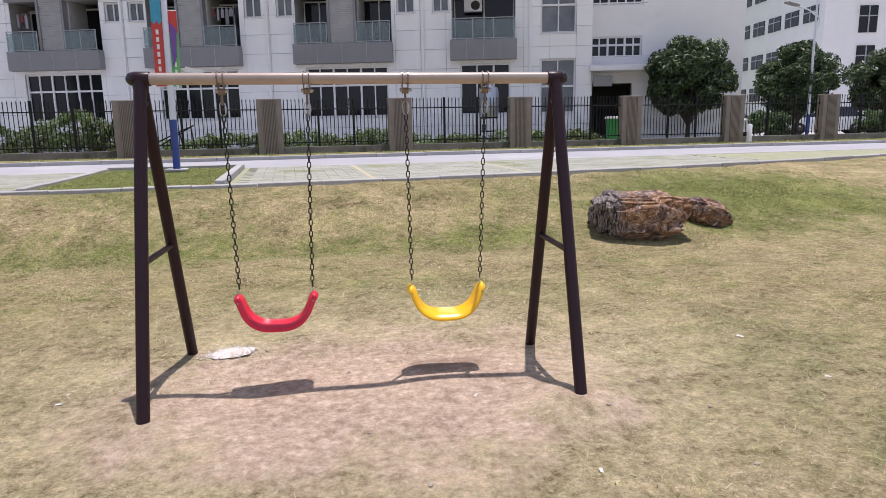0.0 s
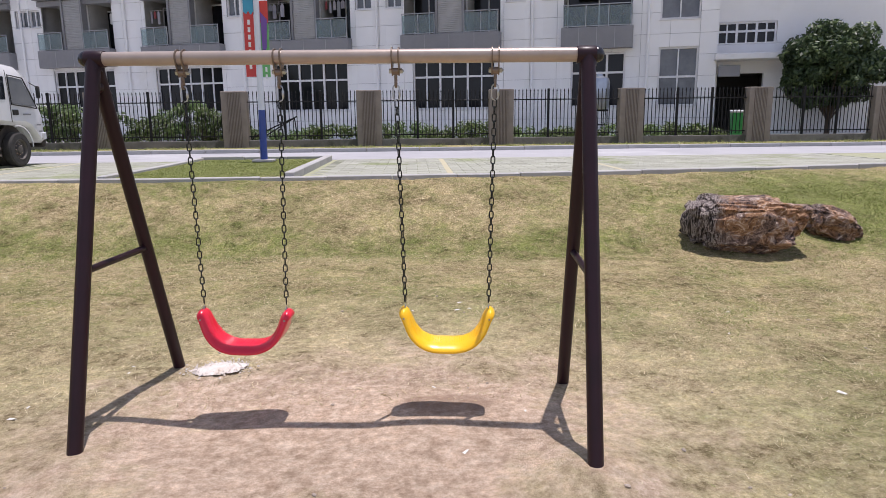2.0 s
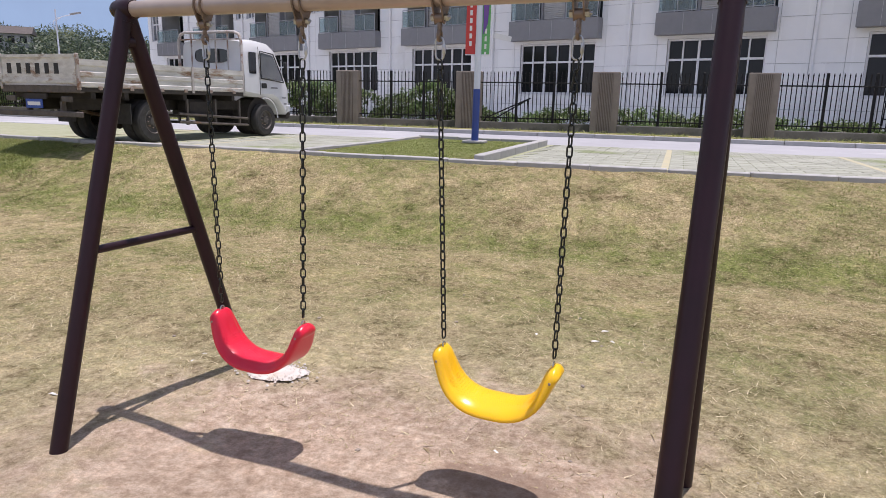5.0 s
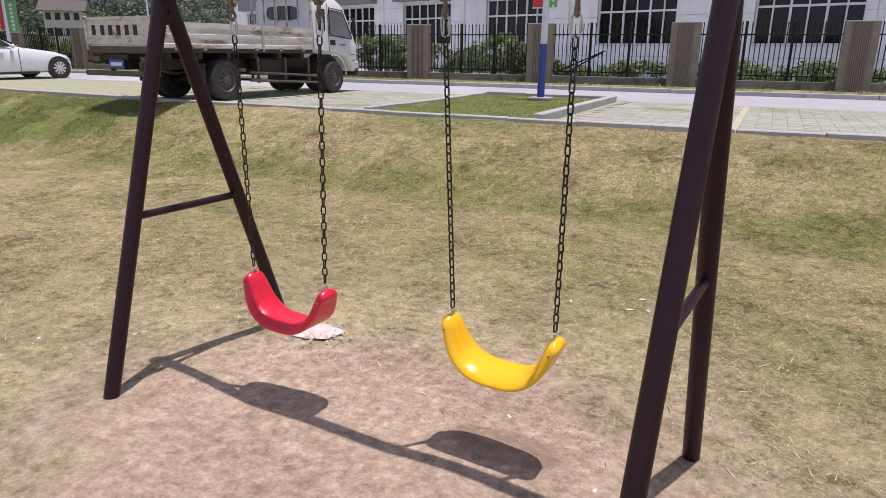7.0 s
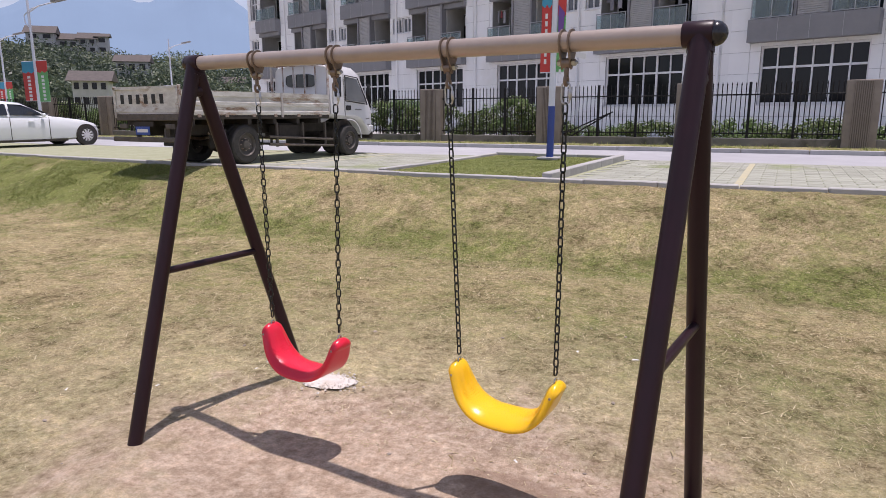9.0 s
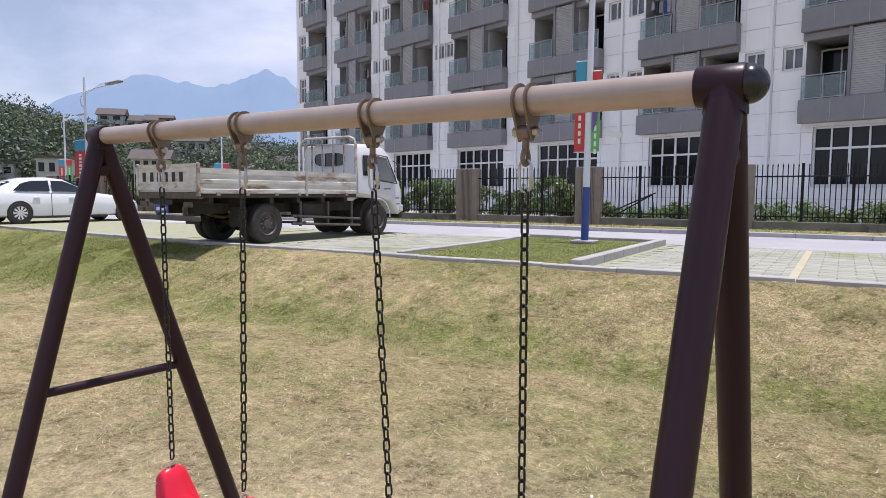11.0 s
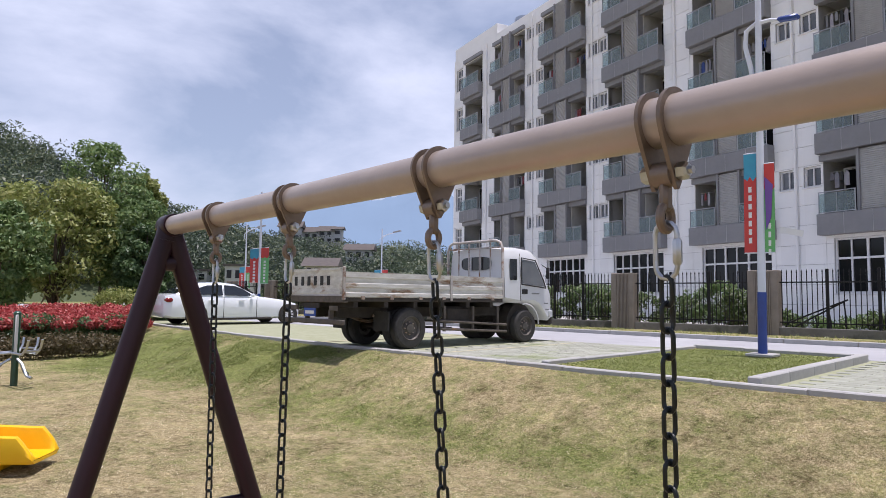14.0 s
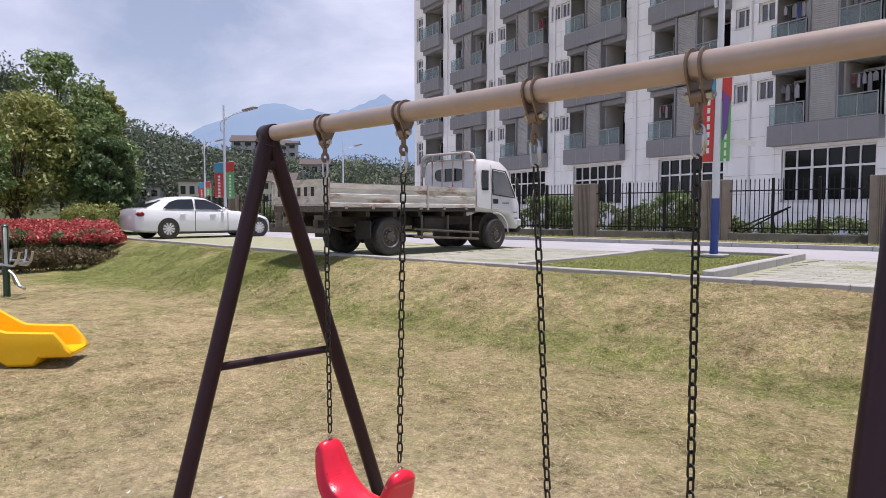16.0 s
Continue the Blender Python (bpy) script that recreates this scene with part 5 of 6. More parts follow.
part("rear_window", MB().add([(-cw - 0.62, -0.66, 1.035), (-cw + 0.62, -0.66, 1.035), (-cw + 0.56, -0.12, 1.275), (-cw - 0.56, -0.12, 1.275)], [(0, 1, 2, 3)]), M["carglass"], car, smooth=False)
part("windscreen", MB().add([(-cw - 0.70, 2.2, 0.995), (-cw + 0.70, 2.2, 0.995), (-cw + 0.58, 1.42, 1.365), (-cw - 0.58, 1.42, 1.365)], [(0, 1, 2, 3)]), M["carglass"], car, smooth=False)

# street lamps with banners


def banner(parent, x0, x1, z0, z1, mats, seed):
    r = random.Random(seed)
    (top, main) = mats
    b = part("banner", MB().box(((x0 + x1) / 2, 0, (z0 + z1) / 2 - 0.17), (abs(x1 - x0), 0.012, z1 - z0 - 0.34)), main, parent, "printed banner with pale bars", smooth=False)
    part("banner_head", MB().prism([(x0, z1 - 0.42), (x0 + (x1 - x0) * 0.3, z1 - 0.47), (x0 + (x1 - x0) * 0.5, z1 - 0.40), (x0 + (x1 - x0) * 0.75, z1 - 0.48), (x1, z1 - 0.41), (x1, z1), (x0, z1)], -0.009, 0.009, "y"), top, b, smooth=False)
    mb = MB()
    mid = (x0 + x1) / 2
    for k in range(7):
        mb.box((mid, 0, z1 - 0.62 - k * 0.145), (abs(x1 - x0) * 0.26, 0.018, 0.095))
    part("print", mb, M["white"], b, smooth=False)["kind"] = "stuff"
    for z in (z0, z1):
        part("banner_arm", MB().tube([(0, 0, z), (x0 if abs(x0) > abs(x1) else x1, 0, z)], 0.012, 6), M["polewhite"], parent)


def street_lamp(at, label, tall, arm, turn, with_banner=True):
    t = thing("street_lamp", label, "street lamp", at=at, group="street lamps along the road")
    part("base_plate", MB().box((0, 0, 0.02), (0.42, 0.42, 0.05), ch=0.01), M["concrete"], t, smooth=False)
    part("pole_foot", MB().tube([(0, 0, 0), (0, 0, 1.06)], [0.075, 0.07], 18), M["poleblue"], t, "blue painted lower pole")
    part("pole", MB().tube([(0, 0, 1.06), (0, 0, tall)], [0.066, 0.042], 18), M["polewhite"], t, "white painted pole")
    c, s = math.cos(radians(turn)), math.sin(radians(turn))
    if with_banner == 1:
        pts = [(-0.10 * c, -0.10 * s, arm - 1.15), (-0.13 * c, -0.13 * s, arm - 0.75), (-0.22 * c, -0.22 * s, arm - 0.35), (-0.20 * c, -0.20 * s, arm - 0.08), (-0.05 * c, -0.05 * s, arm + 0.02), (0.20 * c, 0.20 * s, arm + 0.02), (0.34 * c, 0.34 * s, arm - 0.02)]
        part("scroll_arm", MB().tube(pts, [0.03, 0.04, 0.04, 0.04, 0.035, 0.03, 0.02], 10), M["polewhite"], t)
        part("lamp_head", MB().box((0, 0, 0), (0.34, 0.16, 0.07), ch=0.03, m=pose(0.48 * c, 0.48 * s, arm - 0.03, 0, 4, turn)), M["poleblue"], t, "blue lamp head")
    else:
        part("lamp_arm", MB().tube([(0, 0, arm - 0.35), (0.5 * c, 0.5 * s, arm - 0.12), (1.25 * c, 1.25 * s, arm)], 0.03, 8).tube([(0.62 * c, 0.62 * s, arm - 0.1), (0.1 * c, 0.1 * s, arm - 0.22), (-0.22 * c, -0.22 * s, arm - 0.45), (-0.2 * c, -0.2 * s, arm - 0.75), (0.0, 0.0, arm - 0.95)], 0.02, 8), M["polewhite"], t)
        part("lamp_head", MB().box((0, 0, 0), (0.75, 0.26, 0.09), ch=0.035, m=pose(1.5 * c, 1.5 * s, arm + 0.07, 0, -8, turn)), M["slab"], t, "dark grey lamp head")
    return t


lamp = street_lamp(pose(-2.81, 10.63, PZ + 0.055, 0, 0.6, 0), "white street lamp with blue foot and red and green banners", 8.6, 5.65, 0, 1)
banner(lamp, -0.27, -0.07, 1.72, 3.42, (M["bannerblue"], M["bannerred"]), 1)
banner(lamp, 0.06, 0.22, 1.72, 3.22, (M["bannerred"], M["bannergreen"]), 2)
part("side_flag", MB().prism([(0.07, 3.0), (0.2, 2.85), (0.17, 2.3), (0.09, 2.1)], -0.02, -0.012, "y"), M["bannerpurple"], lamp, smooth=False)
part("sign_strip", MB().box((0.06, -0.08, 2.1), (0.36, 0.012, 0.1), m=pose(0, 0, 0, 0, 12, 0)), M["white"], lamp, smooth=False)
street_lamp(pose(22.1, 21.5, PZ), "white street lamp in the yard behind the fence", 6.0, 5.6, 190, 2)
LAMPS = [((-25.6, 14.5), 5.3, 15), ((-44.0, 24.0), 6.0, 15), ((-39.0, 33.0), 6.0, 10)]
for (x, y), h, tn in LAMPS:
    l2 = street_lamp(pose(x, y, PZ), "white street lamp with printed banners along the road", h + 0.35, h, tn, 2)
    banner(l2, -0.85, -0.1, 1.55, 3.1, (M["bannerblue"], M["bannerred"]), 3)
    banner(l2, 0.1, 0.75, 1.5, 3.1, (M["bannerred"], M["bannergreen"]), 4)

# boulders


def rock_material():
    m = bpy.data.materials.new("veined_boulder")
    m.use_nodes = True
    nt = m.node_tree
    N, L = nt.nodes, nt.links
    p = N["Principled BSDF"]
    p.inputs["Roughness"].default_value = 0.8
    tc = N.new("ShaderNodeTexCoord")

    def tex(scale, rot, stretch, dist):
        mp = N.new("ShaderNodeMapping")
        mp.inputs["Rotation"].default_value = rot
        mp.inputs["Scale"].default_value = stretch
        L.new(tc.outputs["Object"], mp.inputs["Vector"])
        n = N.new("ShaderNodeTexNoise")
        n.inputs["Scale"].default_value = scale
        n.inputs["Detail"].default_value = 10
        n.inputs["Roughness"].default_value = 0.74
        n.inputs["Distortion"].default_value = dist
        L.new(mp.outputs["Vector"], n.inputs["Vector"])
        return n.outputs["Fac"]

    def ramp(fac, stops):
        r = N.new("ShaderNodeValToRGB")
        e = r.color_ramp.elements
        e[0].position, e[0].color = stops[0][0], (*stops[0][1], 1)
        e[1].position, e[1].color = stops[-1][0], (*stops[-1][1], 1)
        for pos, c in stops[1:-1]:
            e.new(pos).color = (*c, 1)
        L.new(fac, r.inputs["Fac"])
        return r.outputs["Color"]

    def mix(f, a, b):
        x = N.new("ShaderNodeMix")
        x.data_type = "RGBA"
        L.new(f, x.inputs["Factor"])
        L.new(a, x.inputs["A"])
        L.new(b, x.inputs["B"])
        return x.outputs["Result"]

    grain = tex(5.0, (0.2, 0.6, 0.3), (1.6, 1.6, 2.0), 1.8)
    brown = ramp(grain, [(0.38, (0.012, 0.009, 0.009)), (0.45, (0.11, 0.07, 0.06)), (0.52, (0.27, 0.18, 0.145)), (0.57, (0.40, 0.29, 0.24)), (0.63, (0.70, 0.61, 0.54))])
    rust = ramp(grain, [(0.36, (0.06, 0.025, 0.012)), (0.46, (0.26, 0.12, 0.05)), (0.54, (0.46, 0.25, 0.11)), (0.60, (0.68, 0.52, 0.40)), (0.70, (0.78, 0.68, 0.58))])
    vein = ramp(tex(7.0, (0.1, 0.35, 0.0), (3.2, 2.0, 0.6), 2.2), [(0.44, (0.012, 0.009, 0.009)), (0.50, (0.10, 0.065, 0.055)), (0.54, (0.60, 0.53, 0.48)), (0.60, (0.05, 0.035, 0.03))])
    sep = N.new("ShaderNodeSeparateXYZ")
    L.new(tc.outputs["Object"], sep.inputs[0])
    shift = N.new("ShaderNodeMath")
    shift.operation = "MULTIPLY_ADD"
    shift.inputs[1].default_value = 0.9
    L.new(tex(2.0, (0, 0, 0), (1, 1, 1), 0.8), shift.inputs[0])
    L.new(sep.outputs["X"], shift.inputs[2])
    left = ramp(shift.outputs[0], [(0.10, (1, 1, 1)), (0.26, (0, 0, 0))])
    rusty = ramp(tex(2.6, (0, 0.4, 0.5), (1, 1, 1.4), 1.2), [(0.44, (0, 0, 0)), (0.54, (0.85, 0.85, 0.85))])
    col = mix(left, mix(rusty, brown, rust), vein)
    L.new(col, p.inputs["Base Color"])
    b = N.new("ShaderNodeBump")
    b.inputs["Strength"].default_value = 1.0
    b.inputs["Distance"].default_value = 0.05
    L.new(grain, b.inputs["Height"])
    L.new(b.outputs["Normal"], p.inputs["Normal"])
    return m


M["rock"] = rock_material()


def boulder(name, label, at, size, seed, flat):
    bm = bmesh.new()
    bmesh.ops.create_icosphere(bm, subdivisions=5, radius=1.0)
    o = Vector((seed * 3.1, seed, 0))
    for v in bm.verts:
        d = v.co.normalized()
        k = Vector([math.copysign(abs(c) ** 0.52, c) for c in d])
        n = 0.20 * noise.noise(d * 1.3 + o) + 0.13 * noise.noise(d * 3.1 + o) + 0.09 * noise.noise(d * 6 + o) + 0.06 * abs(noise.noise(d * 13 + o)) + 0.03 * noise.noise(d * 27 + o)
        p = k * (0.88 + n)
        # a level cleft round the middle and an undercut foot
        cleft = p.z + 0.12 + 0.08 * noise.noise(d * 2 + o)
        tuck = 1 - 0.10 * math.exp(-(cleft / 0.05) ** 2) - 0.20 * max(0.0, min(1.0, (-0.55 - p.z) / 0.4)) - 0.05 * max(0.0, min(1.0, (-0.1 - p.z) / 0.06))
        p.x, p.y = p.x * tuck, p.y * tuck
        if p.x > 0.3:
            p.z *= 1 - 0.35 * (p.x - 0.3)
        p.z = max(p.z, flat)
        v.co = Vector((p.x * size[0], p.y * size[1], p.z * size[2]))
    me = bpy.data.meshes.new(name)
    bm.to_mesh(me)
    bm.free()
    me.materials.append(M["rock"])
    me.polygons.foreach_set("use_smooth", [True] * len(me.polygons))
    me.set_sharp_from_angle(angle=radians(28))
    return tagged(part(name, me, None, at=at), label, "boulder")


boulder("boulder", "large rust-brown veined landscape boulder on the lawn", pose(4.24, 4.05, 0.36, 3, -2, -20), (0.69, 0.42, 0.36), 2, -0.95)
boulder("small_boulder", "smaller brown pointed rock behind the large boulder", pose(5.56, 4.45, 0.27, 0, 20, -20), (0.36, 0.27, 0.21), 5, -0.9)

# slide end, fitness post
sl = thing("slide", "bright yellow moulded plastic slide on the lawn", "slide", at=pose(-6.19, 0.98, 0, 0, 0, 230))
mb = MB()
rings_ = []
for x in (0.0, 0.012, 0.03, 0.06, 0.09, 0.12, 0.15, 0.18, 0.25, 0.30, 0.33, 0.36, 0.45, 0.55, 0.60, 0.66, 0.72, 0.80, 0.9, 1.05, 1.2, 1.5, 1.9, 2.3, 2.7, 3.1):
    rise = 0.58 * max(0.0, x - 0.62) + 0.25 * max(0.0, min(x - 0.62, 0.25)) ** 2
    top = 0.13 + 0.22 * min(1.0, x / 0.15) ** 0.75 + 0.02 * min(1.0, max(0.0, x - 0.2) / 0.4) + rise
    low = 0.085 + rise * 0.92
    if 0.30 < x < 0.72:
        low = max(0.0, low - 0.085 * min(1.0, (x - 0.30) / 0.05, (0.74 - x) / 0.10))
    fl = max(low + 0.03, 0.115 + rise)
    w = 0.27 - 0.02 * max(0.0, 1 - x / 0.04)
    sec = [(-w + 0.03, low), (w - 0.03, low), (w, low + 0.03), (w + 0.02, (fl + top) / 2), (w + 0.012, top - 0.015), (w - 0.02, top), (w - 0.05, top - 0.015), (w - 0.075, fl + 0.02), (w - 0.11, fl)]
    sec += [(-y, z) for y, z in sec[:1:-1]]
    rings_.append([(x, y, z) for y, z in sec])
loft(mb, rings_)
part("chute", mb, M["yellow"], sl)
part("support_leg", MB().tube([(2.7, 0, 0), (2.7, 0, 1.24)], 0.04, 12), M["greenpaint"], sl)

fp = thing("exercise_post", "dark green outdoor exercise post with bent steel footrests", "exercise machine", at=pose(-12.85, 2.22, 0, 0, 0, 20))
part("post", MB().tube([(0, 0, 0), (0, 0, 1.30)], 0.06, 16), M["greenpaint"], fp)
part("post_cap", MB().lathe([(0.065, 0), (0.065, 0.03), (0.04, 0.06), (0.002, 0.07)], 16, pose(0, 0, 1.30)), M["greenpaint"], fp)
part("label_strip", MB().box((0.05, -0.035, 0.95), (0.03, 0.06, 0.7), ch=0.01), M["louvre"], fp)
for k in range(3):
    a = 120 * k
    m = pose(0, 0, 0, 0, 0, a)
    mb = MB()
    for yy in (-0.13, 0.13):
        mb.tube([m @ Vector(p) for p in ((0.07, yy, 0.62), (0.38, yy, 0.60), (0.50, yy, 0.72), (0.54, yy, 0.86))], 0.022, 8)
    mb.tube([m @ Vector(p) for p in ((0.45, -0.15, 0.66), (0.45, 0.15, 0.66))], 0.02, 8)
    mb.tube([m @ Vector(p) for p in ((0.07, 0, 0.5), (0.2, 0, 0.42), (0.34, 0, 0.22), (0.48, 0, 0.18))], 0.025, 8)
    part("footrest", mb, M["steel"], fp, "bent bright steel tube footrest")

# yard things behind the fence
tk = thing("water_tank", "steel water tank on a dark stand beside the wall", "water tank", at=pose(7.05, 20.7, PZ + 0.02) @ Matrix.Diagonal((0.82, 0.82, 1.2, 1)))
part("tank", MB().lathe([(0.0, 0.95), (0.42, 0.95), (0.45, 1.0), (0.45, 1.75), (0.40, 1.86), (0.15, 1.93), (0.14, 1.99), (0.002, 1.99)], 24), M["tank"], tk)
for x, y in ((-0.33, -0.33), (0.33, -0.33), (0.33, 0.33), (-0.33, 0.33)):
    part("stand_leg", MB().tube([(x, y, 0), (x * 0.9, y * 0.9, 0.95)], 0.025, 8), M["iron"], tk)
part("stand_ring", MB().tube([(0.4 * math.cos(a), 0.4 * math.sin(a), 0.93) for a in [2 * math.pi * i / 20 for i in range(20)]], 0.03, 8, closed=True).tube([(0.36 * math.cos(a), 0.36 * math.sin(a), 0.5) for a in [2 * math.pi * i / 20 for i in range(20)]], 0.018, 6, closed=True), M["iron"], tk)
gb = thing("rubbish_bin", "green plastic wheeled rubbish bin by the entrance", "bin", at=pose(12.1, 20.3, PZ + 0.02, 0, 0, -17))
part("bin_body", MB().prism([(-0.24, 0.06), (0.24, 0.06), (0.30, 0.98), (-0.30, 0.98)], -0.28, 0.28, "y"), M["greenbin"], gb, smooth=False)
part("bin_lid", MB().box((0, 0, 1.03), (0.66, 0.66, 0.09), ch=0.03), M["white"], gb)
rk = thing("metal_rack", "bent dark steel rack leaning behind the fence", "rack", at=pose(-4.34, 18.75, PZ + 0.02))
for a, b in (((-0.8, 0.0, 0.0), (0.75, 0.25, 0.95)), ((-0.55, 0.0, 0.35), (0.85, 0.25, 1.0)), ((0.75, 0.25, 0.95), (0.85, 0.0, 0.0)), ((-0.8, 0.0, 0.0), (-0.5, 0.1, 0.45)), ((0.1, 0.1, 0.55), (0.15, 0.0, 0.0)), ((0.4, 0.15, 0.78), (0.5, 0.0, 0.0)), ((-0.25, 0.05, 0.35), (-0.2, 0.0, 0.0))):
    part("bar", MB().tube([a, tuple((u + v) / 2 + 0.02 for u, v in zip(a, b)), b], 0.022, 6), M["iron"], rk)
bo_ = thing("bollard", "short white roadside bollard", "bollard", at=pose(15.9, 17.2, PZ + 0.06))
part("shaft", MB().tube([(0, 0, 0), (0, 0, 0.62), (0, 0, 0.68)], [0.09, 0.09, 0.05], 14), M["white"], bo_)


def far_car(at, label, material, group="cars parked behind the fence"):
    t = thing("parked_car", label, "car", at=at, group=group)
    mb = MB()
    loft(mb, [[(x, y, z) for x, z in ((-0.8 * k, 0.25), (0.8 * k, 0.25), (0.88 * k, 0.6 * q), (0.8 * k, 0.92 * q), (-0.8 * k, 0.92 * q), (-0.88 * k, 0.6 * q))] for y, k, q in ((-2.2, 0.85, 0.9), (-2.0, 1, 1), (0.8, 1, 1), (1.6, 0.98, 0.9), (2.15, 0.8, 0.72))])
    part("body", mb, material, t)
    mb = MB()
    loft(mb, [[(x, y, z) for x, z in ((-0.78 * k, 0.88), (0.78 * k, 0.88), (0.64 * k, h), (-0.64 * k, h))] for y, k, h in ((-1.75, 0.9, 0.95), (-1.0, 1, 1.42), (0.1, 1, 1.45), (0.95, 0.95, 0.92))])
    part("cabin", mb, M["carglass"], t)
    part("roof", MB().box((0, -0.45, 1.45), (1.24, 1.2, 0.04), ch=0.015), material, t)
    for x in (-0.8, 0.8):
        for y in (-1.35, 1.35):
            wheel(t, x, y, 0.32, 0.32, 0.18, 1 if x > 0 else -1, M["tyre"], M["rimdirty"], 0)
    return t


for x, y, a, c, lab in ((21.5, 27.5, 20, M["carwhite"], "white parked car behind the fence"), (27.5, 26.5, 60, M["carwhite"], "white parked car in the shade of a tree"), (31.5, 26.0, 70, M["tank"], "silver parked car behind the fence"), (37, 26.5, 65, M["carwhite"], "white parked car near the far fence")):
    far_car(pose(x, y, PZ + 0.02, 0, 0, a), lab, c)

# laundry, pots and coolers on the balconies
rl = random.Random(11)
for bi, b in enumerate(BAYS[1:]):
    w = BW.get(b, 4.15)
    for k in range(5):
        for side in (0, 1):
            if rl.random() < 0.42:
                x0 = b + (0.15 if side == 0 else w * 0.68)
                line = thing("laundry_line", rl.choice(["line of mixed laundry drying on a balcony", "dark clothes hung to dry on a balcony", "pale laundry drying on a balcony line"]), "laundry", at=BM @ pose(x0, 0.2, G0 + ST * k + 2.45), group="laundry on the balconies")
                part("rod", MB().tube([(0, 0, 0), (1.15, 0, 0)], 0.012, 6), M["steel"], line)
                for q in range(rl.randint(3, 6)):
                    hh, ww = rl.uniform(0.3, 0.72), rl.uniform(0.09, 0.2)
                    xx = 0.1 + q * 0.19
                    mb = MB().prism([(xx - ww / 2, -hh), (xx + ww / 2, -hh), (xx + ww / 2, -0.12), (xx, 0), (xx - ww / 2, -0.12)], -0.015, 0.015, "y")
                    part("garment", mb, rl.choice([M["cloth"], M["cloth"], M["clothblue"], M["clothred"], M["blackpaint"], M["cloth"], M["slab"]]), line, smooth=False)
            if rl.random() < 0.22:
                x0 = b + (0.9 if side == 0 else w - 0.5)
                ac = thing("air_conditioner", "small white air conditioner unit on a balcony wall", "air conditioner", at=BM @ pose(x0, 0.9, G0 + ST * k + 2.3), group="air conditioners on the balconies")
                part("casing", MB().box((0, 0, 0), (0.75, 0.28, 0.5), ch=0.02), M["white"], ac, smooth=False)
                part("fan_grille", MB().tube([(0.1, -0.145, 0), (0.1, -0.155, 0)], 0.19, 18), M["chassis"], ac)

# vegetation


def leaf_cloud(centres, radii, counts, size, seed, flat=1.0, shell=0.55):
    """Many small folded leaves scattered in clumps: arrays of vertices and triangles."""
    rg = np.random.default_rng(seed)
    V = []
    for c, r, n in zip(centres, radii, counts):
        d = rg.normal(size=(n, 3))
        d /= np.linalg.norm(d, axis=1)[:, None]
        rad = (shell + (1 - shell) * rg.random(n) ** 0.5)[:, None]
        p = np.asarray(c) + d * rad * np.asarray(r)
        a = rg.normal(size=(n, 3))
        a /= np.linalg.norm(a, axis=1)[:, None]
        nrm = d * 0.6 + rg.normal(size=(n, 3)) * 0.6 + (0, 0, 0.35)
        b = np.cross(nrm, a)
        b /= np.linalg.norm(b, axis=1)[:, None] + 1e-9
        a = np.cross(b, nrm)
        a /= np.linalg.norm(a, axis=1)[:, None] + 1e-9
        s = (size * rg.uniform(0.6, 1.35, n))[:, None]
        V.append(np.stack([p - a * s, p + b * s * 0.42, p + a * s, p - b * s * 0.42], 1))
    V = np.concatenate(V).reshape(-1, 3)
    F = np.arange(len(V), dtype=np.int32).reshape(-1, 4)
    return V, F


def clumpy(n, base, spread, r0, r1, seed):
    rg = random.Random(seed)
    cs, rs = [], []
    for _ in range(n):
        while True:
            p = Vector((rg.uniform(-1, 1), rg.uniform(-1, 1), rg.uniform(-1, 1)))
            if p.length < 1:
                break
        p = p.normalized() * (p.length ** 0.45)
        cs.append((base[0] + p.x * spread[0], base[1] + p.y * spread[1], base[2] + p.z * spread[2]))
        r = rg.uniform(r0, r1)
        rs.append((r, r, r * 0.75))
    return cs, rs


def tree(name, label, at, height, crown_r, crown_h, leafm, seed, size=0.1, clumps=42, leaves=190, trunk_r=0.11, category="tree", group="", stakes=False):
    rg = random.Random(seed)
    t = thing(name, label, category, at=at, group=group)
    base = height - crown_h * 0.52
    mb = MB().tube([(0, 0, 0), (0.03, 0.02, height * 0.25), (-0.04, 0.03, base), (0.02, -0.03, height * 0.86)], [trunk_r, trunk_r * 0.8, trunk_r * 0.55, trunk_r * 0.12], 9)
    cs, rs = clumpy(clumps, (0, 0, base), (crown_r * 0.84, crown_r * 0.84, crown_h * 0.43), crown_r * 0.20, crown_r * 0.36, seed)
    z0 = height - crown_h
    part("trunk", mb, M["bark"], t)
    mb = MB()
    for c in cs[::2]:
        s = rg.uniform(0.55, 0.9) * max(z0, 0.3)
        mb.tube([(0, 0, s), (c[0] * 0.4, c[1] * 0.4, s + (c[2] - s) * 0.55), c], [trunk_r * 0.42, trunk_r * 0.25, trunk_r * 0.06], 5, cap=False)
    lm = part("branchwork", mb, M["bark"], t)
    lm["kind"] = "stuff"
    V, F = leaf_cloud(cs, rs, [leaves] * len(cs), size, seed)
    part("crown", big_mesh("crown", V, F, leafm), None, t)
    if stakes:
        for a in (30, 150, 270):
            x, y = 0.75 * math.cos(radians(a)), 0.75 * math.sin(radians(a))
            part("stake", MB().tube([(x, y, 0), (x * 0.12, y * 0.12, 1.5)], 0.03, 6), M["wood"], t)
    return t


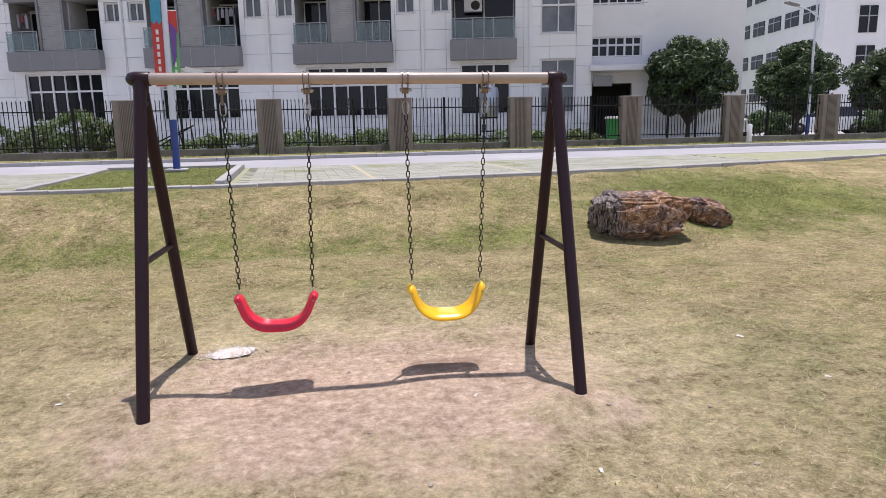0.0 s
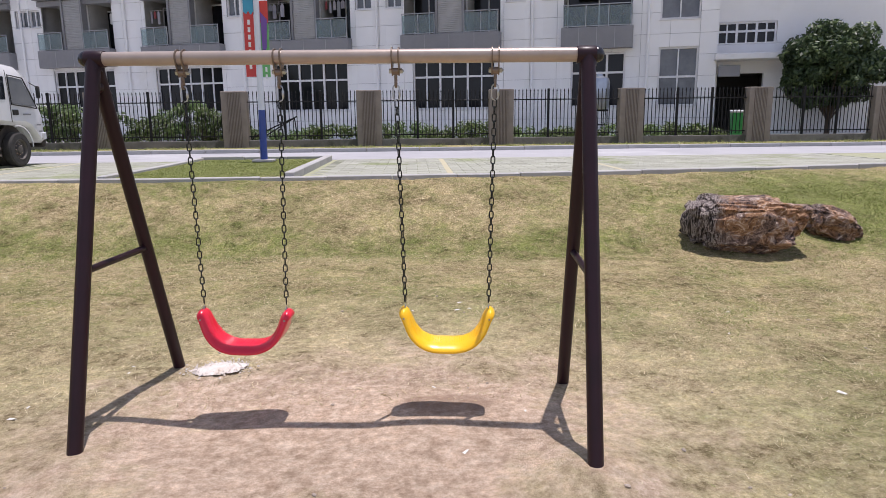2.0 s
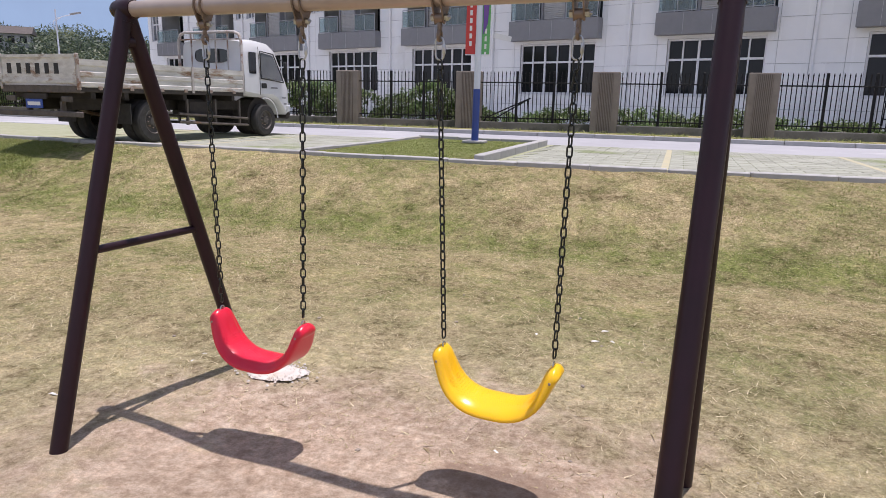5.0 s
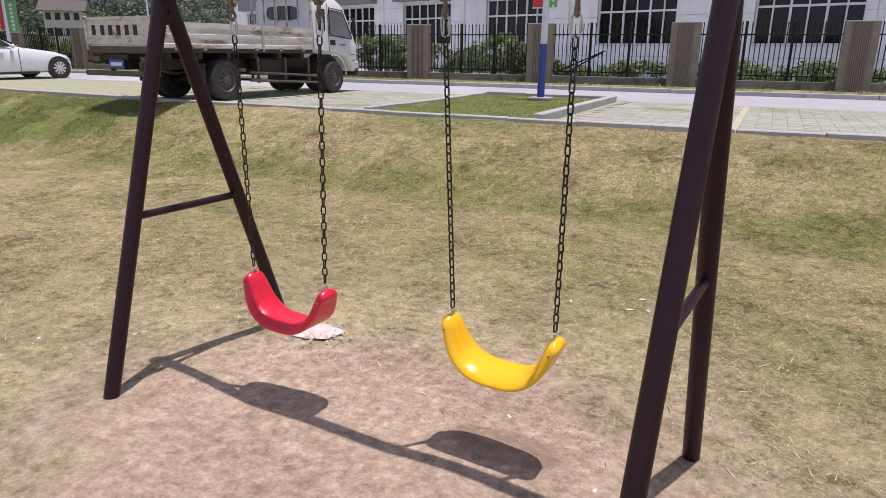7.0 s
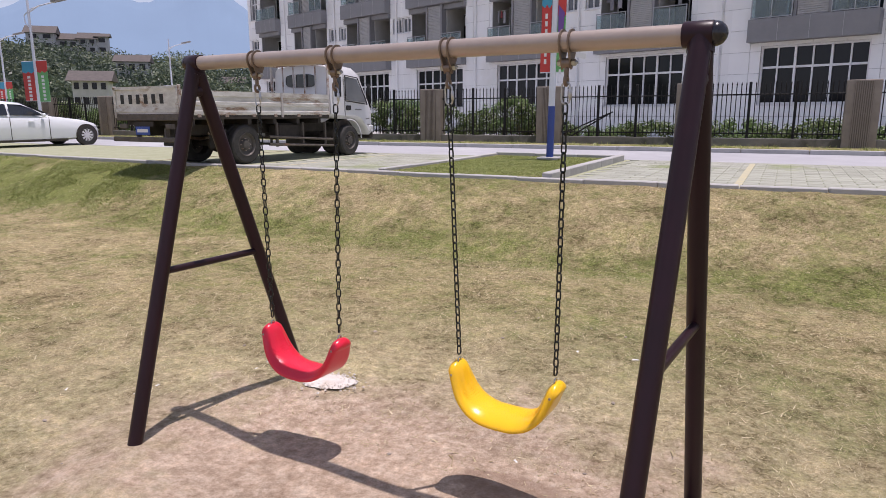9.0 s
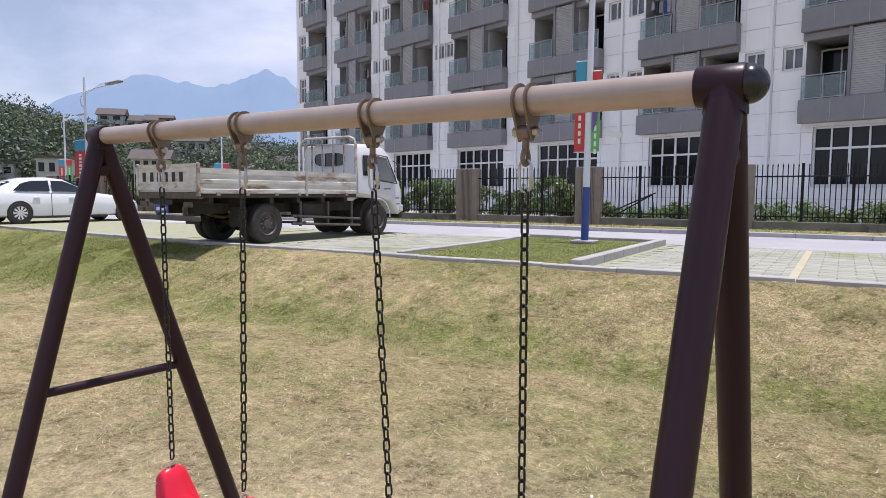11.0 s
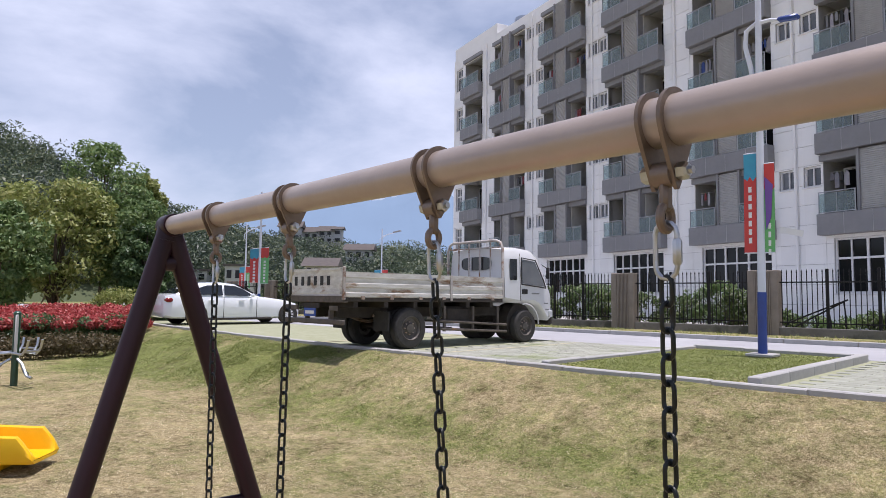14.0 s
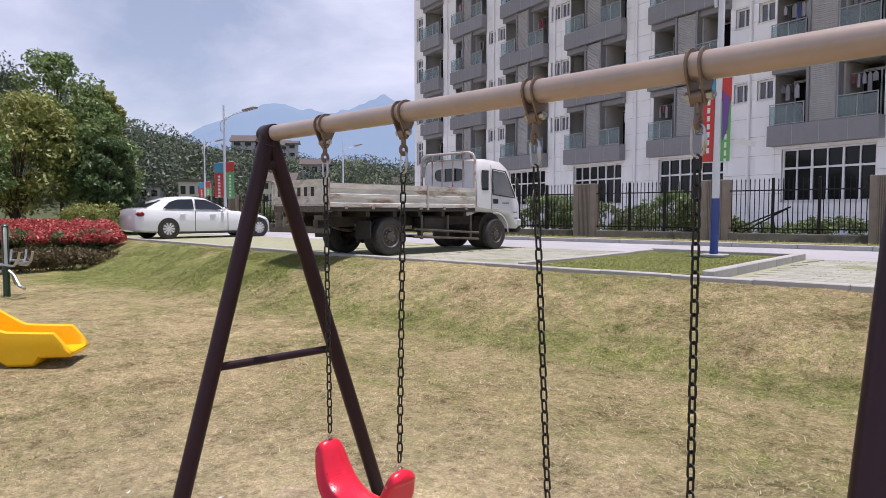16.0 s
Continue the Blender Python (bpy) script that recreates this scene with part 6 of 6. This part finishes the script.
# trees behind the hedge
for k, (x, y, h, r, ch, lm, sd, lab, sz) in enumerate((
        (-27.7, 6.8, 6.3, 2.3, 5.3, "leafyel", 21, "yellow-green broadleaf tree behind the red hedge", 0.10),
        (-30.1, 9.3, 8.4, 2.0, 5.4, "leaf", 22, "tall open-crowned green tree behind the hedge", 0.10),
        (-27.8, 9.7, 6.2, 1.9, 5.3, "leaf", 23, "dense green broadleaf tree beside the parking", 0.10),
        (-25.6, 4.6, 4.7, 1.5, 4.0, "leaf", 24, "slim bluish-green young tree", 0.09),
        (-25.9, 9.6, 4.3, 1.1, 3.6, "leafdark", 25, "dark green young tree beside the parking", 0.09),
        (-33.5, 6.6, 5.6, 2.0, 4.6, "leafdark", 26, "green tree at the edge of the lawn", 0.11),
        (-29.8, 10.9, 6.9, 1.0, 3.0, "leafyel", 27, "light green tree with a rounded top", 0.10))):
    tree("tree", lab, pose(x, y, 0.45, 0, 0, 40 * k), h, r, ch, M[lm], sd, sz, 34 if k == 1 else 60, 230, 0.10, stakes=k in (0, 2))
# trees behind the fence
for k, (x, y, h, r, ch) in enumerate(((15.1, 19.9, 4.2, 1.66, 3.15), (22.8, 23.0, 4.45, 1.8, 3.4), (29.9, 25.2, 4.5, 1.8, 3.4))):
    tree("yard_tree", "dense round-crowned evergreen tree in the yard", pose(x, y, PZ, 0, 0, 55 * k), h, r, ch, M["leafyard"], 40 + k, 0.10, 62, 330, 0.10, group="round trees behind the fence")


def bush(name, label, at, size, leafm, seed, n, leaf, category="bush", top=None, group="", blossom=0):
    t = thing(name, label, category, at=at, group=group)
    rg = np.random.default_rng(seed)
    cs = (rg.random((n, 3)) * 2 - 1) * np.array((size[0] * 0.9, size[1] * 0.85, size[2] * 0.36)) + (0, 0, size[2] * 0.55)
    V, F = leaf_cloud(cs, [(0.24, 0.24, 0.2)] * n, [85] * n, leaf, seed, shell=0.2)
    part("foliage", big_mesh("foliage", V, F, leafm), None, t)
    mb = MB()
    for c in cs[: min(n, 26)]:
        mb.tube([(c[0] * 0.9, c[1] * 0.8, -0.03), tuple(c)], [0.014, 0.006], 4, cap=False)
    part("stemwork", mb, M["bark"], t)["kind"] = "stuff"
    if blossom:
        V, F = leaf_cloud(cs, [(0.27, 0.27, 0.22)] * n, [blossom] * n, 0.035, seed + 7, shell=0.8)
        part("blossom", big_mesh("blossom", V, F, M["blossom"]), None, t, "small pale flowers")["kind"] = "stuff"
    if top is not None:
        cs2 = (rg.random((n, 3)) * 2 - 1) * np.array((size[0] * 0.92, size[1] * 0.85, 0.03)) + (0, 0, size[2] * 0.93)
        cs2[:, 2] += 0.26 * cs2[:, 1] / size[1] + 0.05
        V, F = leaf_cloud(cs2, [(0.22, 0.22, 0.15)] * n, [120] * n, leaf, seed + 1, shell=0.1)
        part("young_growth", big_mesh("young_growth", V, F, top), None, t, "red young shoots on top")
    return t


bush("red_hedge", "clipped photinia hedge with bright red young shoots", pose(-21.0, 4.6, 0.1, 0, 0, 75), (3.1, 1.7, 0.95), M["leafdark"], 50, 420, 0.055, "hedge", M["leafred"])
bush("low_hedge", "low clipped brownish hedge in front of the red hedge", pose(-18.6, 3.8, 0.0, 0, 0, 75), (3.0, 0.5, 0.56), M["leafbrown"], 52, 150, 0.045, "hedge")
bush("round_bush", "round clipped green bush behind the hedge", pose(-24.0, 8.0, 0.55), (0.9, 0.9, 1.4), M["leafyel"], 54, 80, 0.05)
bush("dark_shrub", "dark green shrub beside the parking", pose(-24.6, 9.5, 0.5), (0.8, 0.8, 1.0), M["leafdark"], 55, 50, 0.06)
# shrubs between the fence and the building
rs_ = random.Random(5)
x = -34.0
k = 0
while x < 11.5:
    y = 19.7 + rs_.uniform(-0.1, 0.5)
    tallb = x < -5.5
    L = rs_.uniform(0.9, 1.5)
    h = rs_.uniform(1.25, 1.75) if tallb else rs_.uniform(0.35, 0.75)
    bush("shrub", "leafy green shrub with pale flowers behind the fence" if tallb else "low broad-leaved green plants along the wall", pose(x, y, PZ + 0.02), (L * 0.62, 0.5, h), M["leafshrub"] if k % 3 else M["leaf"], 60 + k, 30 if tallb else 18, 0.06, "shrub", group="shrubs behind the fence", blossom=9 if tallb else 5)
    x += L * (1.0 if tallb else 1.15)
    k += 1
for x in (17.5, 20.5, 26.5, 29.5, 34):
    bush("yard_bush", "rounded dark bush behind the fence", pose(x, 22.0, PZ + 0.02), (0.9, 0.8, 1.2), M["leafdark"], 160 + int(x), 50, 0.08, group="rounded bushes in the yard")

# weeds on the verge, tufts and blades of the lawn


def blades(name, n, place, h0, h1, material, seed, label, width=0.004, flop=0.75):
    rg = np.random.default_rng(seed)
    P = place(rg, n)
    n = len(P)
    a = rg.random(n) * 2 * math.pi
    side = np.stack([np.cos(a), np.sin(a), np.zeros(n)], 1)
    lean = rg.normal(size=(n, 3)) * (1, 1, 0)
    h = rg.uniform(h0, h1, n)[:, None]
    w = (width * rg.uniform(0.7, 1.5, n))[:, None]
    tip = P + np.array((0, 0, 1)) * h * 0.7 + lean * h * flop
    V = np.stack([P - side * w, P + side * w, tip], 1).reshape(-1, 3)
    ob = new(name, big_mesh(name, V, np.arange(len(V), dtype=np.int32).reshape(-1, 3), material))
    return tagged(ob, label, "grass", kind="stuff")


def ground_points(xy):
    return np.array([(x, y, ground_z(x, y) - 0.004) for x, y in xy])


def lawn_place(x0, x1, y0, y1, power=1.0, bare=True):
    def f(rg, n):
        u = rg.random((n, 2))
        xy = np.stack([x0 + (x1 - x0) * u[:, 0], y0 + (y1 - y0) * u[:, 1] ** power], 1)
        if bare:
            d = np.hypot((xy[:, 0] + 0.02) * 0.50, (xy[:, 1] + 0.22) * 0.72)
            xy = xy[rg.random(len(xy)) < np.clip((d - 0.80) * 1.6, 0.0, 1)]
        top = np.array([kerb_y(x) - 0.1 for x in xy[:, 0]])
        xy = xy[xy[:, 1] < top]
        return ground_points(xy)
    return f


blades("lawn_grass", 360000, lawn_place(-4.5, 5.5, -3.6, 7.2), 0.008, 0.024, M["blade"], 301, "short dry straw-coloured lawn grass", 0.0024, 1.5)
blades("lawn_grass_far", 110000, lawn_place(-15, 10, 0, 8.5, 1.0, False), 0.012, 0.035, M["blade"], 302, "dry lawn grass on the bank", 0.004, 1.4)
blades("lawn_grass_green", 13000, lawn_place(-15, 12, -2, 8.5), 0.012, 0.035, M["bladegreen"], 303, "green grass among the dry lawn", 0.003, 1.2)


def drift_place(x, y, sx, sy):
    """Grass that thins out unevenly away from the middle of a patch."""
    def f(rg, n):
        xy = np.array((x, y)) + rg.normal(size=(n, 2)) * (sx, sy)
        keep = np.array([noise.noise(Vector((p * 0.9, q * 1.3, 4.0))) + 0.5 * noise.noise(Vector((p * 3.1, q * 3.1, 9.0))) > -0.12 for p, q in xy])
        xy = xy[keep]
        top = np.array([kerb_y(p) - 0.1 for p in xy[:, 0]])
        return ground_points(xy[xy[:, 1] < top])
    return f


blades("bank_grass", 42000, drift_place(-10.4, 6.0, 1.3, 0.65), 0.02, 0.055, M["bladegreen"], 308, "lush green grass on the bank below the truck", 0.006)
blades("hedge_grass", 30000, drift_place(-15.0, 6.0, 2.6, 1.0), 0.02, 0.06, M["bladegreen"], 309, "green grass on the bank towards the hedge", 0.007)
blades("boulder_grass", 22000, drift_place(6.0, 5.7, 1.6, 0.8), 0.015, 0.045, M["bladegreen"], 310, "green grass on the bank behind the boulder", 0.006)


def tuft_place(spots, r):
    def f(rg, n):
        k = rg.integers(0, len(spots), n)
        s = np.asarray(spots)[k]
        xy = s + rg.normal(size=(n, 2)) * r
        return ground_points(xy)
    return f


rt = random.Random(8)
spots = [(1.75, 5.45), (-1.5, 6.3), (0.1, 4.9), (-2.9, 4.4), (2.9, 1.5), (-3.4, -0.6), (3.0, -1.6), (1.2, -2.2), (-2.6, 2.9), (4.9, 3.4), (3.5, 3.2), (-8.7, 5.9), (-9.6, 5.4), (6.3, 6.2), (7.5, 5.6), (5.5, 6.5)] + [(rt.uniform(-9, 5), rt.uniform(4.0, 4.9)) for _ in range(34)] + [(rt.uniform(-12, -9), rt.uniform(4.6, 6.4)) for _ in range(20)] + [(rt.uniform(4.5, 8), rt.uniform(4.2, 6.6)) for _ in range(14)]
blades("green_tufts", 30000, tuft_place(spots, 0.24), 0.012, 0.04, M["bladegreen"], 304, "greener tufts of longer lawn grass", 0.005)


def verge_place(rg, n):
    xy = np.stack([rg.uniform(-25, 26, n), 15.75 + 2.0 * rg.random(n) ** 1.5], 1)
    keep = np.array([noise.noise(Vector((x * 0.9, 3, 0))) > -0.15 for x, _ in xy])
    xy = xy[keep]
    return np.c_[xy, np.full(len(xy), PZ + 0.05)]


blades("verge_weeds", 9000, verge_place, 0.04, 0.16, M["bladegreen"], 305, "weeds and long grass below the fence", 0.012)
blades("island_grass", 20000, lambda rg, n: np.stack([rg.uniform(PX0 + 0.1, PX1 - 0.14, n), rg.uniform(6.85, PY1 - 0.1, n), np.full(n, PZ + 0.04)], 1), 0.015, 0.032, M["bladegreen"], 306, "short green and dry grass of the island", 0.006)
blades("kerb_weeds", 5000, lambda rg, n: np.array([(x, kerb_y(x) - 0.10 - abs(rg.normal()) * 0.06, 0.66) for x in rg.uniform(-14, 10, n)]), 0.04, 0.13, M["blade"], 307, "dry grass growing against the kerb", 0.006)

# litter, stones, lime spill
mb = MB()
rp = random.Random(3)
n = 48
vs = []
for i in range(n):
    a = 2 * math.pi * i / n
    r = 1 + 0.2 * noise.noise(Vector((math.cos(a) * 1.5, math.sin(a) * 1.5, 2))) + 0.12 * noise.noise(Vector((math.cos(a) * 5, math.sin(a) * 5, 7)))
    vs.append((0.18 * r * math.cos(a), 0.12 * r * math.sin(a), 0))
inner = [(x * 0.55, y * 0.55, 0.008 + 0.008 * noise.noise(Vector((x * 20, y * 20, 0)))) for x, y, _ in vs]
mb.add(vs + inner + [(0, 0, 0.012)], [(i, (i + 1) % n, n + (i + 1) % n, n + i) for i in range(n)] + [(n + i, n + (i + 1) % n, 2 * n) for i in range(n)])
tagged(part("lime_spill", mb, M["lime"], at=pose(-0.98, 0.62, ground_z(-0.98, 0.62) + 0.002, 0, 0, 8)), "patch of spilled white lime beside the swing leg", "spill")
grains = MB()
for k in range(260):
    a, d = rp.uniform(0, 2 * math.pi), abs(rp.gauss(0, 0.3)) + rp.uniform(0.2, 0.85)
    x, y = 0.20 * d * math.cos(a), 0.13 * d * math.sin(a)
    q = rp.uniform(0.002, 0.009)
    grains.add([(x - q, y - q * 0.7, 0), (x + q, y - q, 0), (x + q * 0.8, y + q, 0), (x - q, y + q * 0.6, 0), (x, y, q * 1.3)], [(0, 1, 4), (1, 2, 4), (2, 3, 4), (3, 0, 4)])
tagged(part("lime_grains", grains, M["lime"], at=pose(-0.98, 0.62, ground_z(-0.98, 0.62) + 0.006, 0, 0, 8), smooth=False), "crumbs of white lime strewn round the spill", "spill", kind="stuff")
chip = MB()
loft(chip, [[(0.02 * math.cos(a) * k, 0.014 * math.sin(a) * k, z) for a in [2 * math.pi * i / 6 for i in range(6)]] for z, k in ((0, 1), (0.008, 1.1), (0.014, 0.6))])
chip_me = chip.data("pebble", M["pebble"])
lit_me = MB().add([(-0.035, -0.012, 0.002), (0.03, -0.016, 0.006), (0.036, 0.012, 0.004), (-0.03, 0.014, 0.012), (0, 0, 0.016)], [(0, 1, 4), (1, 2, 4), (2, 3, 4), (3, 0, 4), (3, 2, 1, 0)]).data("litter", M["litter"])
for k in range(70):
    x, y = rp.uniform(-2.6, 3.6), rp.uniform(-3.0, 2.6)
    pale = k % 4 == 0
    ob = new("litter_scrap" if pale else "pebble", lit_me if pale else chip_me)
    s = rp.uniform(0.3, 0.85)
    ob.matrix_basis = pose(x, y, ground_z(x, y) - 0.001, 0, 0, rp.uniform(0, 360)) @ Matrix.Diagonal((s, s, s, 1))
    tagged(ob, "small pale scrap of litter on the lawn" if pale else "small brown stone on the bare earth", "litter" if pale else "stone", group="scraps on the lawn" if pale else "small stones on the ground")

# hill, houses and mountains far off


def ridge(name, pts, dist_back, material, label, seed, rough, kind="structure", steps=90, rows=14):
    """A hillside: a crest line of (x, y, height) with a slope down to the front and back."""
    xs_ = np.linspace(0, len(pts) - 1, steps)
    P = np.array(pts, float)
    crest = np.stack([np.interp(xs_, range(len(pts)), P[:, c]) for c in range(3)], 1)
    V = []
    for i, (x, y, h) in enumerate(crest):
        for j in range(rows):
            u = j / (rows - 1)
            k = 1 - abs(u - 0.72) / (0.72 if u < 0.72 else 0.28)
            d = Vector((x, y)).normalized()
            dist = dist_back * (u - 0.72)
            z = h * (k ** 0.9)
            p = Vector((x + d.x * dist, y + d.y * dist, 0))
            z += rough * h * 0.35 * noise.noise(Vector((p.x * 0.02 + seed, p.y * 0.02, 0))) * k + rough * h * 0.2 * noise.noise(Vector((p.x * 0.07 + seed, p.y * 0.07, 0))) * k
            V.append((p.x, p.y, max(0.3, z)))
    F = [(i * rows + j, (i + 1) * rows + j, (i + 1) * rows + j + 1, i * rows + j + 1) for i in range(steps - 1) for j in range(rows - 1)]
    ob = new(name, big_mesh(name, V, F, material))
    ob.data.polygons.foreach_set("use_smooth", [True] * len(F))
    return tagged(ob, label, "hill", kind=kind), np.array(V).reshape(steps, rows, 3)


M["hill"] = mat("wooded_hillside", (0.05, 0.075, 0.03), (0.09, 0.10, 0.045), 0.95, 0, 0.09, 0.0, 1, spot=(0.16, 0.14, 0.08), spot_at=0.66)


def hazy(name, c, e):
    """A far ridge whose bluish colour and glow stand in for bright summer haze."""
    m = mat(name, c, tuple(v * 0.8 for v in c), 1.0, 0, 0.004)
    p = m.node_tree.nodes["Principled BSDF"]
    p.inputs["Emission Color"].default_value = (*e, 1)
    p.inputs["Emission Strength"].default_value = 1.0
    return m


M["mountain"] = hazy("painted_haze_mountain", (0.05, 0.08, 0.11), (0.23, 0.32, 0.47))


def polar(az, d, h):
    """A place by its bearing to the left of straight ahead, its distance and its height."""
    return (-d * math.sin(radians(az)), d * math.cos(radians(az)), h)


hill, HV = ridge("hill", [polar(a, d, h) for a, d, h in ((98, 200, 48), (84, 205, 46), (78, 210, 42), (74.6, 215, 36), (70, 220, 29), (65, 225, 24), (61, 235, 20), (57, 240, 18.5), (52, 245, 18), (47, 250, 17), (40, 250, 15), (32, 260, 13))], 150, M["hill"], "wooded hillside with a village on it", 3, 0.5)
mountain, _ = ridge("mountain", [polar(a, 1300, h) for a, h in ((82, 40), (72, 60), (68, 85), (64, 120), (61.5, 145), (58, 190), (54.2, 214), (50.4, 192), (47.6, 212), (45.6, 232), (43.5, 205), (40, 150), (32, 80), (24, 40))], 500, M["mountain"], "mountain ridge with blue haze painted into its colour", 9, 0.12, steps=160)
# tree crowns over the hillside
rg = np.random.default_rng(77)
cs, rs, cn = [], [], []
for _ in range(1900):
    i, j = rg.integers(0, HV.shape[0]), rg.integers(1, 11)
    p = HV[i, j] + np.array((rg.uniform(-6, 6), rg.uniform(-6, 6), 0))
    s = rg.uniform(1.6, 5.0)
    cs.append(p + (0, 0, s * 0.5))
    rs.append((s, s, s * 0.8))
    cn.append(int(26 * s) + 30)
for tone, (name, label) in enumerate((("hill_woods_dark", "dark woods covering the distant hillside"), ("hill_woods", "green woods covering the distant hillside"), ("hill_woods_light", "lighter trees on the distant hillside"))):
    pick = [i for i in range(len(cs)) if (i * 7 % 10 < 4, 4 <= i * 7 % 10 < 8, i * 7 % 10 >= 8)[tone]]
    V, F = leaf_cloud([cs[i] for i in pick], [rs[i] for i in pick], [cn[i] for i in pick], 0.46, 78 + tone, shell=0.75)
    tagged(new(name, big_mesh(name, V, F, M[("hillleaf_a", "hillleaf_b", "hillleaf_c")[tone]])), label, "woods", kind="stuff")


def house(at, w, d, h, storeys, cols, label, flat=False, wallm="housewall"):
    t = thing("house", label, "house", at=at, group="houses of the far village")
    part("wall", MB().box((0, 0, h / 2 - 0.75), (w, d, h + 1.5)), M[wallm], t, smooth=False)
    if flat:
        part("roof", MB().box((0, 0, h + 0.2), (w + 0.6, d + 0.6, 0.4)), M["rooftile"], t, smooth=False)
    else:
        part("roof", MB().prism([(-d / 2 - 0.8, h - 0.2), (d / 2 + 0.8, h - 0.2), (0, h + d * 0.3)], -w / 2 - 0.7, w / 2 + 0.7, "x"), M["rooftile"], t, smooth=False)
    for k in range(storeys):
        for c in range(cols):
            x = -w / 2 + w * (c + 0.5) / cols
            part("window", MB().box((x, -d / 2 - 0.02, h * (k + 0.55) / storeys), (w / cols * 0.55, 0.1, h / storeys * 0.45)), M["darkglass"], t, smooth=False)
    return t


for az, d, w, dp, h, st, co, z, flat, lab in ((57.4, 234, 8, 8, 5.5, 2, 2, 20.5, False, "grey tiled house on the hilltop"), (56.0, 236, 9, 7, 4, 1, 3, 20.5, False, "long low tiled house on the hilltop"), (54.4, 235, 5.5, 7, 5, 2, 2, 20.0, False, "white gabled house on the hilltop"), (53.5, 233, 3.5, 3.5, 6, 2, 1, 19.8, False, "narrow hilltop pavilion with a tiled roof"),
                                              (51.6, 185, 8, 6, 3.6, 1, 3, 11.5, False, "low white house with a brown tiled roof among trees"), (54.8, 110, 5.2, 5, 6.8, 3, 4, 0.6, False, "three-storey pale village house with rows of windows"), (44.3, 190, 6, 6, 4, 1, 2, 6.5, False, "white gabled house beside the road"), (61.5, 125, 5, 6, 7.0, 2, 3, 0.6, True, "white flat-roofed village house"), (65.5, 130, 8, 6, 5.0, 2, 4, 1.5, True, "low brown-roofed village house")):
    x, y, _ = polar(az, d, 0)
    q = 0.9
    house(pose(x, y, z, 0, 0, az * 0.8), w * q, dp * q, h * q, st, co, lab, flat)
# tall white block beyond the yard
ob = thing("office_block", "tall white office block with rows of dark windows", "building", at=pose(46.3, 48.2, PZ, 0, 0, -12))
part("wall", MB().box((16, 12, 15), (32, 24, 30)), M["panel"], ob, smooth=False)


def block_window(c, size):
    """A window of the office block: dark glass in a pale frame with one mullion and a rail."""
    w = part("window", MB().box(c, size), M["darkglass"], ob, smooth=False)
    i = 0 if size[0] > size[1] else 1
    o = [0.0, 0.0]
    o[1 - i] = -0.06
    mb = MB().box((c[0] + o[0], c[1] + o[1], c[2]), (0.1, 0.1, size[2]))
    mb.box((c[0] + o[0], c[1] + o[1], c[2] + size[2] * 0.12), (size[0] if i == 0 else 0.09, size[1] if i == 1 else 0.09, 0.1))
    part("frame", mb, M["railsteel"], w, smooth=False)


for k in range(8):
    for c in range(7):
        block_window((3.9 + c * 4.4, -0.03, 2.6 + k * 3.4), (1.6, 0.1, 2.3))
    for c in range(7):
        block_window((-0.03, 2.2 + c * 3.3, 3.4 + k * 3.4), (0.1, 2.4, 1.4))

# paving blocks of the parking bays
blk = {}
for k in range(3):
    blk[k] = MB().box((0, 0, -0.02), (0.391, 0.191, 0.05 + 0.002 * k), ch=0.006).data("paver", M["paver"])
rest = MB()
count = 0
for j in range(25):
    y = 6.95 + j * 0.2
    for i in range(44):
        x = -7.6 + i * 0.4 + (0.2 if j % 2 else 0)
        if y < kerb_y(x) + 0.2 or PX0 - 0.25 < x < PX1 + 0.3 or y > ROAD0 - 0.1:
            continue
        if -1.2 < x < 4.2 and y < 9.8 and count < 280:
            part("paver", blk[(i * 7 + j * 3) % 3], None, pavement, at=pose(x, y, PZ - 0.001 + 0.003 * noise.noise(Vector((x * 9, y * 9, 1))), 0, 0, noise.noise(Vector((x, y, 4))) * 1.5))
            count += 1
        else:
            rest.box((x, y, PZ - 0.02), (0.391, 0.191, 0.05))
rr = part("paver_field", rest, M["paver"], pavement, smooth=False)
rr["kind"] = "stuff"
